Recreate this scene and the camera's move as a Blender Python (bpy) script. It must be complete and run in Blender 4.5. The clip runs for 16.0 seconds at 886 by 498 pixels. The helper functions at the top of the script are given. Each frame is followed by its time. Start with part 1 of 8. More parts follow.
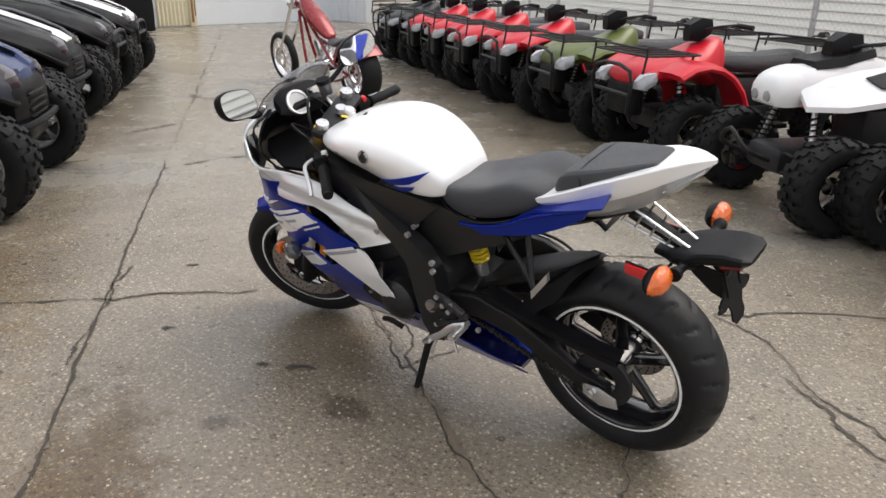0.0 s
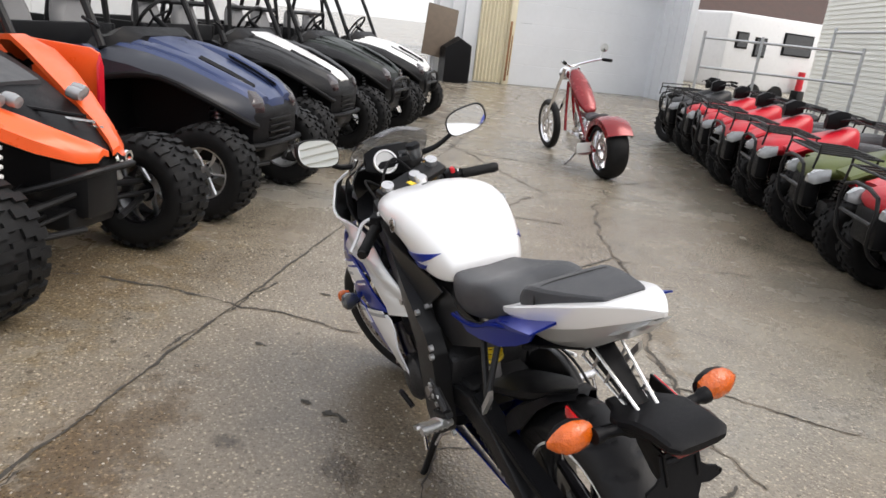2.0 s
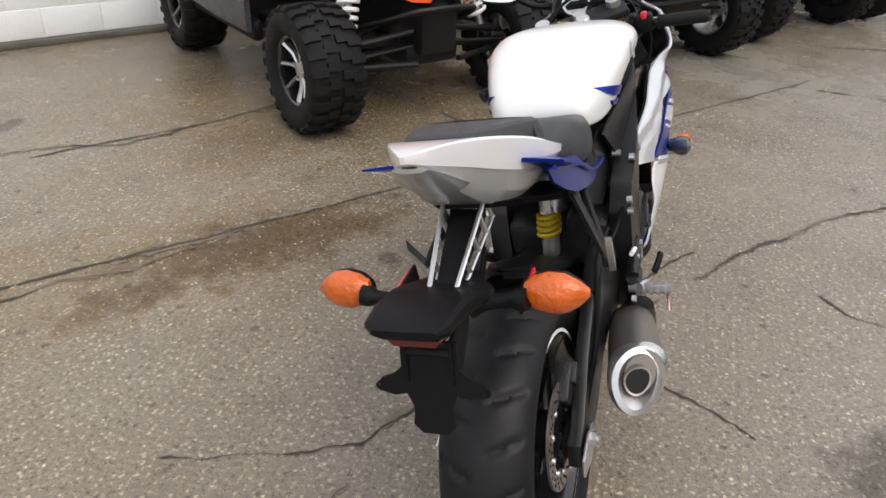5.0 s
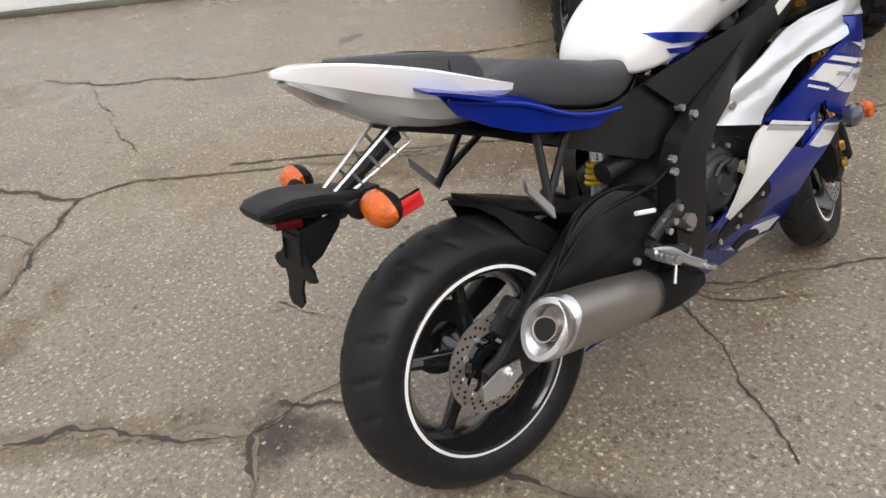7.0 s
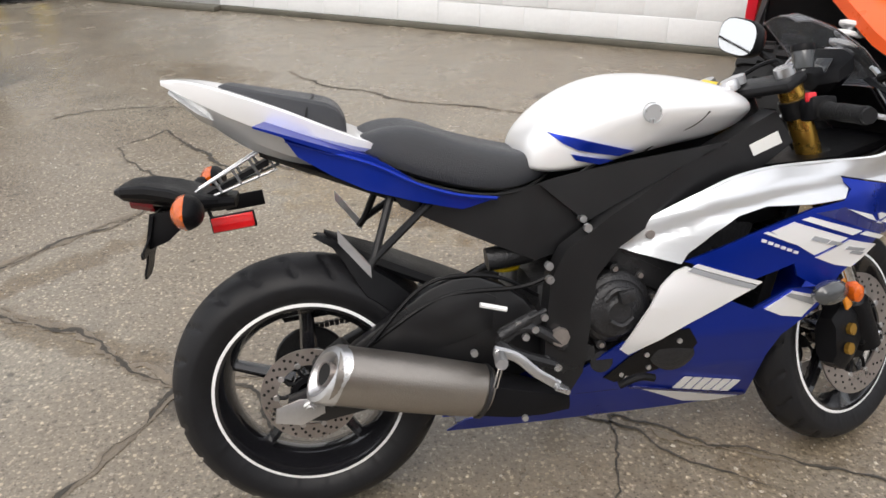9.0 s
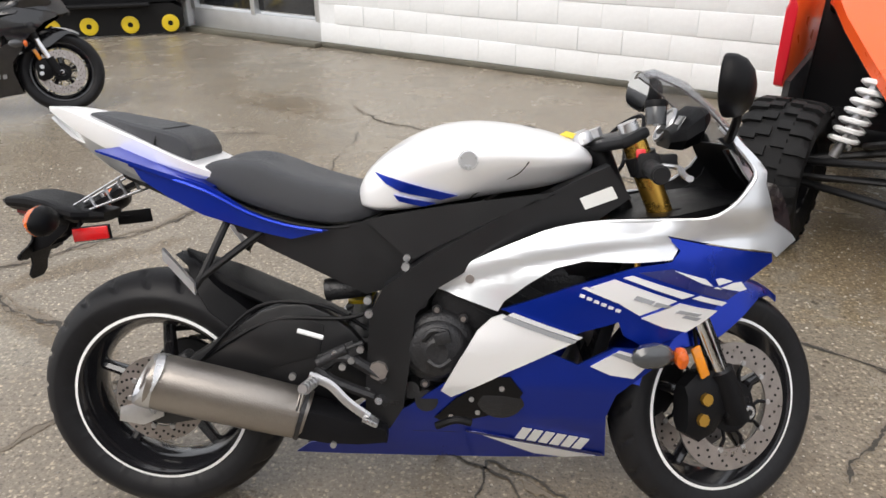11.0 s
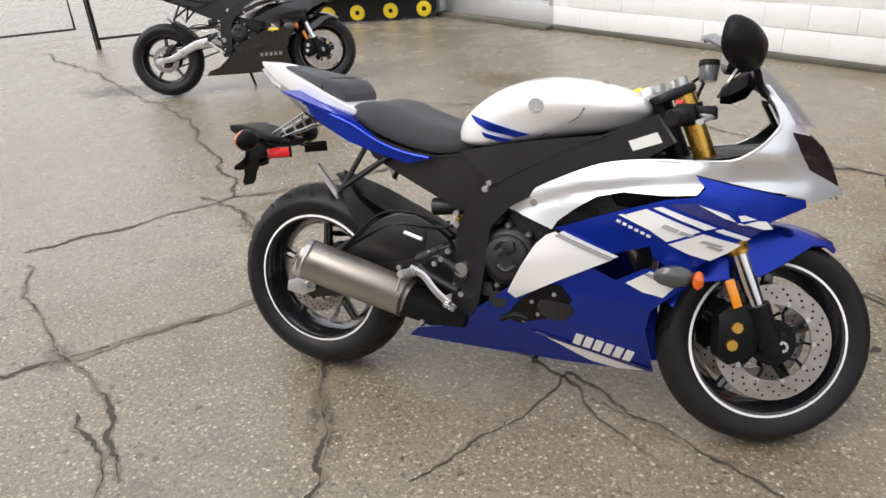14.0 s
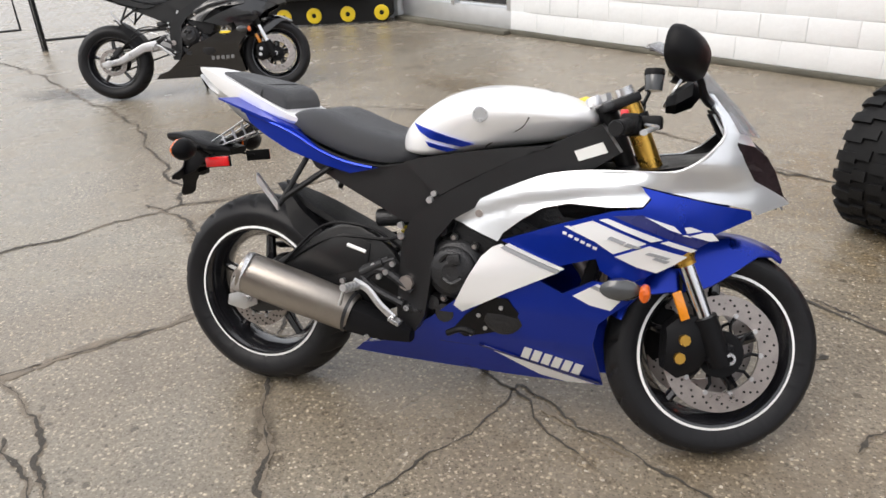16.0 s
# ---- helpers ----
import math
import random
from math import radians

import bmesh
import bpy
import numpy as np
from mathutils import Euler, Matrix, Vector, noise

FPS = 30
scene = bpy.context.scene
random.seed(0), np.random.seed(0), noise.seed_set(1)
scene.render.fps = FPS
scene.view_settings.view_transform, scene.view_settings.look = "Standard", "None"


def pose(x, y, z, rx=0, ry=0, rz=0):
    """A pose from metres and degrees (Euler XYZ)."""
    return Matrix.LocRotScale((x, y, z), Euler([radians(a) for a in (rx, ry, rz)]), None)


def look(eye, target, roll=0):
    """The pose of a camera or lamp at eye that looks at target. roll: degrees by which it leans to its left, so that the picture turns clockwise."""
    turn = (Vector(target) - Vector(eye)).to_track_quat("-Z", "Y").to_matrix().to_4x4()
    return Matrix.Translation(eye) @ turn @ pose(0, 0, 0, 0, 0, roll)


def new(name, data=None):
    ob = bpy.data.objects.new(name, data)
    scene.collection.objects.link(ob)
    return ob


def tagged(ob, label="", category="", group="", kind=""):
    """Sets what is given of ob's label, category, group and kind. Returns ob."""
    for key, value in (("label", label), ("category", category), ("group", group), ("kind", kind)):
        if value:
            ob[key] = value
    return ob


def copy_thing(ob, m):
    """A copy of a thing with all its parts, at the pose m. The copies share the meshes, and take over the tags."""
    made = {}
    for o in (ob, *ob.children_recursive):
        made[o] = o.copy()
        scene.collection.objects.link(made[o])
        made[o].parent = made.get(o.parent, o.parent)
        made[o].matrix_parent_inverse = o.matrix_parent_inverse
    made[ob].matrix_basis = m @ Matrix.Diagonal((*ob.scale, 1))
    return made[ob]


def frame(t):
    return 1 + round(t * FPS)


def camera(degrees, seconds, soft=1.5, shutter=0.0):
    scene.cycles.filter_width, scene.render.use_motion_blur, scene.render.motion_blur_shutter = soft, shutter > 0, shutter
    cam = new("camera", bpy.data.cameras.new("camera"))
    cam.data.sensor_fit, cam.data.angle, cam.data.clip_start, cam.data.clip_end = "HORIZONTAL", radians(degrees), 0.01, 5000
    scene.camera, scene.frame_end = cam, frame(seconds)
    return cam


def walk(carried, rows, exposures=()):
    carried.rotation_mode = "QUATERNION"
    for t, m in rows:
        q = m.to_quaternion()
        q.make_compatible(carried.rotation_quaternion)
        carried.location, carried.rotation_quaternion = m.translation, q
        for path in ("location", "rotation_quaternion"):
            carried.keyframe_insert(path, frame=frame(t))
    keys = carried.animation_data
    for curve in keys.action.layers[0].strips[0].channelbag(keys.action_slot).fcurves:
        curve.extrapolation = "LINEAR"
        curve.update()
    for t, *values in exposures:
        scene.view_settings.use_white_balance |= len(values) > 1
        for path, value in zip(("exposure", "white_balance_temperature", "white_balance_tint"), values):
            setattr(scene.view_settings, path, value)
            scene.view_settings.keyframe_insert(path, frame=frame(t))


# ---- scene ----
EXPOSURES = ((0, 0.66), (3, 0.58), (4.5, 0.44), (7, 0.52), (10, 0.58), (16, 0.66))
cam = camera(63.0, 16.0, soft=1.55)
PATH = [
    (0, (-0.811, 1.808, 1.37), (0.395, 0.383, 0.652), 0.9),
    (0.5, (-0.948, 1.655, 1.351), (0.295, 0.275, 0.609), -1.4),
    (1, (-1.128, 1.486, 1.386), (0.276, 0.251, 0.675), 3.4),
    (1.5, (-1.134, 1.291, 1.402), (0.483, 0.286, 0.79), 6.0),
    (1.9, (-1.146, 1.142, 1.411), (0.548, 0.268, 0.807), 7.1),
    (2, (-1.178, 1.103, 1.439), (0.54, 0.273, 0.838), 6.9),
    (2.5, (-1.293, 0.91, 1.497), (0.539, 0.372, 0.9), 7.6),
    (3, (-1.283, 0.74, 1.463), (0.568, 0.41, 0.782), 7.6),
    (3.5, (-1.208, 0.522, 1.412), (0.601, 0.32, 0.583), 4.6),
    (4, (-1.229, 0.256, 1.38), (0.559, 0.234, 0.484), 1.0),
    (4.5, (-1.231, 0.034, 1.386), (0.515, 0.342, 0.46), 0.9),
    (4.7, (-1.189, -0.046, 1.371), (0.523, 0.361, 0.42), 1.4),
    (6.8, (-0.762, -0.895, 1.393), (0.188, 0.466, 0.276), -5.1),
    (7, (-0.703, -0.963, 1.389), (0.224, 0.422, 0.284), -6.0),
    (7.5, (-0.561, -1.156, 1.399), (0.164, 0.372, 0.331), -1.8),
    (8, (-0.394, -1.19, 1.386), (0.152, 0.449, 0.378), -1.3),
    (8.5, (-0.176, -1.194, 1.398), (0.311, 0.47, 0.401), 2.2),
    (9, (0.089, -1.356, 1.39), (0.371, 0.377, 0.433), 0.0),
    (9.5, (0.244, -1.432, 1.413), (0.477, 0.337, 0.509), 0.2),
    (10, (0.402, -1.385, 1.418), (0.425, 0.413, 0.542), -0.4),
    (10.2, (0.478, -1.373, 1.417), (0.495, 0.419, 0.53), -0.7),
    (12.3, (1.102, -1.633, 1.381), (0.638, 0.134, 0.566), -0.7),
    (12.5, (1.143, -1.626, 1.36), (0.625, 0.086, 0.465), -1.8),
    (13, (1.182, -1.707, 1.389), (0.552, -0.015, 0.529), -4.2),
    (13.5, (1.203, -1.833, 1.414), (0.478, -0.18, 0.553), -3.8),
    (14, (1.262, -1.823, 1.429), (0.522, -0.181, 0.559), -4.3),
    (14.5, (1.284, -1.793, 1.426), (0.574, -0.14, 0.553), -4.6),
    (15, (1.293, -1.776, 1.418), (0.576, -0.14, 0.519), -4.3),
    (15.5, (1.294, -1.756, 1.419), (0.604, -0.105, 0.526), -3.9),
    (16, (1.287, -1.744, 1.423), (0.64, -0.062, 0.555), -3.3),
]
walk(cam, [(t, look(eye, target, roll)) for t, eye, target, roll in PATH], EXPOSURES)

# ---- overcast daylight ----
world = bpy.data.worlds.new("sky")
scene.world = world
world.use_nodes = True
wn = world.node_tree.nodes
sky = wn.new("ShaderNodeTexSky")
sky.sky_type, sky.sun_disc = "NISHITA", False
sky.sun_elevation, sky.sun_rotation = radians(55), radians(215)
sky.air_density, sky.dust_density, sky.ozone_density = 1.0, 6.0, 0.2
pale = wn.new("ShaderNodeMixRGB")
pale.inputs[0].default_value = 0.75
pale.inputs[2].default_value = (6.2, 6.2, 6.3, 1)
world.node_tree.links.new(sky.outputs[0], pale.inputs[1])
world.node_tree.links.new(pale.outputs[0], wn["Background"].inputs[0])
wn["Background"].inputs[1].default_value = 0.15
sun = new("sun", bpy.data.lights.new("sun", "SUN"))
sun.data.energy, sun.data.angle, sun.data.color = 1.0, radians(40), (1.0, 0.97, 0.93)
sun.matrix_world = look((-6, -9, 14), (0, 0, 0))


# ---- materials ----
def node(nt, kind, **values):
    n = nt.nodes.new("ShaderNode" + kind)
    for k, v in values.items():
        n.inputs[k.replace("_", " ")].default_value = v
    return n


def material(name, c, rough=0.5, metal=0.0, coat=0.0, vary=0.12, scale=8.0, bump=0.0, bump_scale=60.0, rough_vary=0.1, emit=0.0, fine=0.35, spec=0.5):
    """A surface whose colour and gloss vary at a coarse and a fine scale, with a fine relief."""
    m = bpy.data.materials.new(name)
    m.use_nodes = True
    nt = m.node_tree
    b = nt.nodes["Principled BSDF"]
    b.inputs["Metallic"].default_value = metal
    b.inputs["Specular IOR Level"].default_value = spec
    b.inputs["Coat Weight"].default_value = coat
    b.inputs["Coat Roughness"].default_value = 0.08
    co = node(nt, "TexCoord")
    n1 = node(nt, "TexNoise", Scale=scale, Detail=5.0, Roughness=0.6)
    n2 = node(nt, "TexNoise", Scale=scale * 14, Detail=3.0)
    nt.links.new(co.outputs["Object"], n1.inputs["Vector"])
    nt.links.new(co.outputs["Object"], n2.inputs["Vector"])
    add = node(nt, "Math")
    add.operation = "MULTIPLY_ADD"
    nt.links.new(n2.outputs[0], add.inputs[0])
    add.inputs[1].default_value = fine
    nt.links.new(n1.outputs[0], add.inputs[2])
    ramp = node(nt, "MapRange")
    for i, v in zip((1, 2, 3, 4), (0.3, 1.0, 1 - vary, 1 + vary)):
        ramp.inputs[i].default_value = v
    nt.links.new(add.outputs[0], ramp.inputs[0])
    mul = node(nt, "VectorMath")
    mul.operation = "SCALE"
    mul.inputs[0].default_value = c
    nt.links.new(ramp.outputs[0], mul.inputs["Scale"])
    nt.links.new(mul.outputs[0], b.inputs["Base Color"])
    rr = node(nt, "MapRange")
    for i, v in zip((1, 2, 3, 4), (0.3, 0.75, max(rough - rough_vary, 0.02), min(rough + rough_vary, 1))):
        rr.inputs[i].default_value = v
    nt.links.new(n1.outputs[0], rr.inputs[0])
    nt.links.new(rr.outputs[0], b.inputs["Roughness"])
    if bump:
        n3 = node(nt, "TexNoise", Scale=bump_scale, Detail=4.0)
        nt.links.new(co.outputs["Object"], n3.inputs["Vector"])
        bp = node(nt, "Bump", Strength=bump, Distance=0.01)
        nt.links.new(n3.outputs[0], bp.inputs["Height"])
        nt.links.new(bp.outputs[0], b.inputs["Normal"])
    if emit:
        b.inputs["Emission Color"].default_value = (*c, 1)
        b.inputs["Emission Strength"].default_value = emit
    return m


PEARL = material("pearl_white_paint", (0.88, 0.88, 0.89), 0.30, 0.30, coat=0.6, fine=0.0, vary=0.008, rough_vary=0.01)
COWL = material("pearl_silver_white_paint", (0.70, 0.72, 0.75), 0.30, 0.5, coat=0.6, fine=0.0, vary=0.008, rough_vary=0.01)
SILVER = material("silver_paint", (0.52, 0.53, 0.54), 0.32, 0.55, coat=0.6, vary=0.05, rough_vary=0.05)
BLUE = material("metallic_blue_paint", (0.002, 0.026, 0.36), 0.32, 0.70, coat=0.22, vary=0.08, rough_vary=0.05)
NAVY = material("dark_blue_decal", (0.012, 0.018, 0.13), 0.3, coat=0.6, vary=0.08)
DECAL_GREY = material("grey_decal", (0.30, 0.31, 0.33), 0.35, coat=0.5, vary=0.05)
PLASTIC = material("black_plastic", (0.006, 0.006, 0.007), 0.45, vary=0.2, bump=0.15, bump_scale=400, spec=0.15)
GLOSS = material("gloss_black", (0.010, 0.010, 0.012), 0.16, coat=0.7, vary=0.2)
FRAME = material("black_painted_metal", (0.010, 0.010, 0.011), 0.42, 0.1, vary=0.2, bump=0.1, bump_scale=300, spec=0.28)
SATIN = material("satin_black_paint", (0.009, 0.009, 0.010), 0.36, vary=0.15, bump=0.06, bump_scale=350, spec=0.50)
ENGINE = material("engine_metal", (0.026, 0.026, 0.028), 0.42, 0.4, vary=0.3, bump=0.3, bump_scale=150)
LEATHER = material("black_vinyl", (0.040, 0.042, 0.048), 0.46, vary=0.15, bump=0.5, bump_scale=500)
ROAD_RUBBER = material("road_tyre_rubber", (0.010, 0.010, 0.0115), 0.5, vary=0.3, bump=0.06, bump_scale=160, rough_vary=0.12, spec=0.26)
RUBBER = material("tyre_rubber", (0.008, 0.008, 0.0085), 0.62, vary=0.25, bump=0.4, bump_scale=220, rough_vary=0.15, spec=0.22)
CHROME = material("chrome", (0.80, 0.80, 0.82), 0.10, 1.0, vary=0.06, rough_vary=0.05)
ALLOY = material("bare_aluminium", (0.62, 0.62, 0.63), 0.34, 0.9, vary=0.15, bump=0.1, bump_scale=200)
TITAN = material("brushed_titanium", (0.34, 0.31, 0.28), 0.36, 0.85, vary=0.12, bump=0.15, bump_scale=300)
GOLD = material("gold_anodised", (0.62, 0.36, 0.07), 0.28, 0.9, vary=0.12)
STEEL = material("brake_steel", (0.42, 0.38, 0.36), 0.35, 0.85, vary=0.25, scale=20)
YELLOW = material("yellow_paint", (0.75, 0.55, 0.02), 0.4, vary=0.1)
PAPER = material("paper_label", (0.78, 0.78, 0.76), 0.7, vary=0.05)
STRIPE = material("white_rim_tape", (0.82, 0.82, 0.82), 0.4, vary=0.04)
YELLOW_AMBER = material("amber_reflector", (0.80, 0.27, 0.01), 0.18, coat=0.6, vary=0.15, scale=40, bump=0.2, bump_scale=120)
AMBER = material("amber_lens", (0.60, 0.105, 0.004), 0.16, coat=0.5, vary=0.35, scale=28, bump=0.5, bump_scale=110)
RED_LENS = material("red_lens", (0.60, 0.012, 0.015), 0.15, coat=0.6, vary=0.15, scale=30)
DARK_RED = material("smoked_red_lens", (0.12, 0.004, 0.006), 0.2, coat=0.4, vary=0.15, scale=30)
SWITCH_RED = material("red_switch", (0.65, 0.02, 0.03), 0.4)
DARK = material("dark_void", (0.006, 0.006, 0.006), 0.8)
SMOKE = material("dark_lamp_glass", (0.03, 0.02, 0.022), 0.08, coat=1.0, vary=0.3, scale=25)
SIGNAL_GREY = material("smoked_signal_glass", (0.055, 0.058, 0.062), 0.18, coat=0.6, vary=0.15)
CREAM = material("gauge_face", (0.55, 0.55, 0.55), 0.5)


def glass(name, tint, rough=0.02, mix=0.75):
    m = bpy.data.materials.new(name)
    m.use_nodes = True
    nt = m.node_tree
    b = nt.nodes["Principled BSDF"]
    b.inputs["Roughness"].default_value = rough
    b.inputs["Base Color"].default_value = (0.30, 0.31, 0.33, 1)
    t = node(nt, "BsdfTransparent", Color=(*tint, 1))
    s = node(nt, "MixShader", Fac=1 - mix)
    nt.links.new(t.outputs[0], s.inputs[1])
    nt.links.new(b.outputs[0], s.inputs[2])
    nt.links.new(s.outputs[0], nt.nodes["Material Output"].inputs[0])
    return m


SCREEN = glass("tinted_windscreen", (0.90, 0.91, 0.93), 0.04, 0.74)
MIRROR = material("mirror_glass", (0.86, 0.87, 0.88), 0.02, 1.0, vary=0.01, rough_vary=0.0)
PANE = material("window_glass", (0.012, 0.013, 0.015), 0.05, coat=0.8, vary=0.4, scale=2)


# ---- mesh tools ----
from mathutils.geometry import tessellate_polygon

def finish(name, bm, mat, sharp=0.7):
    bmesh.ops.recalc_face_normals(bm, faces=bm.faces)
    for f in bm.faces:
        f.smooth = True
    for e in bm.edges:
        e.smooth = e.calc_face_angle(0) < sharp
    me = bpy.data.meshes.new(name)
    bm.to_mesh(me)
    bm.free()
    me.materials.append(mat)
    return me


def part(name, bm, mat, parent=None, label="", m=None, sub=0, sharp=0.7):
    """Links a bmesh as one mesh object, under a thing or a part."""
    ob = new(name, finish(name, bm, mat, sharp))
    if parent:
        ob.parent = parent
    if m is not None:
        ob.matrix_basis = m
    if label:
        ob["label"] = label
    if sub:
        ob.modifiers.new("round", "SUBSURF").levels = sub
        ob.modifiers["round"].render_levels = sub
    return ob


def thing(name, m, label, category, group="", kind=""):
    ob = new(name)
    ob.empty_display_size = 0.1
    ob.matrix_world = m
    return tagged(ob, label, category, group, kind)


def box(size, at=(0, 0, 0), turn=(0, 0, 0), bevel=0.0, bm=None, taper=1.0):
    bm = bm or bmesh.new()
    made = bmesh.ops.create_cube(bm, size=1)["verts"]
    for v in made:
        k = taper if v.co.z > 0 else 1
        v.co = Vector((v.co.x * size[0] * k, v.co.y * size[1] * k, v.co.z * size[2]))
    if bevel:
        edges = {e for v in made for e in v.link_edges}
        out = bmesh.ops.bevel(bm, geom=list(edges), offset=bevel, segments=2, affect="EDGES", profile=0.5)
        made = list({v for f in out["faces"] for v in f.verts} | {v for v in made if v.is_valid})
    bmesh.ops.transform(bm, matrix=pose(*at, *turn), verts=made)
    return bm


def rod(a, b, r, seg=10, bm=None, r2=None):
    bm = bm or bmesh.new()
    a, b = Vector(a), Vector(b)
    turn = (b - a).to_track_quat("Z", "Y").to_matrix().to_4x4()
    bmesh.ops.create_cone(bm, cap_ends=True, segments=seg, radius1=r, radius2=r if r2 is None else r2, depth=(b - a).length,
                          matrix=Matrix.Translation((a + b) / 2) @ turn)
    return bm


def spline(pts, n=6, closed=False):
    """A smooth line through the points."""
    p = [Vector(q) for q in pts]
    k = len(p)
    out = []
    for i in range(k if closed else k - 1):
        a, b, c, d = (p[j % k] if closed else p[min(max(j, 0), k - 1)] for j in (i - 1, i, i + 1, i + 2))
        for s in range(n):
            t = s / n
            out.append(0.5 * (2 * b + (c - a) * t + (2 * a - 5 * b + 4 * c - d) * t * t + (3 * b - a - 3 * c + d) * t ** 3))
    return out if closed else out + [p[-1]]


def tube(pts, r, seg=8, bm=None, smooth=0, closed=False, flat=1.0):
    bm = bm or bmesh.new()
    p = spline(pts, smooth, closed) if smooth else [Vector(q) for q in pts]
    rad = r if callable(r) else (lambda t: r)
    rings, up = [], None
    for i, q in enumerate(p):
        if closed:
            d = (p[(i + 1) % len(p)] - p[i - 1]).normalized()
        else:
            d = (p[min(i + 1, len(p) - 1)] - p[max(i - 1, 0)]).normalized()
        side = d.cross(up if up is not None else (Vector((0, 0, 1)) if abs(d.z) < 0.9 else Vector((0, 1, 0)))).normalized()
        up = side.cross(d).normalized()
        k = rad(i / max(len(p) - 1, 1))
        rings.append([bm.verts.new(q + side * k * math.cos(a) + up * k * flat * math.sin(a)) for a in (2 * math.pi * j / seg for j in range(seg))])
    for i in range(len(rings) if closed else len(rings) - 1):
        a, b = rings[i], rings[(i + 1) % len(rings)]
        for j in range(seg):
            bm.faces.new((a[j], a[(j + 1) % seg], b[(j + 1) % seg], b[j]))
    if not closed:
        bm.faces.new(rings[0])
        bm.faces.new(rings[-1])
    return bm


def loft(rings, bm=None, caps=True):
    bm = bm or bmesh.new()
    vs = [[bm.verts.new(p) for p in ring] for ring in rings]
    n = len(vs[0])
    for a, b in zip(vs, vs[1:]):
        for j in range(n):
            bm.faces.new((a[j], a[(j + 1) % n], b[(j + 1) % n], b[j]))
    if caps:
        bm.faces.new(vs[0])
        bm.faces.new(vs[-1])
    return bm


def hull(stations, half, bm=None):
    """A body along x: stations of x, bottom, top and half width; half: one side's outline from bottom middle to top middle."""
    full = [(w, h) for w, h in half] + [(-w, h) for w, h in reversed(half[1:-1] if half[-1][0] == 0 else half[1:])]
    if half[0][0] != 0:
        full = [(w, h) for w, h in half] + [(-w, h) for w, h in reversed(half if half[-1][0] != 0 else half[:-1])]
    return loft([[(x, w * hw, zb + (zt - zb) * h) for w, h in full] for x, zb, zt, hw in stations], bm)


def dense(stations, n=5):
    """Finer stations for a hull, on a smooth line through the given ones."""
    flat = [Vector((i, 0, 0)) for i in range(len(stations))]
    cols = [[v.y for v in spline([(q.x, row[k], 0) for q, row in zip(flat, stations)], n)] for k in range(len(stations[0]))]
    return list(zip(*cols))


def lathe(profile, seg=40, bm=None, m=None, span=2 * math.pi):
    """Turns a profile of (radius, y) round the y axis."""
    bm = bm or bmesh.new()
    whole = abs(span - 2 * math.pi) < 1e-6
    count = seg if whole else seg + 1
    rings = []
    for i in range(count):
        a = span * i / seg
        ring = [bm.verts.new((r * math.cos(a), y, r * math.sin(a))) for r, y in profile]
        rings.append(ring)
    for i in range(seg):
        a, b = rings[i], rings[(i + 1) % count]
        for j in range(len(profile) - 1):
            bm.faces.new((a[j], a[j + 1], b[j + 1], b[j]))
    if m is not None:
        bmesh.ops.transform(bm, matrix=m, verts=[v for r in rings for v in r])
    return bm


def plate(outline, thick, plane="xz", bm=None, bevel=0.0, at=0.0):
    """A flat plate with the given outline, centred on its plane."""
    bm = bm or bmesh.new()
    put = {"xz": lambda a, b, d: (a, d, b), "xy": lambda a, b, d: (a, b, d), "yz": lambda a, b, d: (d, a, b)}[plane]
    v = [bm.verts.new(put(a, b, at - thick / 2)) for a, b in outline]
    f = bm.faces.new(v)
    out = bmesh.ops.extrude_face_region(bm, geom=[f])["geom"]
    d = Vector(put(0, 0, thick))
    top = [g for g in out if isinstance(g, bmesh.types.BMVert)]
    bmesh.ops.translate(bm, vec=d, verts=top)
    if bevel:
        edges = [e for e in bm.edges if all(w in top for w in e.verts)] + [e for e in f.edges]
        bmesh.ops.bevel(bm, geom=edges, offset=bevel, segments=2, affect="EDGES", profile=0.5)
    return bm


def thicken(bm, d):
    """Closes an open sheet into a shell, d thick."""
    faces, rim = bm.faces[:], [e for e in bm.edges if e.is_boundary]
    twin = {v: bm.verts.new(v.co + d) for v in bm.verts[:]}
    for f in faces:
        bm.faces.new([twin[v] for v in reversed(f.verts)])
    for e in rim:
        a, b = e.verts
        bm.faces.new((a, b, twin[b], twin[a]))
    return bm


def skin(outline, depth, side, lift=0.0, thick=0.005, step=0.03):
    """A curved panel: an outline in x and z, laid on the half width that depth(x, z) gives."""
    bm = bmesh.new()
    v = [bm.verts.new((x, 0, z)) for x, z in outline]
    for tri in tessellate_polygon([[Vector((x, z, 0)) for x, z in outline]]):
        bm.faces.new([v[i] for i in tri])
    for axis, i in ((Vector((1, 0, 0)), 0), (Vector((0, 0, 1)), 1)):
        lo, hi = min(p[i] for p in outline), max(p[i] for p in outline)
        k = math.ceil(lo / step + 0.01)
        while k * step < hi - 0.002:
            bmesh.ops.bisect_plane(bm, geom=bm.verts[:] + bm.edges[:] + bm.faces[:], plane_co=axis * (k * step), plane_no=axis)
            k += 1
    bmesh.ops.remove_doubles(bm, verts=bm.verts, dist=0.0008)
    for v in bm.verts:
        v.co.y = side * (depth(v.co.x, v.co.z) + lift)
    bmesh.ops.recalc_face_normals(bm, faces=bm.faces)
    if sum(f.normal.y * f.calc_area() for f in bm.faces) * side < 0:
        bmesh.ops.reverse_faces(bm, faces=bm.faces)
    return thicken(bm, Vector((0, -side * thick, 0)))


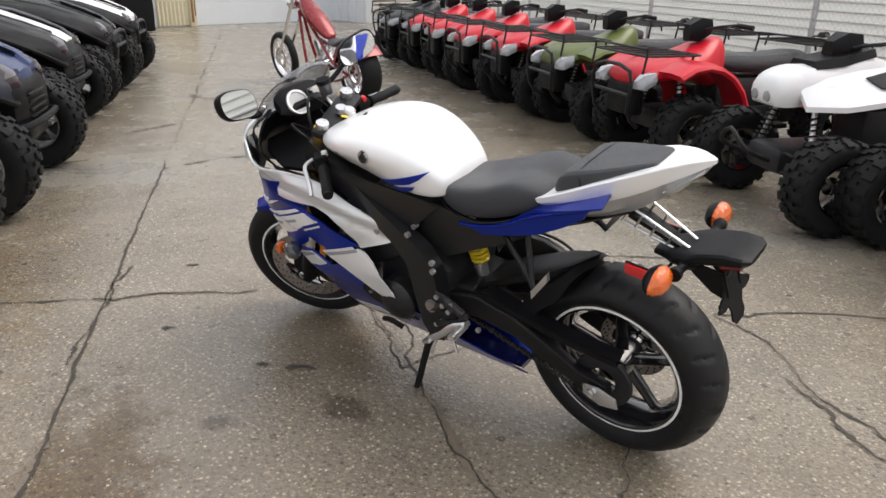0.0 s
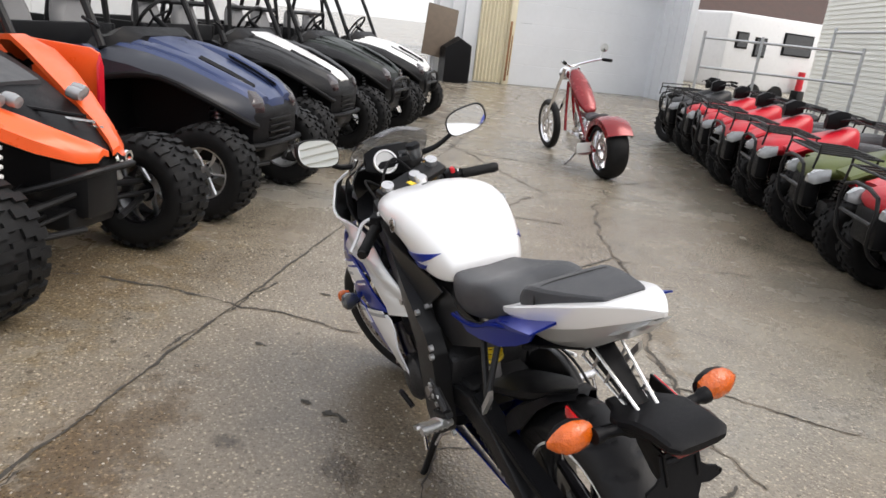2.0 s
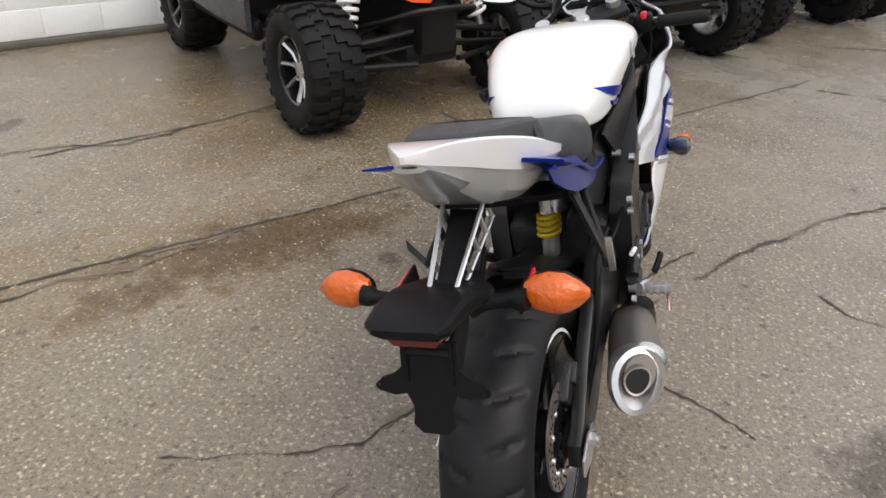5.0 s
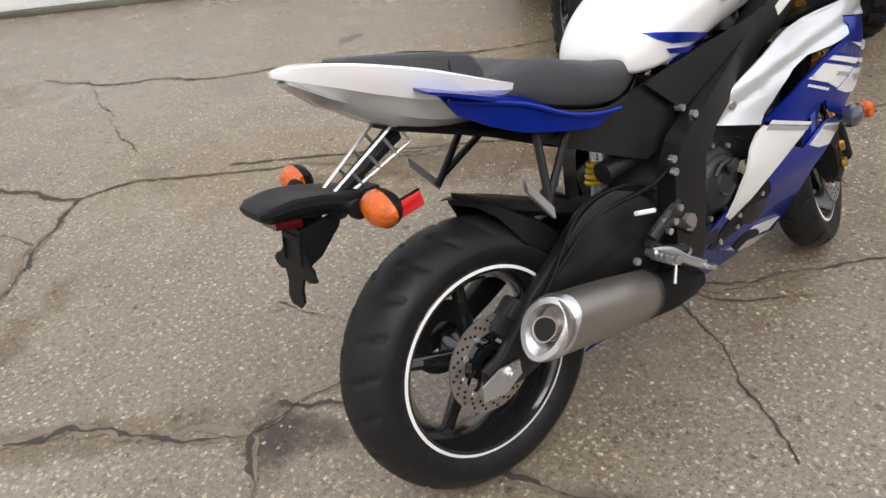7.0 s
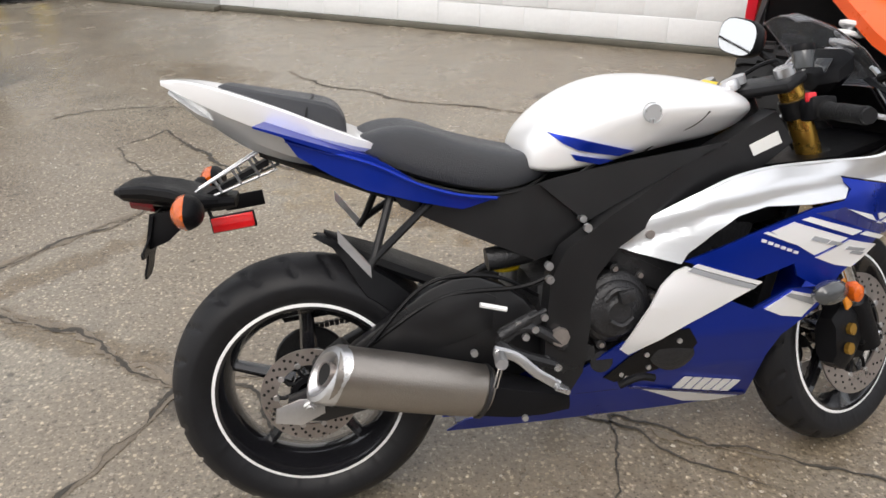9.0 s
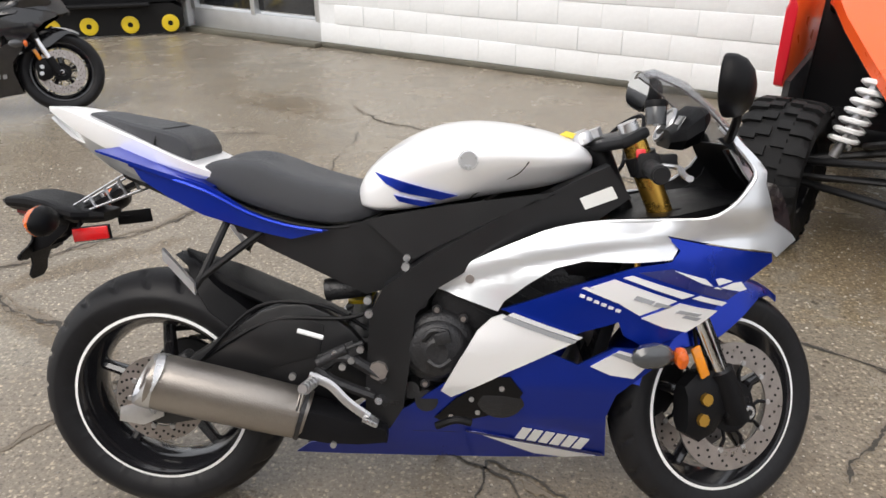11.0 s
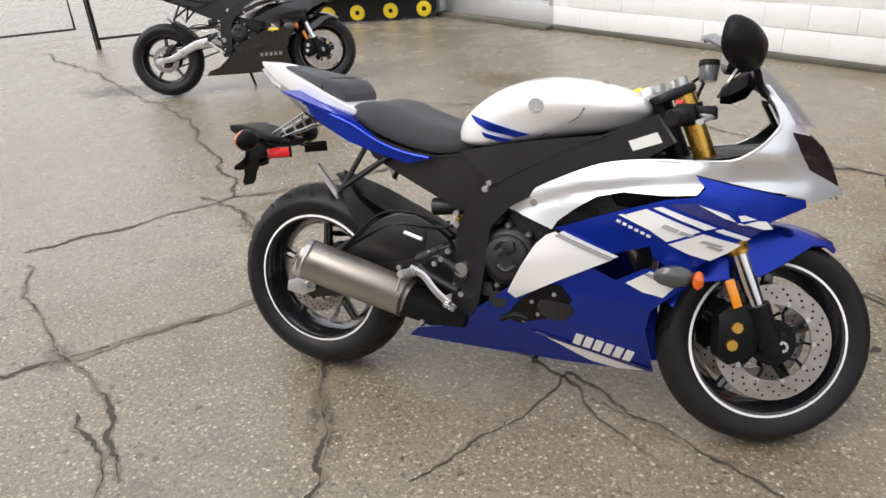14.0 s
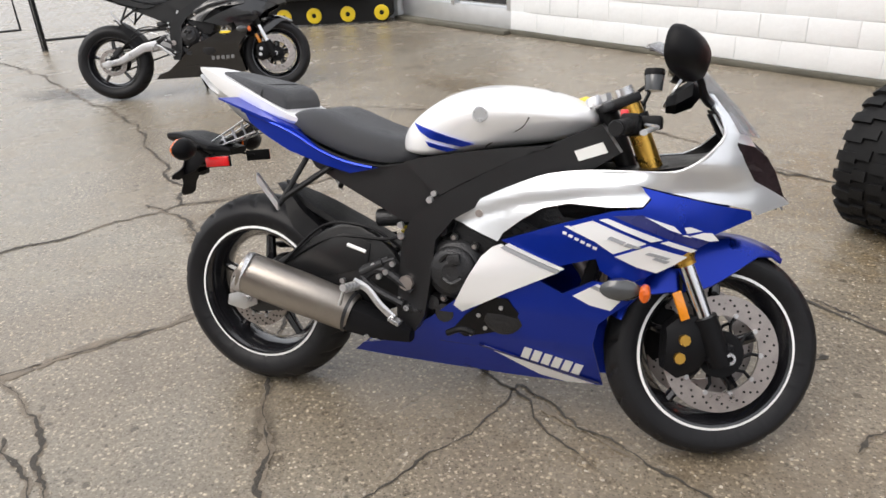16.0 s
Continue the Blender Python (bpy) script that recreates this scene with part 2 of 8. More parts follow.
def table(*rows):
    """A curve through rows of place and value."""
    xs, ys = zip(*rows)
    return lambda x: float(np.interp(x, xs, ys))


def bolt(at, r=0.007, side=-1, bm=None, long=0.006):
    return rod(at, (at[0], at[1] + side * long, at[2]), r, 8, bm)


# ---- the yard: concrete, cracks, walls, fence ----
YARD = pose(0, 0, 0, 0, 0, -35.5)


BROWN, DARKER = (0.62, 0.54, 0.42), (0.42, 0.40, 0.38)
TONE_PATCHES = ((-0.33, 0.35, 0.16, 0.09, -40, DARKER, 1.0), (2.75, 1.73, 1.5, 1.0, -35, (0.90, 0.82, 0.67), 0.9), (0.39, 1.78, 1.0, 0.45, -35, (0.90, 0.82, 0.67), 0.9), (0.95, 1.26, 0.66, 0.23, -35, (0.55, 0.47, 0.35), 1.0), (0.44, 1.48, 0.25, 0.12, -30, BROWN, 0.8), (0.53, -0.84, 0.20, 0.12, -40, DARKER, 1.0), (-0.37, 0.40, 0.18, 0.07, 60, DARKER, 0.8), (0.15, -0.36, 0.16, 0.06, -50, DARKER, 0.8),
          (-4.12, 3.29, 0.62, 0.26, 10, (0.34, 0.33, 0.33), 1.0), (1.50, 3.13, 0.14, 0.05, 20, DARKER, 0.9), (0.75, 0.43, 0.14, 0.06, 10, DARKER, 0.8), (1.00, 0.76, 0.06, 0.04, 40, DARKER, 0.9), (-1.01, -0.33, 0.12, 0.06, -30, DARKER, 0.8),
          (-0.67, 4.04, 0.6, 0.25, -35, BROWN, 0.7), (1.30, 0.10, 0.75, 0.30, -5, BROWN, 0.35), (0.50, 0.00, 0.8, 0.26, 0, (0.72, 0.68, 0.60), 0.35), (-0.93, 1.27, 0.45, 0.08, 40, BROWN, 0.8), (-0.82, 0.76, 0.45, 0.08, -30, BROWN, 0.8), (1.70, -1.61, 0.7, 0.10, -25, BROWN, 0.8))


def concrete():
    m = bpy.data.materials.new("wet_concrete")
    m.use_nodes = True
    nt = m.node_tree
    b = nt.nodes["Principled BSDF"]
    co = node(nt, "TexCoord")
    big = node(nt, "TexNoise", Scale=0.35, Detail=6.0, Roughness=0.62, Distortion=0.6)
    mid = node(nt, "TexNoise", Scale=2.6, Detail=6.0, Roughness=0.65, Distortion=0.3)
    grit = node(nt, "TexNoise", Scale=62.0, Detail=3.0, Roughness=0.7)
    stone = node(nt, "TexVoronoi", Scale=80.0)
    spot = node(nt, "TexNoise", Scale=11.0, Detail=4.0, Roughness=0.6)
    stir = node(nt, "TexNoise", Scale=7.0, Detail=5.0, Roughness=0.65)
    for n in (big, mid, grit, stone, spot, stir):
        nt.links.new(co.outputs["Object"], n.inputs["Vector"])

    def ramp(src, stops):
        r = node(nt, "ValToRGB")
        r.color_ramp.elements.remove(r.color_ramp.elements[1])
        for i, (at, c) in enumerate(stops):
            e = r.color_ramp.elements[0] if i == 0 else r.color_ramp.elements.new(at)
            e.position, e.color = at, (*c, 1) if isinstance(c, tuple) else (c, c, c, 1)
        nt.links.new(src, r.inputs[0])
        return r.outputs[0]

    def mix(kind, fac, a, c):
        x = node(nt, "MixRGB", Fac=fac)
        x.blend_type = kind
        nt.links.new(a, x.inputs[1])
        nt.links.new(c, x.inputs[2])
        return x.outputs[0]

    base = ramp(big.outputs[0], ((0.30, (0.190, 0.156, 0.115)), (0.48, (0.242, 0.206, 0.157)), (0.62, (0.272, 0.244, 0.197)), (0.75, (0.247, 0.237, 0.220))))
    base = mix("MULTIPLY", 0.7, base, ramp(mid.outputs[0], ((0.28, 0.66), (0.45, 0.95), (0.7, 1.08))))
    base = mix("MULTIPLY", 0.85, base, ramp(grit.outputs[0], ((0.30, 0.36), (0.43, 0.93), (0.58, 1.0), (0.67, 1.95))))
    base = mix("MULTIPLY", 0.6, base, ramp(stone.outputs["Distance"], ((0.0, 1.7), (0.20, 1.0), (0.8, 0.74))))
    base = mix("MULTIPLY", 0.6, base, ramp(spot.outputs[0], ((0.24, 0.35), (0.31, 1.0))))
    # pale pebbles and small pits, each in some of the cells only
    for size, cut, reach, tone, much in ((55.0, 0.58, 0.34, 1.95, 0.9), (34.0, 0.78, 0.30, 1.6, 0.8), (17.0, 0.80, 0.28, 0.42, 0.8), (40.0, 0.72, 0.30, 0.5, 0.8), (120.0, 0.55, 0.4, 0.5, 0.7)):
        cell = node(nt, "TexVoronoi", Scale=size)
        warp = node(nt, "MixRGB", Fac=0.012 if size < 60 else 0.004)
        warp.blend_type = "ADD"
        nt.links.new(co.outputs["Object"], warp.inputs[1])
        nt.links.new(grit.outputs["Color"], warp.inputs[2])
        nt.links.new(warp.outputs[0], cell.inputs["Vector"])
        pick = ramp(cell.outputs["Color"], ((cut, 0.0), (cut + 0.03, 1.0)))
        near = ramp(cell.outputs["Distance"], ((reach * 0.75, 1.0), (reach, 0.0)))
        both = mix("MULTIPLY", 1.0, pick, near)
        x3 = node(nt, "MixRGB")
        x3.blend_type = "MULTIPLY"
        x3.inputs[2].default_value = (tone, tone, tone * 0.97, 1)
        sc = node(nt, "Math")
        sc.operation = "MULTIPLY"
        sc.inputs[1].default_value = much
        nt.links.new(both, sc.inputs[0])
        nt.links.new(sc.outputs[0], x3.inputs[0])
        nt.links.new(base, x3.inputs[1])
        base = x3.outputs[0]
    # damp patches, oil marks, darker ellipses under the motorcycle: place, half sizes, turn, colour, strength
    for x, y, rx, ry, turn, tone, much in TONE_PATCHES:
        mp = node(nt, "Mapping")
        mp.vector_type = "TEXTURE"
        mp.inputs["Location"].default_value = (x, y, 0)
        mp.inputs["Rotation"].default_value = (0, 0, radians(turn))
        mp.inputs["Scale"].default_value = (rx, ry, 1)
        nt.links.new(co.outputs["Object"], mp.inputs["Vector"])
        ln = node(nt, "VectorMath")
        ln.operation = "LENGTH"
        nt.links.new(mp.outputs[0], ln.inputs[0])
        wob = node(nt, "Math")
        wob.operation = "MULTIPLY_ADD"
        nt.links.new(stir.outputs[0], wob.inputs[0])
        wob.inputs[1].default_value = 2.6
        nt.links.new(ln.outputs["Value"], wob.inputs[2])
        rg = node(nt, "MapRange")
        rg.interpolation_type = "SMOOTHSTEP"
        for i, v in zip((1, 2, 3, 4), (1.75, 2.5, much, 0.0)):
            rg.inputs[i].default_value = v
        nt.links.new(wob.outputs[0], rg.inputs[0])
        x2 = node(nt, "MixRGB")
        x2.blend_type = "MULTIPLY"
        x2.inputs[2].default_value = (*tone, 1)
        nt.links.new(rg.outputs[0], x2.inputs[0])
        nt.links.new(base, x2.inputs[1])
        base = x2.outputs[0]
    nt.links.new(base, b.inputs["Base Color"])
    wet = ramp(mid.outputs[0], ((0.3, 0.15), (0.55, 0.27), (0.75, 0.40)))
    wet2 = mix("MULTIPLY", 1.0, wet, ramp(big.outputs[0], ((0.35, 0.75), (0.65, 1.15))))
    nt.links.new(wet2, b.inputs["Roughness"])
    b.inputs["Specular IOR Level"].default_value = 0.5
    h = mix("ADD", 0.6, grit.outputs[0], stone.outputs["Distance"])
    bp = node(nt, "Bump", Strength=0.45, Distance=0.006)
    nt.links.new(h, bp.inputs["Height"])
    nt.links.new(bp.outputs[0], b.inputs["Normal"])
    return m


CONCRETE = concrete()
SOIL = material("dark_crack_soil", (0.046, 0.040, 0.032), 0.75, vary=0.5, scale=30, bump=0.6, bump_scale=120)
DIRT = material("damp_dirt_edge", (0.165, 0.135, 0.100), 0.5, vary=0.45, scale=14, bump=0.4, bump_scale=120)
bm = bmesh.new()
bmesh.ops.create_grid(bm, x_segments=8, y_segments=8, size=200)
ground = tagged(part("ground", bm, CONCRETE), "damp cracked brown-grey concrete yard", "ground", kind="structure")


def crack(pts, wide=0.007, rough=0.03, mat=SOIL, lift=0.003, name="crack", seed=0, step=0.022):
    """A ragged ribbon on the ground along a few points."""
    rnd = random.Random(seed + len(pts) * 7 + int(abs(pts[0][0]) * 100))
    line = [Vector((*p, 0)) for p in pts]
    amp = rough * 1.5
    while max((b - a).length for a, b in zip(line, line[1:])) > step:
        fine = [line[0]]
        for a, b in zip(line, line[1:]):
            if (b - a).length > step:
                d = b - a
                fine.append((a + b) / 2 + Vector((-d.y, d.x, 0)).normalized() * rnd.gauss(0, 0.065) * min(d.length, amp * 8))
            fine.append(b)
        line = fine
    bm = bmesh.new()
    prev = None
    swell, near, far = 0.9, 1.0, 1.0
    for i, q in enumerate(line):
        d = (line[min(i + 1, len(line) - 1)] - line[max(i - 1, 0)]).normalized()
        side = Vector((-d.y, d.x, 0))
        swell = min(max(swell + rnd.gauss(0, 0.24), 0.12), 1.25)
        near, far = (0.3 * v + 0.7 * rnd.uniform(0.15, 1.75) for v in (near, far))
        w = 0.86 * wide * swell * (0.2 if i in (0, len(line) - 1) else 1)
        pair = [bm.verts.new(q + side * w * near + Vector((0, 0, lift))), bm.verts.new(q - side * w * far + Vector((0, 0, lift)))]
        if prev:
            bm.faces.new((prev[0], prev[1], pair[1], pair[0]))
        prev = pair
    if name == "crack" and wide > 0.0055:
        # the broken, dirty lip along the crack
        bm2 = bmesh.new()
        prev, lip = None, [0.5, 0.5]
        for i, q in enumerate(line):
            d = (line[min(i + 1, len(line) - 1)] - line[max(i - 1, 0)]).normalized()
            side = Vector((-d.y, d.x, 0))
            lip = [1.7 * rnd.random() ** 2 for v in lip]
            end = 0.2 if i in (0, len(line) - 1) else 1
            pair = [bm2.verts.new(q + side * wide * (0.5 + lip[0]) * end + Vector((0, 0, 0.0018))), bm2.verts.new(q - side * wide * (0.5 + lip[1]) * end + Vector((0, 0, 0.0018)))]
            if prev:
                bm2.faces.new((prev[0], prev[1], pair[1], pair[0]))
            prev = pair
        part("crack_lip", bm2, DIRT, ground)
    return part(name, bm, mat, ground)


def joint(*pts):
    return crack(pts, 0.0075, 0.006, SOIL, 0.003, "joint", 3, 0.06)


joint((0.18, 1.99), (1.12, 1.32), (2.19, 0.56), (5.09, -1.50), (13.54, -7.51))
crack(((3.37, 2.80), (2.67, 1.22), (2.46, 0.88), (2.22, 0.61)), 0.011, 0.008, name="joint")
crack(((2.22, 0.61), (2.10, 0.44), (2.00, 0.32), (1.77, 0.06)), 0.010)
joint((1.20, 2.71), (1.99, 2.21), (2.64, 1.93))
crack(((6.74, -2.62), (6.28, -2.76), (5.45, -3.73)), 0.013, 0.01, name="joint")
crack(((4.04, -0.74), (4.00, -1.27), (3.47, -2.16)), 0.012, 0.01, name="joint")
crack(((1.15, -0.22), (0.65, 0.18), (0.38, 0.36), (0.12, 0.46), (-0.11, 0.91)), 0.004)
crack(((-0.03, -0.02), (-0.13, 0.21), (-0.31, 0.50)), 0.008)
crack(((0.12, -1.11), (-0.07, -1.04), (-0.28, -0.86), (-0.40, -0.71), (-0.65, -0.57)), 0.008)
crack(((0.12, -1.11), (-0.08, -1.30), (-0.20, -1.40), (-0.48, -1.57)), 0.008)
crack(((5.34, -1.14), (5.40, -1.40), (5.41, -1.70)), 0.011)
crack(((3.93, -2.78), (2.67, -2.09), (1.90, -1.74), (1.31, -1.29), (0.97, -1.16), (0.63, -1.01), (0.28, -0.97)), 0.010, 0.03)
crack(((2.67, -2.09), (2.47, -1.51), (2.23, -1.05), (1.88, -0.72), (1.30, -0.30)), 0.009)
crack(((0.97, -1.16), (0.86, -1.36), (0.46, -1.71)), 0.006)
crack(((1.35, -0.72), (1.21, -0.95), (0.99, -1.17)), 0.005)
crack(((6.90, -2.73), (5.25, -2.62), (4.37, -2.57), (4.04, -2.00), (4.09, -1.65)), 0.009)
crack(((4.32, -3.23), (4.66, -3.40), (5.04, -4.21)), 0.008)
crack(((3.93, -2.78), (4.32, -3.23), (4.06, -3.68)), 0.006)
crack(((2.57, -2.03), (2.43, -2.43), (2.19, -3.01)), 0.005)
crack(((-1.56, 1.15), (-1.19, 1.03), (-0.79, 0.80), (-0.63, 0.62), (-0.42, 0.44)), 0.011)
crack(((-0.42, 0.44), (-0.30, 0.45), (-0.01, 0.43)), 0.008)
crack(((-0.42, 0.44), (-0.49, 0.27), (-0.57, 0.14), (-0.75, -0.09), (-0.98, -0.35), (-1.22, -0.61)), 0.009)
crack(((-1.96, 0.31), (-1.65, 0.69), (-1.36, 1.20), (-1.07, 1.44), (-0.87, 1.57), (-0.66, 1.88), (-0.43, 2.18), (-0.58, 2.43), (-0.84, 2.83)), 0.011)
crack(((-1.36, 1.20), (-2.05, 1.86), (-3.44, 2.92), (-4.87, 3.69), (-7.17, 4.89)), 0.010, 0.05)
crack(((-0.43, 2.18), (-0.19, 2.16), (0.15, 1.92), (0.68, 1.55), (1.00, 1.37)), 0.007)
crack(((-0.18, 4.02), (0.05, 3.62), (0.50, 3.23), (1.08, 2.91), (1.53, 2.41), (1.92, 2.24)), 0.010, 0.05)
crack(((-1.57, 3.13), (-1.14, 3.29), (-0.68, 3.27)), 0.005)
crack(((0.00, 3.57), (-0.09, 2.67), (-0.14, 2.14)), 0.0035)
crack(((-0.84, 2.83), (-1.05, 2.55), (-0.66, 1.91)), 0.005)
crack(((0.80, 0.12), (0.76, -0.05), (0.64, -0.26), (0.51, -0.51)), 0.0035)
crack(((0.80, 0.12), (1.02, -0.04), (1.23, -0.14), (1.51, -0.30)), 0.0045)
crack(((-0.02, -0.07), (0.09, -0.26), (0.19, -0.39), (0.28, -0.59), (0.33, -0.88)), 0.010)
crack(((-1.82, 0.22), (-1.02, -0.32), (-0.56, -0.52), (-0.28, -0.77)), 0.009)
crack(((1.73, 0.93), (1.88, 0.82), (2.45, 0.30)), 0.006)
for pts in (((2.67, -2.09), (1.90, -1.74), (1.31, -1.29), (0.68, -1.04)), ((-1.36, 1.20), (-0.99, 1.49), (-0.58, 1.99)), ((-1.19, 1.03), (-0.79, 0.80), (-0.42, 0.44)), ((-0.42, 0.44), (-0.57, 0.14), (-0.98, -0.35)),
            ((-0.02, -0.07), (0.13, -0.33), (0.28, -0.59)), ((1.31, 1.17), (0.95, 1.43), (0.59, 1.68)), ((0.65, 0.18), (0.19, 0.43)), ((0.90, 0.05), (1.10, -0.08), (1.25, -0.15))):
    crack(pts, 0.017, 0.03, DIRT, 0.0025, "crack_dirt", 11)
# small clumps of dirt on the slab
for pts in (((1.23, 0.46), (1.19, 0.43)), ((1.12, 0.41), (1.09, 0.36), (1.03, 0.34)), ((2.27, 0.12), (2.23, 0.07)), ((1.75, 0.54), (1.7, 0.5))):
    crack(pts, 0.014, 0.02, SOIL, 0.003, "dirt_clump", 5)
rnd = random.Random(4)
verts, faces = [], []
for _ in range(9000):
    x, y = rnd.uniform(-1.9, 3.2), rnd.uniform(-2.2, 2.6)
    r = 0.0014 + 0.0055 * rnd.random() ** 3
    k, n, a0 = len(verts), 5, rnd.uniform(0, 6)
    verts += [(x + r * rnd.uniform(0.7, 1.2) * math.cos(a0 + 1.257 * i), y + r * rnd.uniform(0.7, 1.2) * math.sin(a0 + 1.257 * i), 0.0005) for i in range(n)] + [(x, y, r * rnd.uniform(0.6, 1.0))]
    faces += [(k + i, k + (i + 1) % n, k + n) for i in range(n)]
me = bpy.data.meshes.new("loose_grit")
me.from_pydata(verts, [], faces)
me.materials.append(material("grit", (0.36, 0.32, 0.26), 0.8, vary=0.7, scale=6))
grit = new("loose_grit", me)
grit.parent = ground
grit["kind"] = "stuff"

# white-painted block wall behind the row of side-by-sides
BLOCK = material("white_block_paint", (0.75, 0.765, 0.775), 0.55, vary=0.08, scale=2.2, bump=0.35, bump_scale=110)
MORTAR = material("painted_mortar", (0.73, 0.745, 0.755), 0.7, vary=0.12, scale=4, bump=0.4, bump_scale=100)
FOOT = material("damp_footing", (0.10, 0.095, 0.075), 0.6, vary=0.5, scale=3, bump=0.6, bump_scale=40)
V = 4.93
WALLS = YARD @ pose(-4.60, 4.80, 0, 0, 0, 3.2) @ pose(4.34, -4.93, 0)
wall = tagged(part("wall_block", box((15.0, 0.18, 3.4), (3.20, V + 0.096, 1.70)), MORTAR, None, "", WALLS), "white painted concrete block wall", "wall", kind="structure")
part("footing", box((15.0, 0.30, 0.055), (3.20, V + 0.13, 0.026), bevel=0.012), FOOT, wall, "damp dark concrete footing")
bw, bh = 0.4, 0.2
me = finish("block", box((bw - 0.006, 0.024, bh - 0.006), bevel=0.004), BLOCK)
rest = bmesh.new()
for row in range(17):
    for col in range(38):
        u = -4.28 + bw * (col + 0.5) - (bw / 2 if row % 2 else 0)
        z = 0.055 + bh * (row + 0.5)
        if u - bw / 2 < -4.30 and row % 2 and col == 0:
            continue
        if z > 3.35 or u > 10.5:
            continue
        if row < 12 and col < 22:
            b = new("block", me)
            b.parent = wall
            b.matrix_basis = pose(u, V + 0.012 + 0.003 * math.sin(col * 7.3 + row * 3.1), z)
        else:
            box((bw - 0.006, 0.024, bh - 0.006), (u, V + 0.012, z), bm=rest)
part("block_rest", rest, BLOCK, wall)["kind"] = "stuff"

# glazed shop front at the wall's end
ALU = material("silver_window_frame", (0.58, 0.59, 0.60), 0.4, 0.6, vary=0.08)
win = tagged(part("window_1", box((2.14, 0.16, 0.24), (-5.38, V + 0.10, 0.15), bevel=0.01), ALU, None, "", WALLS), "aluminium framed shop window with dark glass", "window", kind="structure")
for u in (-6.43, -5.36, -4.34):
    part("window_frame", box((0.07, 0.10, 2.6), (u, V + 0.06, 1.55), bevel=0.006), ALU, win)
part("window_frame", box((2.14, 0.10, 0.07), (-5.38, V + 0.062, 2.82), bevel=0.006), ALU, win)
for u in (-5.895, -4.85):
    part("pane", box((0.99, 0.012, 2.48), (u, V + 0.09, 1.54)), PANE, win)
part("sill", box((2.2, 0.24, 0.05), (-5.38, V - 0.0, 0.025), bevel=0.01), FOOT, win)
part("wall_post", box((0.35, 0.3, 3.4), (-6.66, V + 0.10, 1.7), bevel=0.01), BLOCK, win, "white painted pier beside the window")
tagged(part("wall_end", box((3.2, 0.18, 3.4), (-8.45, V + 0.55, 1.7), bevel=0.01), BLOCK, None, "", WALLS), "white painted block wall beyond the window", "wall", kind="structure")
tagged(part("wall_far", box((0.2, 8.2, 5.0), (10.75, V + 4.2, 2.5), bevel=0.01), BLOCK, None, "", WALLS), "white painted side wall of the building", "wall", kind="structure")

# far building with the roller door
SHEET = material("white_sheet_metal", (0.70, 0.72, 0.75), 0.45, 0.1, vary=0.06, scale=0.8, bump=0.1, bump_scale=30)
CREAM_SHEET = material("cream_corrugated_sheet", (0.66, 0.60, 0.44), 0.5, vary=0.12, scale=1.2)
RUST = material("rust", (0.24, 0.12, 0.05), 0.8, vary=0.5, scale=3, bump=0.5, bump_scale=60)
DOORW = pose(16.03, -8.50, 0, 0, 0, -95.7)
BEYOND = pose(16.15, -8.60, 0, 0, 0, -110.7)
far = tagged(part("wall_door", box((2.2, 0.2, 5.2), (-1.10, 0.1, 2.6)), SHEET, None, "", DOORW), "white sheet metal building with a roller door", "wall", kind="structure")
part("wall_over_door", box((4.3, 0.2, 2.5), (2.15, 0.1, 3.95)), SHEET, far)
part("wall_side", box((0.2, 1.5, 5.2), (4.40, -0.55, 2.6)), SHEET, far)
part("wall_return", box((0.2, 8.0, 5.2), (4.40, 4.2, 2.6)), SHEET, far)
for v in (-1.2, -0.85, -0.5, -0.15):
    part("sheet_rib", box((0.04, 0.05, 5.2), (4.29, v, 2.6), bevel=0.012), SHEET, far)
for u in (-2.1, -1.75, -1.4):
    part("sheet_rib", box((0.05, 0.04, 5.2), (u, -0.02, 2.6), bevel=0.012), SHEET, far)
bm = bmesh.new()
for i in range(5):
    box((4.24, 0.03, 0.523), (2.15, 0.06, 0.275 + 0.526 * i), bevel=0.006, bm=bm)
door = tagged(part("roller_door", bm, SHEET, None, "", DOORW, sharp=0.1), "closed white sectional overhead door", "door", kind="structure")
part("door_header", box((4.4, 0.06, 0.06), (2.15, -0.03, 2.72), bevel=0.01), FOOT, far, "dark steel door header")
bm = bmesh.new()
loft([[(-1.0 + 0.9 * i / 36, -0.05 - 0.022 * math.sin(i / 36 * 9 * 2 * math.pi), z) for i in range(37)] + [(-0.1 - 0.9 * i / 36, 0.0, z) for i in range(37)] for z in (0.03, 2.15)], bm)
part("corrugated_sheet", bm, CREAM_SHEET, far, "weathered cream corrugated sheet")
part("rusty_jamb", box((0.17, 0.10, 2.3), (-0.12, -0.07, 1.15), bevel=0.015), CREAM_SHEET, far, "cream post streaked with rust")
part("rust_streak", box((0.06, 0.008, 1.5), (-0.15, -0.124, 0.85), bevel=0.003), RUST, far)
part("rust_streak", box((0.03, 0.008, 1.0), (-0.08, -0.124, 0.75), bevel=0.003), RUST, far)

# chain-link fence with the sided building behind the quads
GALV = material("galvanised_pipe", (0.46, 0.47, 0.48), 0.45, 0.7, vary=0.15)
SIDING = material("pale_vinyl_siding", (0.80, 0.80, 0.74), 0.5, vary=0.05, scale=1.0, bump=0.1, bump_scale=50)


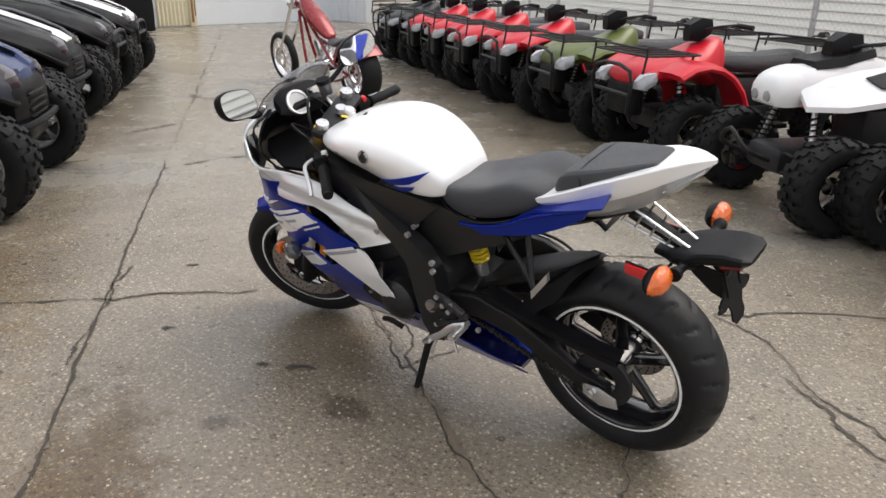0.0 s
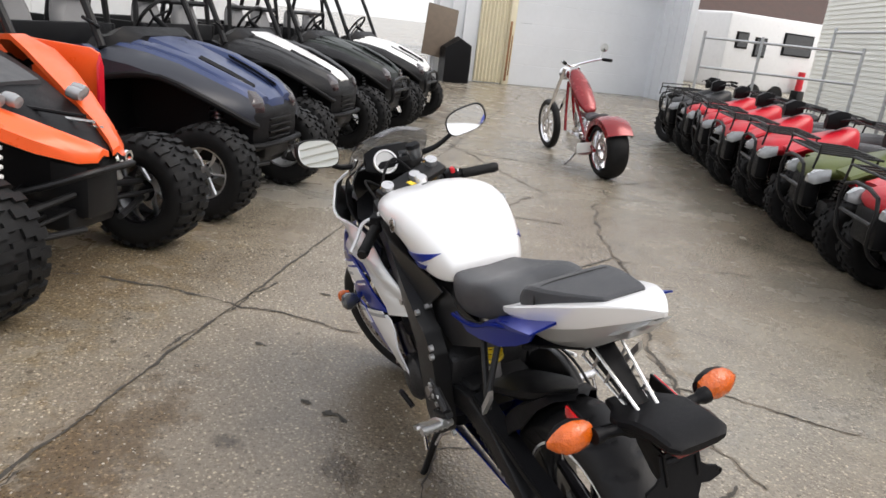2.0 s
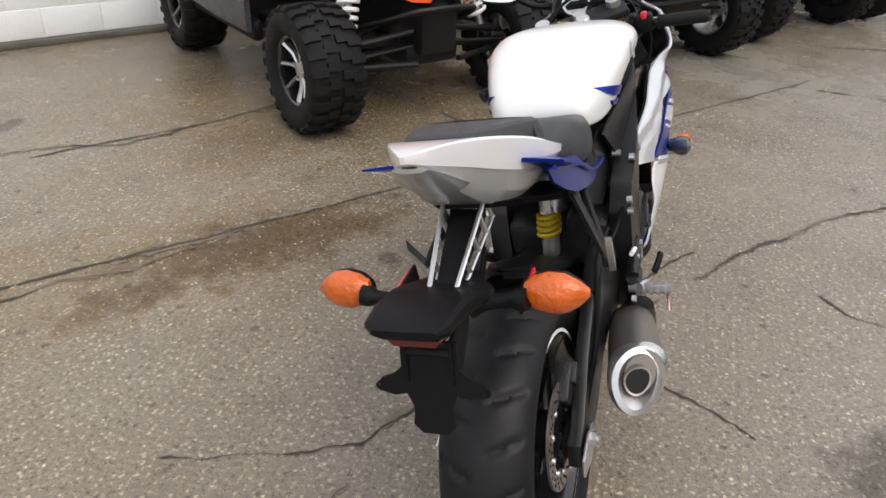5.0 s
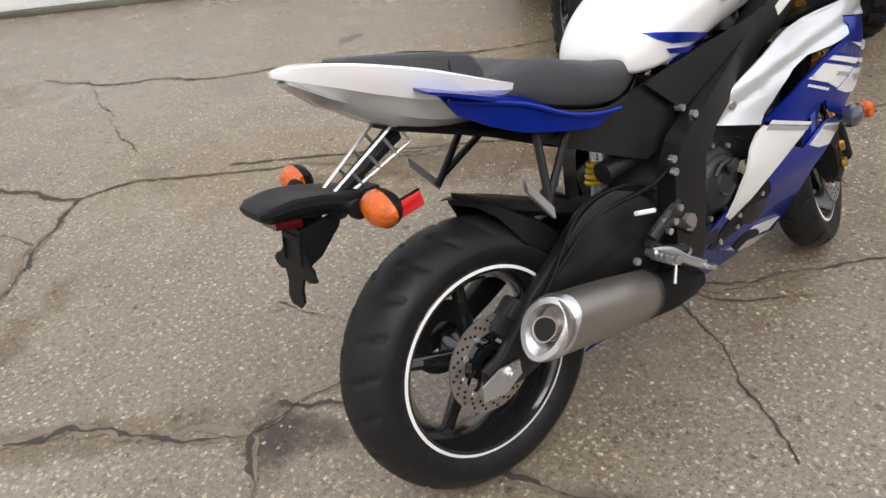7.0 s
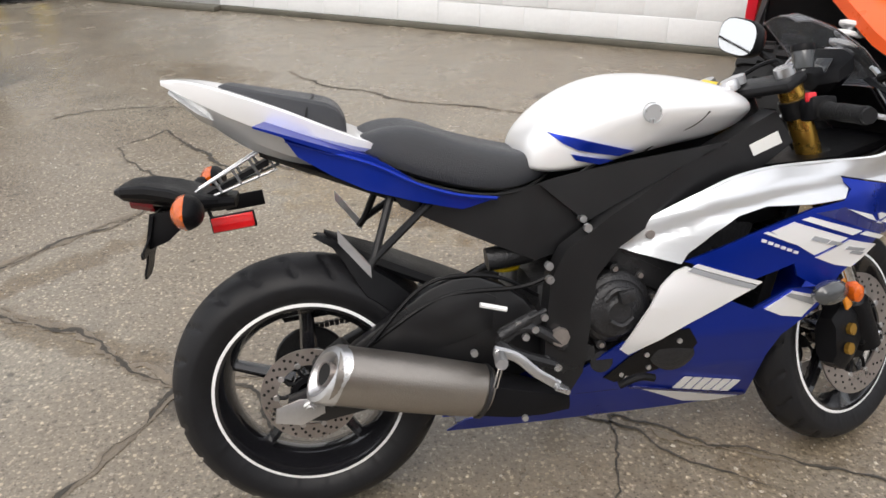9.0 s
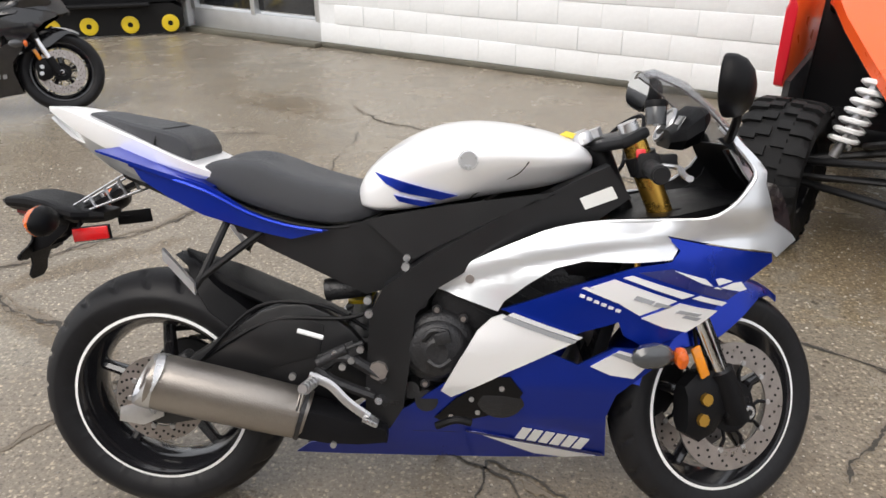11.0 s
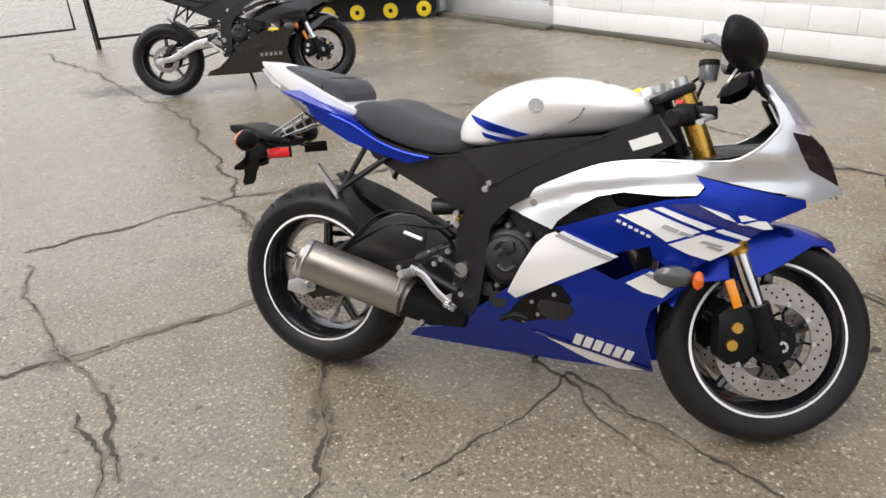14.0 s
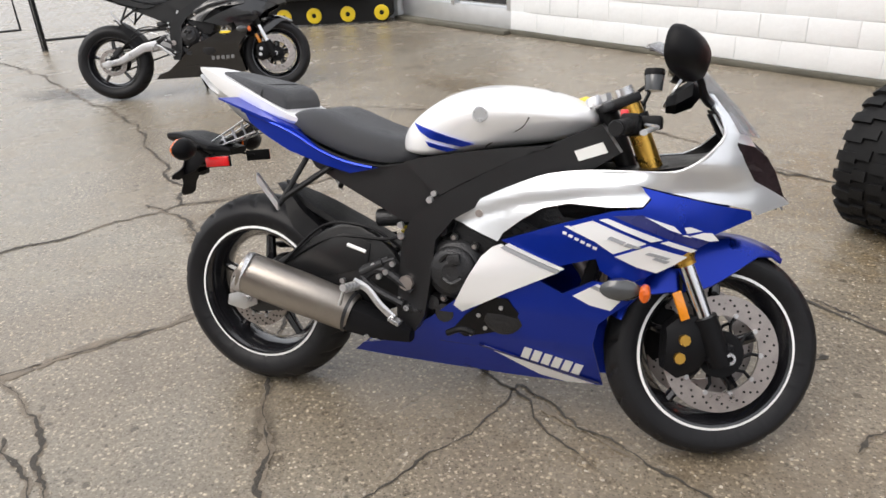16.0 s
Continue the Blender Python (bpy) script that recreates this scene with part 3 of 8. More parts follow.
def chain_link(w, h, at, cell=0.075, r=0.0011):
    bm = bmesh.new()
    n = int((w + h) / cell)
    for sgn in (1, -1):
        for i in range(n + 1):
            a = i * cell
            x0, z0 = (a, 0) if a <= w else (w, a - w)
            x1, z1 = (a - h, h) if a - h >= 0 else (0, a)
            if sgn < 0:
                x0, x1 = w - x0, w - x1
            p, q = Vector((at[0] + x0, at[1], at[2] + z0)), Vector((at[0] + x1, at[1], at[2] + z1))
            if (p - q).length > 0.02:
                rod(p, q, r, 3, bm)
    return bm


FENCE = YARD @ pose(1.75, -4.62, 0, 0, 0, 2.0)
fence = thing("chain_link_fence", FENCE, "galvanised chain-link fence with round posts", "fence")
for i in range(-1, 5):
    post = part("fence_post", rod((3.1 * i, 0, 0), (3.1 * i, 0, 2.12), 0.03, 12), GALV, fence)
    part("post_cap", lathe([(0, 0.04), (0.025, 0.03), (0.034, 0)], 12, m=Matrix.Translation((3.1 * i, 0, 2.12)) @ pose(0, 0, 0, 90)), GALV, post)
    if i < 4:
        part("fence_rail", rod((3.1 * i, 0, 2.06), (3.1 * (i + 1), 0, 2.06), 0.021, 10), GALV, fence)
        w = part("wire_mesh", chain_link(3.1, 2.0, (3.1 * i, -0.025, 0.05)), GALV, fence)
part("barbed_arm", rod((9.3, 0, 2.1), (9.75, 0.05, 2.38), 0.012, 8), GALV, fence)
shed = tagged(part("wall_siding", box((24.0, 0.16, 4.6), (9.0, -6.62, 2.3)), SIDING, None, "", YARD @ pose(0, 0, 0, 0, 0, 2.0)), "pale vinyl-sided building behind the fence", "wall", kind="structure")
bm = bmesh.new()
for i in range(36):
    z = 0.12 * i + 0.06
    loft([[(x, -6.54, z - 0.06), (x, -6.505, z - 0.06), (x, -6.535, z + 0.06), (x, -6.54, z + 0.06)] for x in (-3.0, 21.0)], bm)
part("siding_board", bm, SIDING, shed)["kind"] = "stuff"
wn2 = part("window_frame", box((0.9, 0.06, 0.8), (7.6, -6.49, 2.75), bevel=0.01), SHEET, shed, "white framed window")
part("pane", box((0.78, 0.02, 0.68), (7.6, -6.465, 2.75)), PANE, wn2)
# two gate leaves by the black motorcycle
for a, b, rodded in (((-9.05, 4.65), (-7.62, 5.88), False), ((-6.45, 5.15), (-4.72, 6.62), True)):
    a, b = Vector((*a, 0)), Vector((*b, 0))
    w = (b - a).length
    g = thing("fence_gate", Matrix.Translation(a) @ pose(0, 0, 0, 0, 0, math.degrees(math.atan2(b.y - a.y, b.x - a.x))), "galvanised chain-link gate leaf, standing open" if rodded else "galvanised chain-link gate leaf beside it", "gate", "gate leaves")
    bm = tube([(0, 0, 0.13), (w, 0, 0.13), (w, 0, 1.95), (0, 0, 1.95)], 0.021, 8, None, 0, True)
    part("gate_frame", bm, FRAME, g, "dark weathered pipe frame")
    part("wire_mesh", chain_link(w - 0.04, 1.8, (0.02, 0, 0.14)), GALV, g)
    if rodded:
        part("drop_rod", rod((-0.03, 0, 0.0), (-0.03, 0, 1.1), 0.011, 8), FRAME, g)
    part("gate_hinge_post", rod((0.0, 0.045, 0.0), (0.0, 0.045, 2.0), 0.024, 10), FRAME, g)


a, b = Vector((7.23, -10.09, 0)), Vector((9.09, -8.42, 0))
w = (b - a).length
pg = thing("pipe_gate", Matrix.Translation(a) @ pose(0, 0, 0, 0, 0, math.degrees(math.atan2(b.y - a.y, b.x - a.x))), "galvanised pipe gate at the end of the fence", "gate")
for x in (0.0, 0.62 * w, w):
    part("gate_post", rod((x, 0, 0), (x, 0, 1.78), 0.028, 10), GALV, pg)
for z in (0.30, 1.20, 1.70):
    part("gate_rail", rod((0, 0, z), (w, 0, z - 0.03), 0.022, 10), GALV, pg)

# ---- sport motorcycles ----
WIDE = table((0.14, 0.035), (0.2, 0.078), (0.3, 0.145), (0.4, 0.195), (0.5, 0.215), (0.6, 0.220), (0.7, 0.215), (0.76, 0.200), (0.85, 0.178), (0.95, 0.135), (1.05, 0.09))
REAR = table((0.62, 0.70), (0.72, 0.82), (0.82, 0.95), (0.9, 1.0))
LONG = table((0.3, 0.98), (0.5, 0.97), (0.7, 0.97), (0.85, 1.0), (1.1, 1.0), (1.2, 0.93), (1.3, 0.76), (1.38, 0.52), (1.44, 0.20), (1.47, 0.05))


def ease(v):
    v = max(0, min(1, v))
    return v * v * (3 - 2 * v)


def fairing_width(x, z):
    bulge = 0.012 * math.sin(max(0, min(1, (z - 0.55) / 0.2)) * math.pi) * math.exp(-((x - 1.18) / 0.16) ** 2)
    k = max(0, min(1, (z - 0.48) / 0.12))
    flare = 0.055 * ease((x - 1.05) / 0.15) * ease((z - 0.72) / 0.08) * (1 - ease((x - 1.30) / 0.1)) * (1 - ease((z - 0.86) / 0.06))
    return WIDE(z) * LONG(x) * (1 - k * (1 - REAR(x))) + bulge + flare


CREASE = table((0.62, 0.600), (0.72, 0.650), (0.85, 0.700), (1.0, 0.728), (1.15, 0.742), (1.3, 0.760))


def cowl_width(x, z):
    """The upper cowl: a shoulder above its crease, a hollow below it and a lip over the inlet."""
    g = z - CREASE(x)
    return fairing_width(x, z) - 0.016 * ease(g / 0.035) * (1 - ease((x - 1.12) / 0.12)) - 0.009 * math.exp(-((g + 0.028) / 0.014) ** 2) * (1 - ease((x - 1.2) / 0.15))


def rim_mesh(r, w):
    """The barrel of a cast wheel, with lips."""
    h = w / 2
    bm = lathe([(r, -h), (r + 0.006, -h + 0.004), (r + 0.004, -h + 0.012), (r - 0.022, -h + 0.03), (r - 0.030, 0), (r - 0.022, h - 0.03),
                (r + 0.004, h - 0.012), (r + 0.006, h - 0.004), (r, h), (r - 0.010, h - 0.002), (r - 0.030, h - 0.03), (r - 0.038, 0),
                (r - 0.030, -h + 0.03), (r - 0.010, -h + 0.002), (r, -h)], 64)
    return bm


def spoke_mesh(r, hub_r, i, spokes, double):
    bm = bmesh.new()
    a = 2 * math.pi * i / spokes + 0.3
    for s in ((-1, 1) if double else (0,)):
        p = [(q * math.cos(a + s * t), 0.0, q * math.sin(a + s * t)) for q, t in ((hub_r * 0.8, 0.10), (hub_r * 1.8, 0.05), (r * 0.62, 0.07), (r - 0.026, 0.11))]
        tube(p, lambda t: 0.021 - 0.006 * t if not double else 0.013 - 0.003 * t, 8, bm, 3, flat=0.85)
    return bm


def tyre_mesh(outer, rim, w, grooves):
    """A rounded road tyre with slanted grooves cut as shallow channels."""
    prof = []
    crown = w / 2
    deep = outer - crown * 0.86
    for i in range(29):
        a = math.pi * i / 28
        prof.append((deep + (outer - deep) * math.sin(a) ** 0.8, -crown * math.cos(a)))
    prof = [(rim + 0.002, -w * 0.36), (rim + 0.012, -w * 0.42)] + prof[2:-2] + [(rim + 0.012, w * 0.42), (rim + 0.002, w * 0.36)]
    seg = 264
    bm = bmesh.new()
    rings = []
    for i in range(seg):
        a = 2 * math.pi * i / seg
        ring = []
        for j, (r, y) in enumerate(prof):
            u = y / crown
            cut = 0.0
            if grooves and 0.22 < abs(u) < 0.84:
                ph = (i / seg * grooves + (abs(u) * 0.55) + (0.5 if u > 0 else 0)) % 1
                cut = 0.006 if ph < 0.17 else 0
            ring.append(bm.verts.new(((r - cut) * math.cos(a), y, (r - cut) * math.sin(a))))
        rings.append(ring)
    for i in range(seg):
        a, b = rings[i], rings[(i + 1) % seg]
        for j in range(len(prof) - 1):
            bm.faces.new((a[j], a[j + 1], b[j + 1], b[j]))
    return bm


def disc_mesh(r, inner, y, thick=0.005, holes=24):
    bm = lathe([(inner, y - thick / 2), (r, y - thick / 2), (r, y + thick / 2), (inner, y + thick / 2), (inner, y - thick / 2)], 60)
    return bm


def disc_holes(r, inner, y, n):
    bm = bmesh.new()
    for i in range(n):
        for k, q in ((0, 0.25), (0.33, 0.5), (0.66, 0.75)):
            a = 2 * math.pi * (i + k) / n
            rr = inner + (r - inner) * q
            bmesh.ops.create_cone(bm, cap_ends=True, segments=6, radius1=0.0035, radius2=0.0035, depth=0.0075,
                                  matrix=Matrix.Translation((rr * math.cos(a), y, rr * math.sin(a))) @ pose(0, 0, 0, 90))
    return bm


def bike_wheel(name, root, at, r, rim, w, spokes, double, discs, disc_r, holder, stripe, disc_mat, m=None):
    base = part(name, rim_mesh(rim, w * 0.78), holder, root, "gloss black cast wheel", (m or Matrix()) @ Matrix.Translation(at))
    hr, hw = 0.045, w * 0.7
    part("hub", lathe([(0.012, -hw / 2), (hr, -hw / 2), (hr * 1.05, -hw / 4), (hr * 0.9, 0), (hr * 1.05, hw / 4), (hr, hw / 2), (0.012, hw / 2)], 24), holder, base)
    for i in range(spokes):
        part("spoke", spoke_mesh(rim, hr, i, spokes, double), holder, base)
    part("tyre", tyre_mesh(r, rim, w, 22), ROAD_RUBBER, base, "black rounded road tyre with slanted grooves")
    if stripe:
        for s in (-1, 1):
            h = s * (w * 0.39 + 0.0008)
            part("rim_stripe", lathe([(rim - 0.0035, h), (rim + 0.0035, h - s * 0.0012)], 72), STRIPE, base, "thin white tape on the rim's edge")
    for y in discs:
        d = part("brake_disc", disc_mesh(disc_r, disc_r * 0.66, y), disc_mat, base, "drilled steel brake disc")
        part("drilling", disc_holes(disc_r, disc_r * 0.70, y, 20), DARK, d)["kind"] = "stuff"
        bm = bmesh.new()
        lathe([(0.03, y - 0.004), (disc_r * 0.40, y - 0.004), (disc_r * 0.40, y + 0.004), (0.03, y + 0.004), (0.03, y - 0.004)], 30, bm)
        for i in range(10):
            a = 2 * math.pi * i / 10
            tube([(q * math.cos(a + k), y, q * math.sin(a + k)) for q, k in ((disc_r * 0.38, -0.12), (disc_r * 0.52, 0.05), (disc_r * 0.67, 0.0))], 0.0045, 6, bm)
            part("rivet", lathe([(0, 0.006), (0.006, 0.006), (0.007, 0.004), (0.007, -0.004), (0.006, -0.006), (0, -0.006)], 10, m=Matrix.Translation((disc_r * 0.69 * math.cos(a), y, disc_r * 0.69 * math.sin(a)))), ALLOY, d, "")
        part("disc_carrier", bm, PLASTIC, d, "black disc carrier")["kind"] = "stuff"
    return base


def sport_bike(m, paint, steer, label, full=True):
    """A sport motorcycle, front towards +x; its steered parts turn by steer degrees to the left."""
    p = paint
    root = thing("motorcycle", m, label, "motorcycle")
    # rear wheel, swingarm, chain
    bike_wheel("rear_wheel", root, (0, -0.02, 0.302), 0.300, 0.2065, 0.174, 5, False, (-0.070,), 0.107, p["rim"], p["stripe"], STEEL)
    bm = bmesh.new()
    for s in (-1, 1):
        sec = ((0.515, 0.405, 0.07), (0.40, 0.42, 0.08), (0.27, 0.40, 0.075), (0.15, 0.345, 0.07), (0.06, 0.305, 0.055), (-0.03, 0.292, 0.045))
        loft([[(x, s * (0.105 + 0.02 * (0.5 - x) + dy), z + dz * h) for dy, dz in ((-0.018, -0.45), (0.018, -0.45), (0.018, 0.5), (-0.018, 0.5))] for x, z, h in sec], bm)
    box((0.08, 0.2, 0.09), (0.47, 0, 0.42), bevel=0.01, bm=bm)
    bmesh.ops.bevel(bm, geom=[e for e in bm.edges if e.calc_length() > 0.05], offset=0.006, segments=2, affect="EDGES", profile=0.5)
    part("swingarm", bm, p["swing"], root, p.get("swing_label", "black swingarm"))
    if full:
        arch = [(-0.05, 0.270), (-0.045, 0.318), (0.0, 0.335), (0.05, 0.378), (0.099, 0.428), (0.189, 0.488), (0.262, 0.538), (0.312, 0.556), (0.366, 0.558), (0.419, 0.535), (0.468, 0.497), (0.508, 0.442), (0.508, 0.345), (0.447, 0.315), (0.34, 0.345), (0.24, 0.33), (0.12, 0.275), (0.03, 0.258)]
        arm = part("swingarm_arch", plate(arch, 0.030, at=-0.126, bevel=0.007), SATIN, root, "tall black arched swingarm side")
        web = [(0.115, 0.412), (0.195, 0.464), (0.268, 0.512), (0.318, 0.530), (0.362, 0.530), (0.405, 0.510), (0.395, 0.44), (0.30, 0.41), (0.16, 0.37)]
        part("arm_recess", plate(web, 0.004, at=-0.1425, bevel=0.0015), SATIN, arm)
    for s in (-1, 1):
        ad = part("axle_adjuster", plate([(-0.075, 0.272), (-0.02, 0.262), (0.03, 0.285), (0.03, 0.318), (-0.02, 0.322), (-0.07, 0.305)], 0.006, at=s * 0.148, bevel=0.002), ALLOY, root, "bare aluminium axle plate")
        bm = rod((0, s * 0.148, 0.302), (0, s * 0.162, 0.302), 0.015, 6)
        rod((0, s * 0.162, 0.302), (0, s * 0.167, 0.302), 0.009, 12, bm)
        part("axle_nut", bm, ALLOY, ad)
    sp = part("rear_sprocket", lathe([(0.04, 0.092), (0.085, 0.092), (0.088, 0.096), (0.088, 0.102), (0.085, 0.106), (0.04, 0.106), (0.04, 0.092)], 42), ENGINE, root)
    sp.matrix_basis = Matrix.Translation((0, -0.01, 0.302))
    bm = bmesh.new()
    for z0, z1 in ((0.385, 0.445), (0.222, 0.375)):
        a, b = Vector((0.0, 0.099, z0)), Vector((0.53, 0.099, z1))
        n = 44
        for i in range(n):
            q = a.lerp(b, (i + 0.5) / n)
            box((0.0105, 0.014 if i % 2 else 0.008, 0.012), q, (0, -math.degrees(math.atan2(z1 - z0, 0.53)), 0), bm=bm)
    part("drive_chain", bm, ENGINE, root, "oiled drive chain")["kind"] = "stuff"
    part("chain_guard", loft([[(x, y, z + dz) for y, dz in ((0.08, 0), (0.125, -0.004), (0.125, -0.022), (0.121, -0.022), (0.121, 0), (0.08, 0.005))] for x, z in ((-0.06, 0.415), (0.10, 0.43), (0.25, 0.46), (0.37, 0.49))]), PLASTIC, root)
    # rear hugger
    bm = bmesh.new()
    rings = []
    for i in range(12):
        a = radians(79 - i * 5.2)
        r = 0.314
        rings.append([(rr * math.cos(a), y, 0.302 + rr * math.sin(a)) for rr, y in ((r - 0.055, -0.105), (r - 0.004, -0.085), (r + 0.006, -0.04), (r + 0.010, 0), (r + 0.006, 0.04), (r - 0.004, 0.085), (r - 0.055, 0.105),
                                                                                         (r - 0.058, 0.102), (r - 0.008, 0.08), (r + 0.002, 0.04), (r + 0.006, 0), (r + 0.002, -0.04), (r - 0.008, -0.08), (r - 0.058, -0.102))])
    for k, wide, flat in ((0, 0.15, 0.06), (1, 0.5, 0.15), (2, 0.8, 0.3), (3, 0.95, 0.65)):
        top = max(z for x, y, z in rings[k])
        rings[k] = [(x - 0.02 * (k == 0), y * wide, top + 0.020 - 0.006 * k - (top - z) * flat) for x, y, z in rings[k]]
    loft(rings, bm)
    part("rear_hugger", bm, PLASTIC, root, "black plastic rear hugger")
    if full:
        part("hugger_board", hull(dense([(0.055, 0.640, 0.648, 0.006), (0.085, 0.612, 0.634, 0.026), (0.12, 0.588, 0.618, 0.050), (0.18, 0.560, 0.592, 0.070), (0.26, 0.526, 0.556, 0.076), (0.35, 0.488, 0.516, 0.078), (0.43, 0.446, 0.476, 0.076)], 3), [(0.9, 0), (1.0, 0.35), (0.93, 0.85), (0.55, 1.0), (0, 0.9)]), PLASTIC, root, "black plastic guard over the rear tyre")
    # shock absorber with spring and reservoir
    sh = part("shock_absorber", rod((0.455, 0.01, 0.42), (0.495, 0.01, 0.66), 0.021, 14), ALLOY, root, "aluminium rear shock absorber")
    bm = bmesh.new()
    coil = [(0.463 + 0.016 * t + 0.025 * math.cos(t * 4 * 2 * math.pi), 0.01 + 0.025 * math.sin(t * 4 * 2 * math.pi), 0.515 + 0.055 * t) for t in (i / 70 for i in range(71))]
    tube(coil, 0.0062, 6, bm)
    part("spring", bm, YELLOW if p["gold"] else STEEL, sh, "yellow coil spring" if p["gold"] else "")
    part("reservoir", rod((0.40, -0.075, 0.572), (0.50, -0.075, 0.585), 0.026, 16), ENGINE, sh, "dark cylindrical gas reservoir")
    part("adjuster_cap", rod((0.478, -0.005, 0.575), (0.484, -0.005, 0.62), 0.031, 16), ALLOY, sh)
    # frame beams
    for s in (-1, 1):
        def beam(x, z, s=s):
            return 0.155 + 0.03 * math.exp(-((x - 0.62) / 0.2) ** 2) - 0.10 * max(0, x - 0.85)
        out = [(0.50, 0.33), (0.505, 0.44), (0.515, 0.55), (0.545, 0.61), (0.646, 0.683), (0.795, 0.766), (0.93, 0.83), (1.016, 0.868), (1.065, 0.80), (0.994, 0.752), (0.883, 0.722), (0.75, 0.665), (0.66, 0.61), (0.612, 0.55), (0.60, 0.44), (0.585, 0.335), (0.555, 0.285), (0.51, 0.29)]
        fr = part("main_frame", skin(out, beam, s, 0.0, 0.05), SATIN, root, "black cast aluminium frame beam")
        bm = bolt((0.532, s * 0.182, 0.424), 0.021, s, None, 0.012)
        part("pivot_nut", bm, STEEL, fr, "steel swingarm pivot nut")
        bm = bmesh.new()
        for x, z in ((0.592, 0.655), (0.51, 0.58), (0.512, 0.55), (0.505, 0.37), (0.53, 0.35)):
            bolt((x, s * 0.172, z), 0.009, s, bm, 0.012)
        part("frame_bolt", bm, ALLOY, fr)["kind"] = "stuff"
    # seat rail covers, black
    for s in (-1, 1):
        out = [(0.20, 0.742), (0.30, 0.728), (0.40, 0.724), (0.535, 0.745), (0.60, 0.70), (0.62, 0.655), (0.60, 0.612), (0.55, 0.59), (0.50, 0.575), (0.40, 0.62), (0.285, 0.675), (0.215, 0.712)]
        part("seat_rail_cover", skin(out, lambda x, z: 0.112 + 0.04 * max(0, x - 0.4), s, 0, 0.006), SATIN, root, "matt black seat rail cover")
        out = [(0.50, 0.745), (0.545, 0.757), (0.69, 0.785), (0.79, 0.800), (0.915, 0.815), (1.01, 0.862), (0.93, 0.83), (0.795, 0.766), (0.68, 0.705), (0.60, 0.66)]
        part("tank_side_cover", skin(out, lambda x, z: 0.132 + 0.035 * math.exp(-((x - 0.8) / 0.18) ** 2) - 0.3 * (z - 0.78) * 0.1, s, 0, 0.006), SATIN, root, "matt black cover below the tank")
        part("cover_screw", bolt((0.592, s * 0.133, 0.667), 0.008, s, None, 0.02), ALLOY, root)
    # engine
    bm = box((0.30, 0.26, 0.24), (0.66, 0, 0.44), (0, -12, 0), 0.03)
    box((0.22, 0.30, 0.17), (0.77, 0, 0.58), (0, 28, 0), 0.02, bm)
    box((0.26, 0.22, 0.12), (0.70, 0, 0.29), (0, 0, 0), 0.03, bm)
    box((0.16, 0.30, 0.10), (0.90, 0, 0.62), (0, 20, 0), 0.02, bm)
    for i in range(5):
        box((0.20, 0.305, 0.006), (0.77 + 0.011 * i, 0, 0.54 + 0.022 * i), (0, 28, 0), 0, bm)
    en = part("engine", bm, ENGINE, root, "dark grey four-cylinder engine block")
    bm = lathe([(0, -0.196), (0.024, -0.197), (0.030, -0.192), (0.052, -0.190), (0.062, -0.184), (0.066, -0.174), (0.078, -0.168), (0.084, -0.155), (0.085, -0.12)], 36, m=Matrix.Translation((0.660, 0, 0.470)))
    cc = part("clutch_cover", bm, ENGINE, en, "round black clutch cover with bolts")
    for k in range(9):
        a = 2 * math.pi * k / 9 + 0.2
        part("bolt_boss", rod((0.660 + 0.088 * math.cos(a), -0.12, 0.470 + 0.088 * math.sin(a)), (0.660 + 0.088 * math.cos(a), -0.166, 0.470 + 0.088 * math.sin(a)), 0.011, 10), ENGINE, cc)
        part("cover_bolt", bolt((0.660 + 0.088 * math.cos(a), -0.166, 0.470 + 0.088 * math.sin(a)), 0.006, -1), STEEL, cc)
    part("cover_rib", tube([(0.628, -0.192, 0.497), (0.650, -0.196, 0.520), (0.684, -0.196, 0.516)], 0.007, 6, None, 3), ENGINE, cc)
    part("cover_rib", tube([(0.640, -0.194, 0.452), (0.664, -0.198, 0.440), (0.690, -0.194, 0.456)], 0.006, 6, None, 3), ENGINE, cc)
    bm = bmesh.new()
    for x, z, r in ((0.60, 0.37, 0.020), (0.635, 0.345, 0.026), (0.71, 0.39, 0.022), (0.745, 0.43, 0.03), (0.62, 0.575, 0.018)):
        rod((x, -0.10, z), (x, -0.165, z), r, 14, bm)
    part("case_boss", bm, ENGINE, en)["kind"] = "stuff"
    part("clutch_plate", box((0.035, 0.012, 0.028), (0.672, -0.206, 0.508), (0, -15, 0), 0.004), ENGINE, en)
    bm = lathe([(0.075, 0.13), (0.074, 0.175), (0.06, 0.19), (0.03, 0.197), (0, 0.198)], 30, m=Matrix.Translation((0.70, 0, 0.38)))
    part("generator_cover", bm, ENGINE, en)
    bm = lathe([(0.06, -0.13), (0.058, -0.165), (0.04, -0.178), (0, -0.18)], 24, m=Matrix.Translation((0.80, 0, 0.365)))
    part("crank_cover", bm, ENGINE, en)
    bm = bmesh.new()
    for s in (-1, 1):
        tube([(0.92, s * 0.05, 0.58), (1.0, s * 0.06, 0.48), (0.98, s * 0.06, 0.33), (0.85, s * 0.05, 0.235), (0.6, s * 0.02, 0.235)], 0.02, 10, bm, 5)
        tube([(0.92, s * 0.11, 0.58), (1.01, s * 0.11, 0.47), (0.98, s * 0.10, 0.34), (0.85, s * 0.08, 0.24), (0.6, s * 0.03, 0.235)], 0.02, 10, bm, 5)
    part("exhaust_header", bm, TITAN, root, "brown-tinted exhaust headers")
    bm = box((0.03, 0.34, 0.27), (1.03, 0, 0.55), (0, 14, 0), 0.006)
    rad = part("radiator", bm, PLASTIC, root)
    bm = bmesh.new()
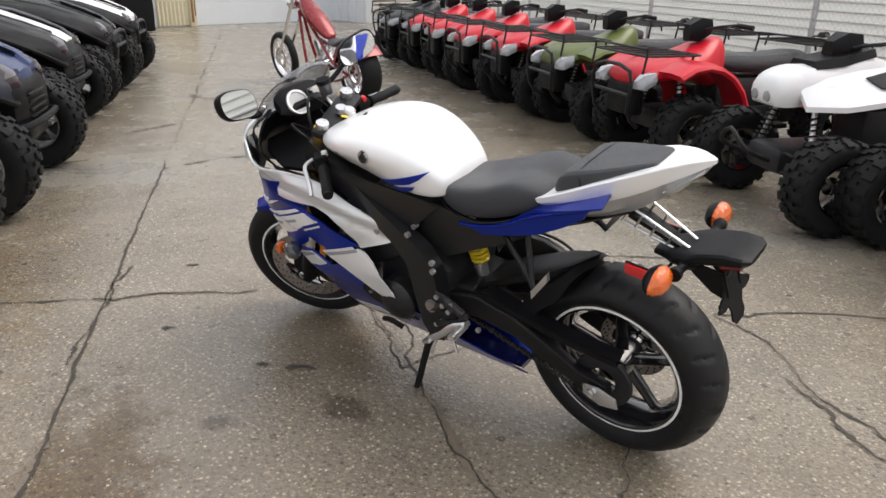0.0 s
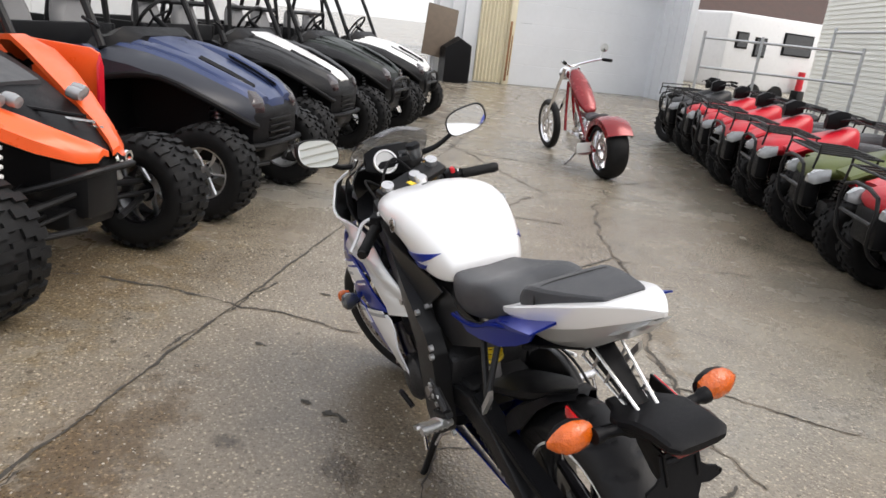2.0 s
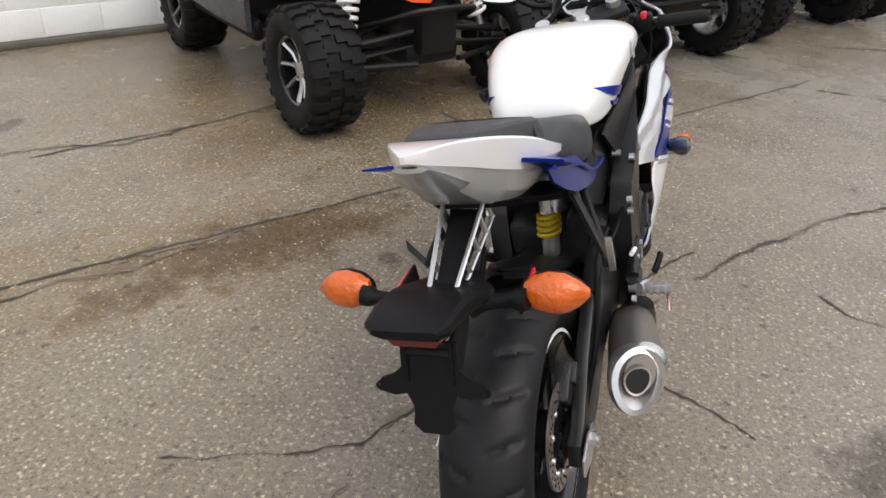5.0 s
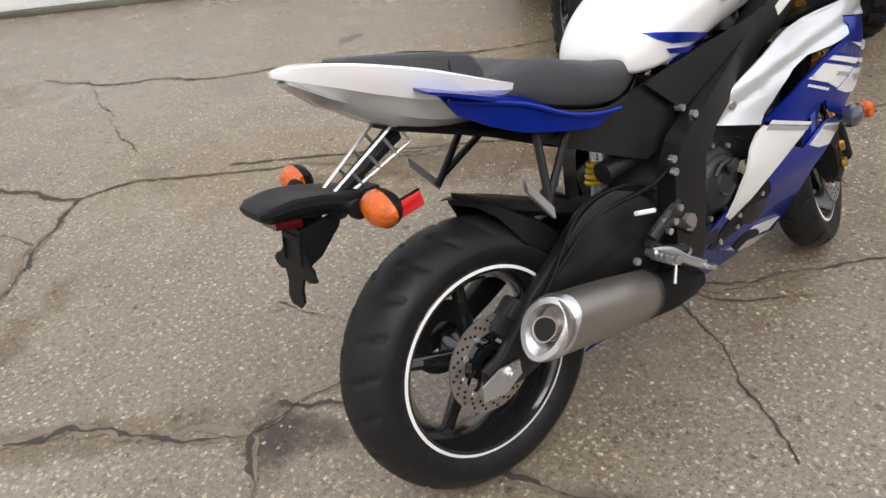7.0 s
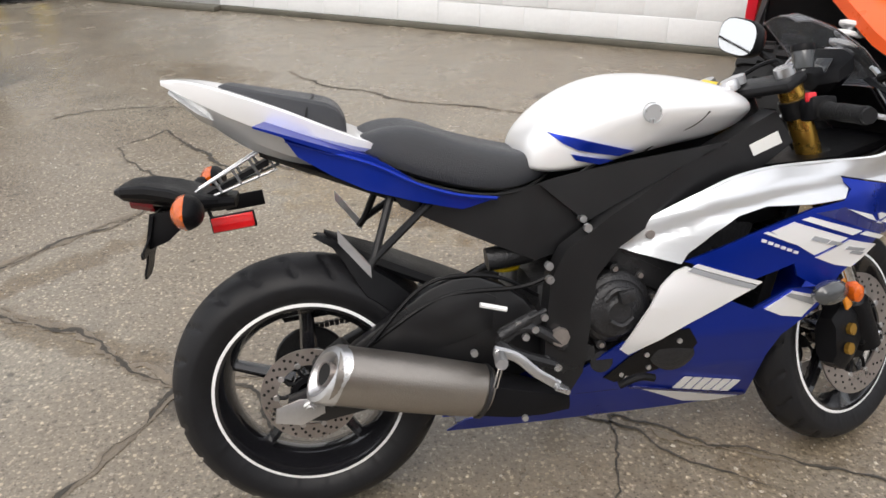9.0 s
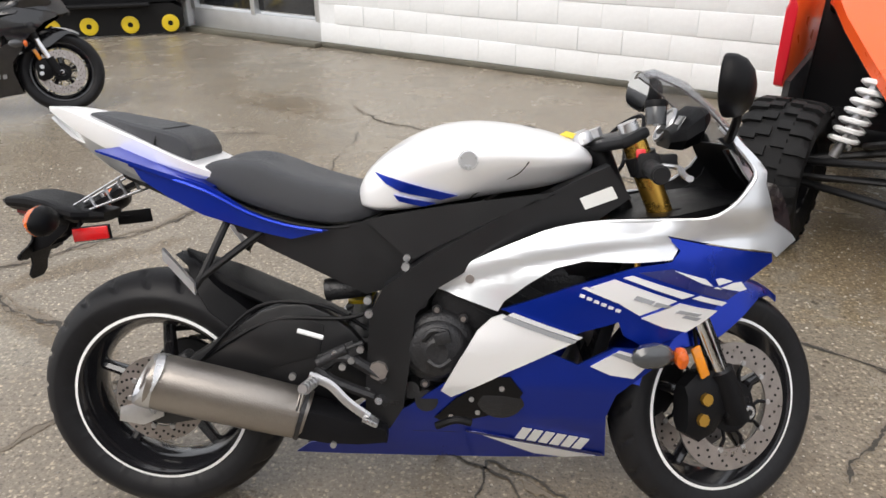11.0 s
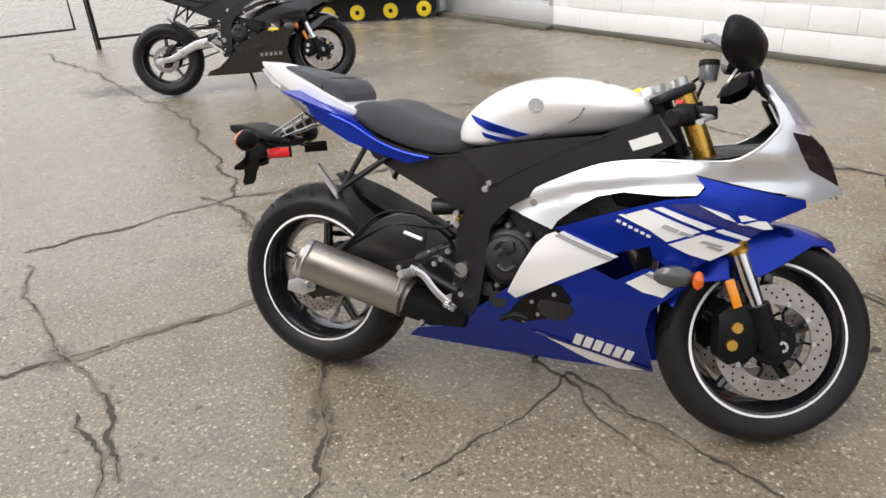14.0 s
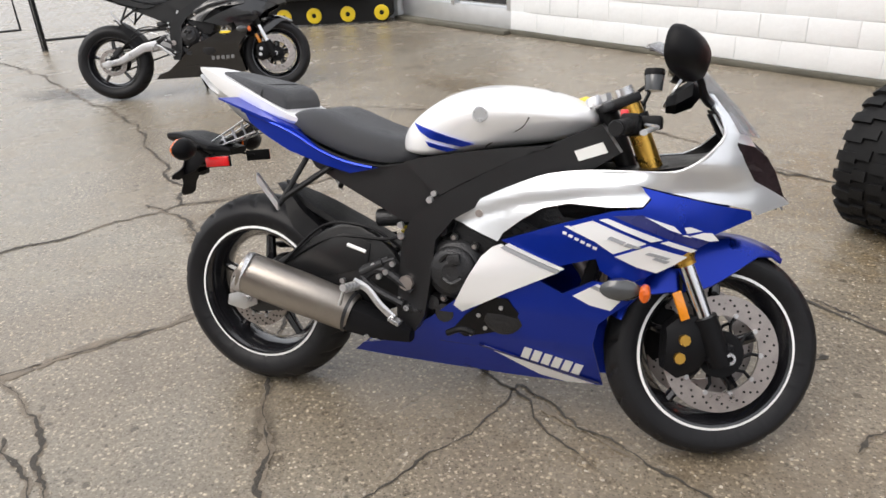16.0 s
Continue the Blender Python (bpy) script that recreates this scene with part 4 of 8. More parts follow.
    for i in range(14):
        box((0.034, 0.33, 0.003), (1.03 + 0.004 * (i - 7), 0, 0.43 + 0.018 * i), (0, 14, 0), 0, bm)
    part("radiator_fin", bm, PLASTIC, rad)["kind"] = "stuff"
    # silencer on the right
    if full:
        axis = Vector((0.318, 0.055, -0.100))
        a = Vector((0.052, -0.238, 0.412))
        def ring(c, ry, rz, tilt=0.0, n=28):
            out = []
            for k in range(n):
                t = 2 * math.pi * k / n
                yy = ry * math.cos(t) * (1 + 0.16 * math.sin(t))
                zz = rz * math.sin(t)
                out.append(c + Vector((tilt * zz - (0.80 if tilt > 0.45 else 0.25) * tilt * yy, yy, zz)))
            return out
        ends = [(0.0, 0.051, 0.056), (0.06, 0.053, 0.059), (0.5, 0.054, 0.059), (0.98, 0.051, 0.055), (1.0, 0.048, 0.052)]
        mu = part("silencer", loft([ring(a + axis * t, ry, rz, 0.35) for t, ry, rz in ends]), TITAN, root, "brushed titanium silencer")
        part("end_cap", loft([ring(a + axis * t + Vector(o), ry, rz, 0.62 if t < 0.05 else 0.38) for t, ry, rz, o in ((-0.01, 0.024, 0.025, (0.012, 0, 0)), (-0.055, 0.033, 0.044, (0, 0, 0)), (-0.045, 0.044, 0.054, (0, 0, 0)), (-0.005, 0.0525, 0.058, (0, 0, 0)), (0.05, 0.0542, 0.060, (0, 0, 0)))], caps=False), ALLOY, mu, "polished slanted end cap")
        part("outlet", loft([ring(a + axis * t, 0.021, 0.022, 0.5) for t in (-0.045, 0.10)]), DARK, mu)
        part("outlet_ring", loft([ring(a + axis * t, ry, ry, 0.5) for t, ry in ((-0.02, 0.021), (-0.05, 0.021), (-0.052, 0.024), (-0.02, 0.024))], caps=False), STEEL, mu)
        part("clamp_strap", loft([ring(a + axis * t, 0.0535, 0.058, 0.3) for t in (0.955, 0.985)], caps=False), ENGINE, mu)
        bm = hull([(0.345, 0.272, 0.362, 0.042), (0.42, 0.262, 0.345, 0.046), (0.49, 0.258, 0.322, 0.038), (0.55, 0.258, 0.295, 0.02)], [(0.0, 0), (0.8, 0.05), (1, 0.4), (0.9, 0.85), (0.4, 1.0), (0, 1)])
        bmesh.ops.translate(bm, vec=(0, -0.185, 0), verts=bm.verts)
        hs = part("heat_shield", bm, PLASTIC, root, "black exhaust heat shield")
        part("shield_screw", bolt((0.44, -0.242, 0.275), 0.007, -1), ALLOY, hs)
    # fuel tank
    half = [(0.62, 0.0), (0.76, 0.20), (0.93, 0.42), (1.0, 0.56), (0.985, 0.70), (0.88, 0.87), (0.55, 0.985), (0.0, 1.0)]
    st = [(0.478, 0.775, 0.80, 0.085), (0.490, 0.762, 0.84, 0.110), (0.535, 0.752, 0.885, 0.136), (0.605, 0.760, 0.928, 0.160), (0.695, 0.777, 0.954, 0.180), (0.795, 0.795, 0.950, 0.186), (0.875, 0.806, 0.936, 0.176), (0.94, 0.824, 0.918, 0.148), (0.98, 0.84, 0.896, 0.105), (0.995, 0.848, 0.878, 0.07)]
    def section(x):
        k = max(0, min(1, (x - 0.56) / 0.22))
        rear = (0.95, 0.99, 1.0, 0.985, 0.95, 0.86, 0.55, 0.0)
        return [(r + (w - r) * k, h) for (w, h), r in zip(half, rear)]
    tank = part("fuel_tank", loft([[(x, w * hw, zb + (zt - zb) * h) for w, h in section(x)] + [(x, -w * hw, zb + (zt - zb) * h) for w, h in reversed(section(x)[:-1])] for x, zb, zt, hw in st]), p["tank"], root, p["tank_label"], sub=2)
    cap = part("filler_cap", lathe([(0, 0.008), (0.03, 0.008), (0.036, 0.004), (0.036, -0.02)], 24, m=pose(0.84, 0, 0.928, 99, 0, 0)), PLASTIC, tank)
    for s in (-1, 1):
        if full:
            side = lambda x, z: tank_side(st, section(x), x, z)
            part("tank_stripe", skin([(0.522, 0.848), (0.58, 0.834), (0.70, 0.803), (0.665, 0.794), (0.58, 0.810), (0.548, 0.826)], side, s, 0.005, 0.006, 0.015), BLUE, tank, "blue stripe decal")
            part("tank_stripe", skin([(0.565, 0.803), (0.655, 0.786), (0.625, 0.779), (0.575, 0.790)], side, s, 0.005, 0.006, 0.015), BLUE, tank, "blue stripe decal")
            bm = bmesh.new()
            for k in range(3):
                a0 = 2 * math.pi * k / 3 + 0.5
                for d in (-0.25, 0.25):
                    a = a0 + d
                    box((0.004, 0.004, 0.006), (0.722 + 0.016 * math.cos(a), s * (tank_side(st, section(0.722), 0.722, 0.882) + 0.002), 0.882 + 0.016 * math.sin(a)), bm=bm)
            lathe([(0.0195, 0), (0.0205, 0.001), (0.0215, 0)], 24, bm, pose(0.722, s * (tank_side(st, section(0.722), 0.722, 0.882) + 0.001), 0.882, 12 * s, 0, 0))
            # right badge in pale paint: the sky its chrome would mirror is painted in
            part("tank_badge", bm, STEEL if s > 0 else SILVER, tank, "small round metal badge")
            part("badge_disc", lathe([(0, 0.0025), (0.018, 0.0022), (0.0195, 0.0)], 24, m=pose(0.722, s * (tank_side(st, section(0.722), 0.722, 0.882) + 0.0005), 0.882, 12 * s, 0, 0 if s > 0 else 180)), CHROME if s > 0 else COWL, tank, "round badge disc")
            part("tank_seam", tube([(x, s * (side(x, z) + 0.0005), z) for x, z in ((0.725, 0.795), (0.735, 0.804), (0.752, 0.815), (0.776, 0.829), (0.805, 0.841), (0.828, 0.855), (0.845, 0.878))], 0.0016, 5, None, 4), DARK, tank)
    # seats
    seat = dense([(0.138, 0.826, 0.842, 0.088), (0.150, 0.812, 0.860, 0.112), (0.20, 0.786, 0.872, 0.130), (0.26, 0.760, 0.868, 0.136), (0.35, 0.734, 0.836, 0.136), (0.44, 0.724, 0.812, 0.120), (0.50, 0.736, 0.800, 0.098), (0.535, 0.752, 0.792, 0.080), (0.552, 0.764, 0.783, 0.060)], 4)

    def seat_ring(x, zb, zt, hw):
        dip = 0.012 * max(0, min(1, (0.30 - x) / 0.10)) + 0.003
        side = [(0.74, zb), (0.97, zb + 0.10 * (zt - zb)), (1.0, zb + 0.42 * (zt - zb)), (0.985, zb + 0.70 * (zt - zb)), (0.93, zb + 0.90 * (zt - zb)), (0.82, zt - 0.001), (0.6, zt), (0.30, zt - 0.4 * dip), (0.10, zt - 0.9 * dip), (0.0, zt - dip)]
        return [(x, w * hw, z) for w, z in side] + [(x, -w * hw, z) for w, z in reversed(side[:-1])]
    rs = part("rider_seat", loft([seat_ring(*q) for q in seat]), LEATHER, root, "black grained vinyl rider seat", sub=1, sharp=1.0)
    for s in (-1, 1):
        part("seat_piping", tube([(x, s * w, z) for x, w, z in ((0.155, 0.112, 0.812), (0.25, 0.133, 0.766), (0.36, 0.135, 0.734), (0.45, 0.117, 0.727), (0.525, 0.085, 0.748), (0.556, 0.05, 0.772))], 0.003, 6, None, 4), DARK, rs)
    pil = dense([(-0.125, 0.952, 0.964, 0.046), (-0.11, 0.940, 0.966, 0.056), (-0.05, 0.912, 0.954, 0.080), (0.0, 0.894, 0.944, 0.096), (0.04, 0.878, 0.936, 0.104), (0.08, 0.866, 0.926, 0.106), (0.104, 0.860, 0.912, 0.104), (0.118, 0.862, 0.888, 0.098)], 4)
    pad = [(0.94, 0.0), (1.0, 0.3), (1.0, 0.68), (0.965, 0.88), (0.89, 0.985), (0.6, 1.0), (0, 1.0)]
    ps = part("passenger_seat", hull(pil, pad), LEATHER, root, "black vinyl passenger pad with a raised front", sharp=0.6)
    part("seat_piping", tube([(0.040, -0.1055, 0.8870), (0.043, -0.105, 0.9110), (0.050, -0.090, 0.9300), (0.055, -0.05, 0.9325), (0.056, 0, 0.9325), (0.055, 0.05, 0.9325), (0.050, 0.090, 0.9300), (0.043, 0.105, 0.9110), (0.040, 0.1055, 0.8870)], 0.0022, 6, None, 4), DARK, ps)
    # tail
    tl = [(-0.242, 0.968, 0.978, 0.004), (-0.20, 0.948, 0.977, 0.036), (-0.15, 0.925, 0.968, 0.066), (-0.09, 0.897, 0.950, 0.092), (0.0, 0.862, 0.917, 0.112), (0.08, 0.842, 0.882, 0.120), (0.15, 0.828, 0.852, 0.120), (0.20, 0.822, 0.835, 0.112)]
    tc = part("tail_cowl", hull(dense(tl, 4), [(0.2, 0.0), (0.93, 0.0), (0.99, 0.35), (1.0, 0.92), (0.96, 1.0), (0.2, 1.0)]), p["tail"], root, p["tail_label"], sharp=0.35)
    # underside of the tail: its shade is painted in as a silver tone
    lo = [(-0.225, 0.955, 0.966, 0.018), (-0.17, 0.905, 0.934, 0.052), (-0.09, 0.845, 0.898, 0.084), (0.0, 0.800, 0.864, 0.106), (0.07, 0.790, 0.843, 0.115), (0.12, 0.80, 0.832, 0.116)]
    part("tail_lower", hull(dense(lo, 4), [(0.25, 0.0), (0.55, 0.0), (0.80, 0.4), (0.965, 1.0), (0.2, 1.0)]), SILVER if full else p["tail"], tc, "lower tail section, silver for its shade" if full else "", sharp=0.35)
    if full:
        for s in (-1, 1):
            wing = [(-0.055, 0.174, 0.892, 0.004), (-0.02, 0.171, 0.880, 0.010), (0.04, 0.162, 0.858, 0.020), (0.10, 0.150, 0.836, 0.028), (0.17, 0.139, 0.812, 0.034)]
            part("tail_wing", loft([[(x, s * y, z + 0.003), (x, s * y, z - 0.25 * h), (x + 0.02, s * 0.085, z - h), (x + 0.02, s * 0.085, z + 0.004)] for x, y, z, h in dense(wing, 3)]), p["main"], root, "pointed blue fin under the tail")
    for s in (-1, 1):
        part("tail_side_panel", skin([(-0.01, 0.874), (0.04, 0.858), (0.155, 0.825), (0.19, 0.806), (0.25, 0.765), (0.33, 0.738), (0.42, 0.722), (0.34, 0.703), (0.26, 0.722), (0.15, 0.755), (0.08, 0.79), (0.02, 0.828)], lambda x, z: 0.128 + 0.010 * math.sin(max(0, min(1, (x + 0.02) / 0.45)) * math.pi), s, 0.004, 0.006), p["main"], root, p["main_label"])
        if full:
            part("panel_edge", tube([(x, s * (0.143 + 0.006 * math.sin((x + 0.02) / 0.45 * math.pi)), z) for x, z in ((0.0, 0.862), (0.05, 0.845), (0.16, 0.808), (0.25, 0.762), (0.33, 0.735), (0.41, 0.723))], 0.0045, 6, None, 3), p["main"], root)
    part("tail_lamp", hull([(-0.225, 0.948, 0.958, 0.03), (-0.17, 0.896, 0.93, 0.055), (-0.11, 0.862, 0.90, 0.05)], [(0.5, 0.0), (1, 0.5), (0.6, 1), (0, 1)]), SMOKE if not full else SILVER, tc)
    part("undertray", hull([(-0.06, 0.82, 0.84, 0.055), (0.06, 0.775, 0.80, 0.09), (0.22, 0.71, 0.74, 0.10), (0.40, 0.64, 0.68, 0.10)], [(0.8, 0), (1, 0.5), (0.8, 1), (0, 1)]), PLASTIC, root)
    if full:
        plate_holder(root)
    pegs(root, p)
    fairings(root, p, full)
    front_end(root, p, steer, full)
    cockpit(root, p)
    # side stand on the left
    bm = tube([(0.60, 0.10, 0.275), (0.625, 0.145, 0.20), (0.655, 0.19, 0.06), (0.665, 0.205, 0.035)], lambda t: 0.014 - 0.004 * t, 8, None, 3)
    box((0.07, 0.04, 0.008), (0.672, 0.212, 0.024), (11, 0, 0), 0.003, bm)
    box((0.06, 0.05, 0.05), (0.59, 0.09, 0.285), (0, 0, 0), 0.008, bm)
    ss = part("side_stand", bm, FRAME, root, "black side stand, folded down")
    part("return_spring", tube([(0.59 + 0.006 * math.cos(i * 1.6), 0.115 + 0.0009 * i, 0.26 - 0.0011 * i + 0.006 * math.sin(i * 1.6)) for i in range(60)], 0.0015, 4), STEEL, ss)
    return root


def tank_side(st, half, x, z):
    """Half width of the tank's side at a place, by its stations."""
    xs = [q[0] for q in st]
    zb, zt, hw = (float(np.interp(x, xs, [q[i] for q in st])) for i in (1, 2, 3))
    h = (z - zb) / max(zt - zb, 0.001)
    return hw * float(np.interp(h, [q[1] for q in half], [q[0] for q in half])) - 0.002


def plate_holder(root):
    """The bent alloy bracket with signals, plate bracket and reflectors behind the tail."""
    br = part("plate_bracket", hull([(-0.350, 0.756, 0.770, 0.050), (-0.335, 0.746, 0.776, 0.066), (-0.29, 0.738, 0.778, 0.070), (-0.240, 0.728, 0.768, 0.074), (-0.212, 0.720, 0.758, 0.082), (-0.18, 0.714, 0.748, 0.076), (-0.15, 0.712, 0.742, 0.052), (-0.12, 0.716, 0.738, 0.044)], [(0.62, 0), (0.92, 0.35), (1, 0.62), (0.97, 0.9), (0.86, 1), (0.5, 1.0), (0, 0.94)]), PLASTIC, root, "black plastic plate-light housing", sharp=0.4)
    bm = bmesh.new()
    for s in (-1, 1):
        low, high = (Vector((-0.195, s * 0.022, 0.730)), Vector((-0.205, s * 0.022, 0.748))), (Vector((-0.028, s * 0.036, 0.792)), Vector((-0.050, s * 0.036, 0.836)))
        for k in (0, 1):
            tube([low[k], high[k]], 0.0042, 6, bm, flat=0.7)
        for t in (0.02, 0.30, 0.55, 0.78, 0.98):
            p, q = (low[i].lerp(high[i], t) for i in (0, 1))
            tube([p, q], lambda u, t=t: 0.0055 if 0.1 < t < 0.9 else 0.004, 6, bm, flat=0.6)
    part("alloy_strut", bm, ALLOY, br, "pierced aluminium struts")
    part("strut_cover", hull([(-0.195, 0.728, 0.738, 0.018), (-0.045, 0.800, 0.813, 0.031)], [(1, 0), (1, 1), (0, 1)]), PLASTIC, br)
    part("plate_lamp", hull([(-0.326, 0.729, 0.746, 0.040), (-0.28, 0.718, 0.740, 0.044)], [(0.8, 0), (1, 0.5), (1, 1), (0, 1)]), DARK_RED, br, "narrow dark red lens under the housing")
    bm = plate([(-0.045, 0.712), (0.045, 0.712), (0.046, 0.672), (0.060, 0.660), (0.082, 0.652), (0.086, 0.634), (0.060, 0.628), (0.040, 0.632), (0.030, 0.610), (0.034, 0.585), (0.020, 0.572), (-0.020, 0.572), (-0.034, 0.585), (-0.030, 0.610), (-0.040, 0.632), (-0.060, 0.628), (-0.086, 0.634), (-0.082, 0.652), (-0.060, 0.660), (-0.046, 0.672)], 0.005, "yz")
    for v in bm.verts:
        v.co.x += -0.285 - 0.26 * (0.712 - v.co.z)
    pb = part("plate_backing", bm, PLASTIC, br, "bare black licence plate backing")
    for y in (-0.036, 0.036):
        part("backing_brace", plate([(-0.292, 0.715), (-0.200, 0.725), (-0.215, 0.695), (-0.262, 0.655), (-0.302, 0.640), (-0.306, 0.655)], 0.006, at=y, bevel=0.0015), PLASTIC, pb)
    part("backing_brace", box((0.05, 0.07, 0.012), (-0.275, 0, 0.685), (0, 35, 0), 0.003), PLASTIC, pb)
    for s in (-1, 1):
        part("plate_hook", lathe([(0.004, -0.002), (0.008, -0.002), (0.008, 0.002), (0.004, 0.002), (0.004, -0.002)], 12, m=pose(-0.304, s * 0.084, 0.640, 0, 0, 90)), PLASTIC, pb)
        sg = part("turn_signal", tube([(-0.21, s * 0.05, 0.732), (-0.21, s * 0.10, 0.737), (-0.212, s * 0.135, 0.742)], lambda t: 0.024 - 0.045 * t if t < 0.3 else (0.0115 if t < 0.7 else 0.017), 10, None, 4), PLASTIC, br, "turn signal on a black stalk")
        rings = []
        for t, r in ((0.0, 0.016), (0.15, 0.027), (0.4, 0.034), (0.65, 0.031), (0.85, 0.02), (1.0, 0.006)):
            c = Vector((-0.19, s * (0.128 + 0.095 * t), 0.742))
            rings.append([c + Vector((r * 0.9 * math.cos(a), 0, r * math.sin(a))) for a in (2 * math.pi * k / 20 for k in range(20))])
        bm = loft(rings)
        bmesh.ops.bisect_plane(bm, geom=bm.verts[:] + bm.edges[:] + bm.faces[:], plane_co=(-0.19, 0, 0), plane_no=(1, 0, 0), clear_inner=True)
        part("signal_housing", bm, PLASTIC, sg)
        bm = loft(rings)
        bmesh.ops.bisect_plane(bm, geom=bm.verts[:] + bm.edges[:] + bm.faces[:], plane_co=(-0.19, 0, 0), plane_no=(1, 0, 0), clear_outer=True)
        part("signal_lens", bm, AMBER, sg, "orange ribbed lens")
        rf = part("reflector_arm", tube([(-0.175, s * 0.038, 0.722), (-0.160, s * 0.085, 0.708), (-0.130, s * 0.102, 0.704)], 0.004, 6, None, 3), PLASTIC, br)
        bk = part("reflector_backing", box((0.088, 0.006, 0.034), (-0.118, s * 0.104, 0.703), (0, -7, 0), 0.002), PLASTIC, rf, "black back of the reflector")
        part("red_reflector", box((0.082, 0.006, 0.029), (-0.118, s * 0.110, 0.703), (0, -7, 0), 0.002), RED_LENS, bk, "oblong red side reflector")


def pegs(root, p):
    """Footrests, pedals and their brackets on both sides."""
    for s in (-1, 1):
        bm = bmesh.new()
        for a in ((0.195, 0.735), (0.275, 0.718)):
            tube([(a[0], s * 0.122, a[1]), (0.152, s * 0.180, 0.625), (0.138, s * 0.186, 0.605)], 0.0085, 8, bm)
        pb = part("passenger_peg_bracket", bm, FRAME, root, "black passenger footrest bracket")
        bm = loft([[(x, s * y + dy, z + dz) for dy, dz in ((-0.006, -0.012), (0.006, -0.012), (0.006, 0.012), (-0.006, 0.012))] for x, y, z in ((0.144, 0.194, 0.604), (0.084, 0.202, 0.682))])
        part("passenger_peg", bm, ALLOY, pb, "folded aluminium passenger peg")
        bm = bmesh.new()
        tube([(0.545, s * 0.18, 0.40), (0.46, s * 0.188, 0.455), (0.41, s * 0.185, 0.43)], 0.013, 8, bm, 4)
        tube([(0.52, s * 0.18, 0.36), (0.43, s * 0.188, 0.40), (0.40, s * 0.185, 0.43)], 0.012, 8, bm, 4)
        box((0.09, 0.006, 0.035), (0.445, s * 0.192, 0.46), (0, -25, 0), 0.004, bm)
        fb = part("footrest_bracket", bm, ENGINE, root, "dark grey rider footrest bracket")
        bm = rod((0.40, s * 0.18, 0.405), (0.385, s * 0.275, 0.415), 0.011, 10)
        for i in range(5):
            rod((0.398 - 0.0025 * i, s * (0.195 + 0.016 * i), 0.405 + 0.0016 * i), (0.3975 - 0.0025 * i, s * (0.201 + 0.016 * i), 0.4055 + 0.0016 * i), 0.0135, 10, bm)
        fp = part("footpeg", bm, ALLOY, fb, "ribbed aluminium footpeg")
        part("peg_feeler", rod((0.385, s * 0.268, 0.41), (0.372, s * 0.27, 0.365), 0.005, 8), CHROME, fp)
        bm = tube([(0.385, s * 0.205, 0.415), (0.43, s * 0.215, 0.40), (0.47, s * 0.225, 0.365), (0.515, s * 0.232, 0.335)], 0.008, 8, None, 4, flat=1.4)
        box((0.035, 0.03, 0.012), (0.52, s * 0.235, 0.33), (0, 25, 0), 0.003, bm)
        part("foot_lever", bm, ALLOY, fb, "cast aluminium brake pedal" if s < 0 else "cast aluminium gear lever")
        bm = rod((0.40, s * 0.192, 0.44), (0.465, s * 0.192, 0.475), 0.012, 10)
        rod((0.465, s * 0.192, 0.475), (0.50, s * 0.192, 0.49), 0.005, 8, bm)
        part("linkage_rod", bm, ENGINE, fb)
        part("master_cylinder", rod((0.415, s * 0.196, 0.50), (0.36, s * 0.196, 0.515), 0.0055, 8), STRIPE, fb) if s < 0 else None
        bm = bmesh.new()
        for x, z in ((0.44, 0.465), (0.475, 0.45), (0.495, 0.475), (0.455, 0.435), (0.345, 0.41)):
            bolt((x, s * 0.192, z), 0.008, s, bm, 0.01)
        part("bracket_bolt", bm, ALLOY, fb)["kind"] = "stuff"
    bm = tube([(0.53, -0.16, 0.56), (0.46, -0.15, 0.53), (0.30, -0.14, 0.52), (0.18, -0.145, 0.46), (0.06, -0.13, 0.36)], 0.005, 6, None, 6)
    tube([(0.50, -0.13, 0.50), (0.40, -0.14, 0.555), (0.26, -0.14, 0.55), (0.14, -0.15, 0.44), (0.03, -0.135, 0.33)], 0.0045, 6, bm, 6)
    part("brake_hose", bm, PLASTIC, root, "black rear brake hoses")
    bm = box((0.085, 0.035, 0.05), (0.055, -0.095, 0.385), (0, -35, 0), 0.008)
    box((0.045, 0.045, 0.035), (0.07, -0.10, 0.40), (0, -35, 0), 0.006, bm)
    part("rear_caliper", bm, ENGINE, root, "black rear brake caliper")


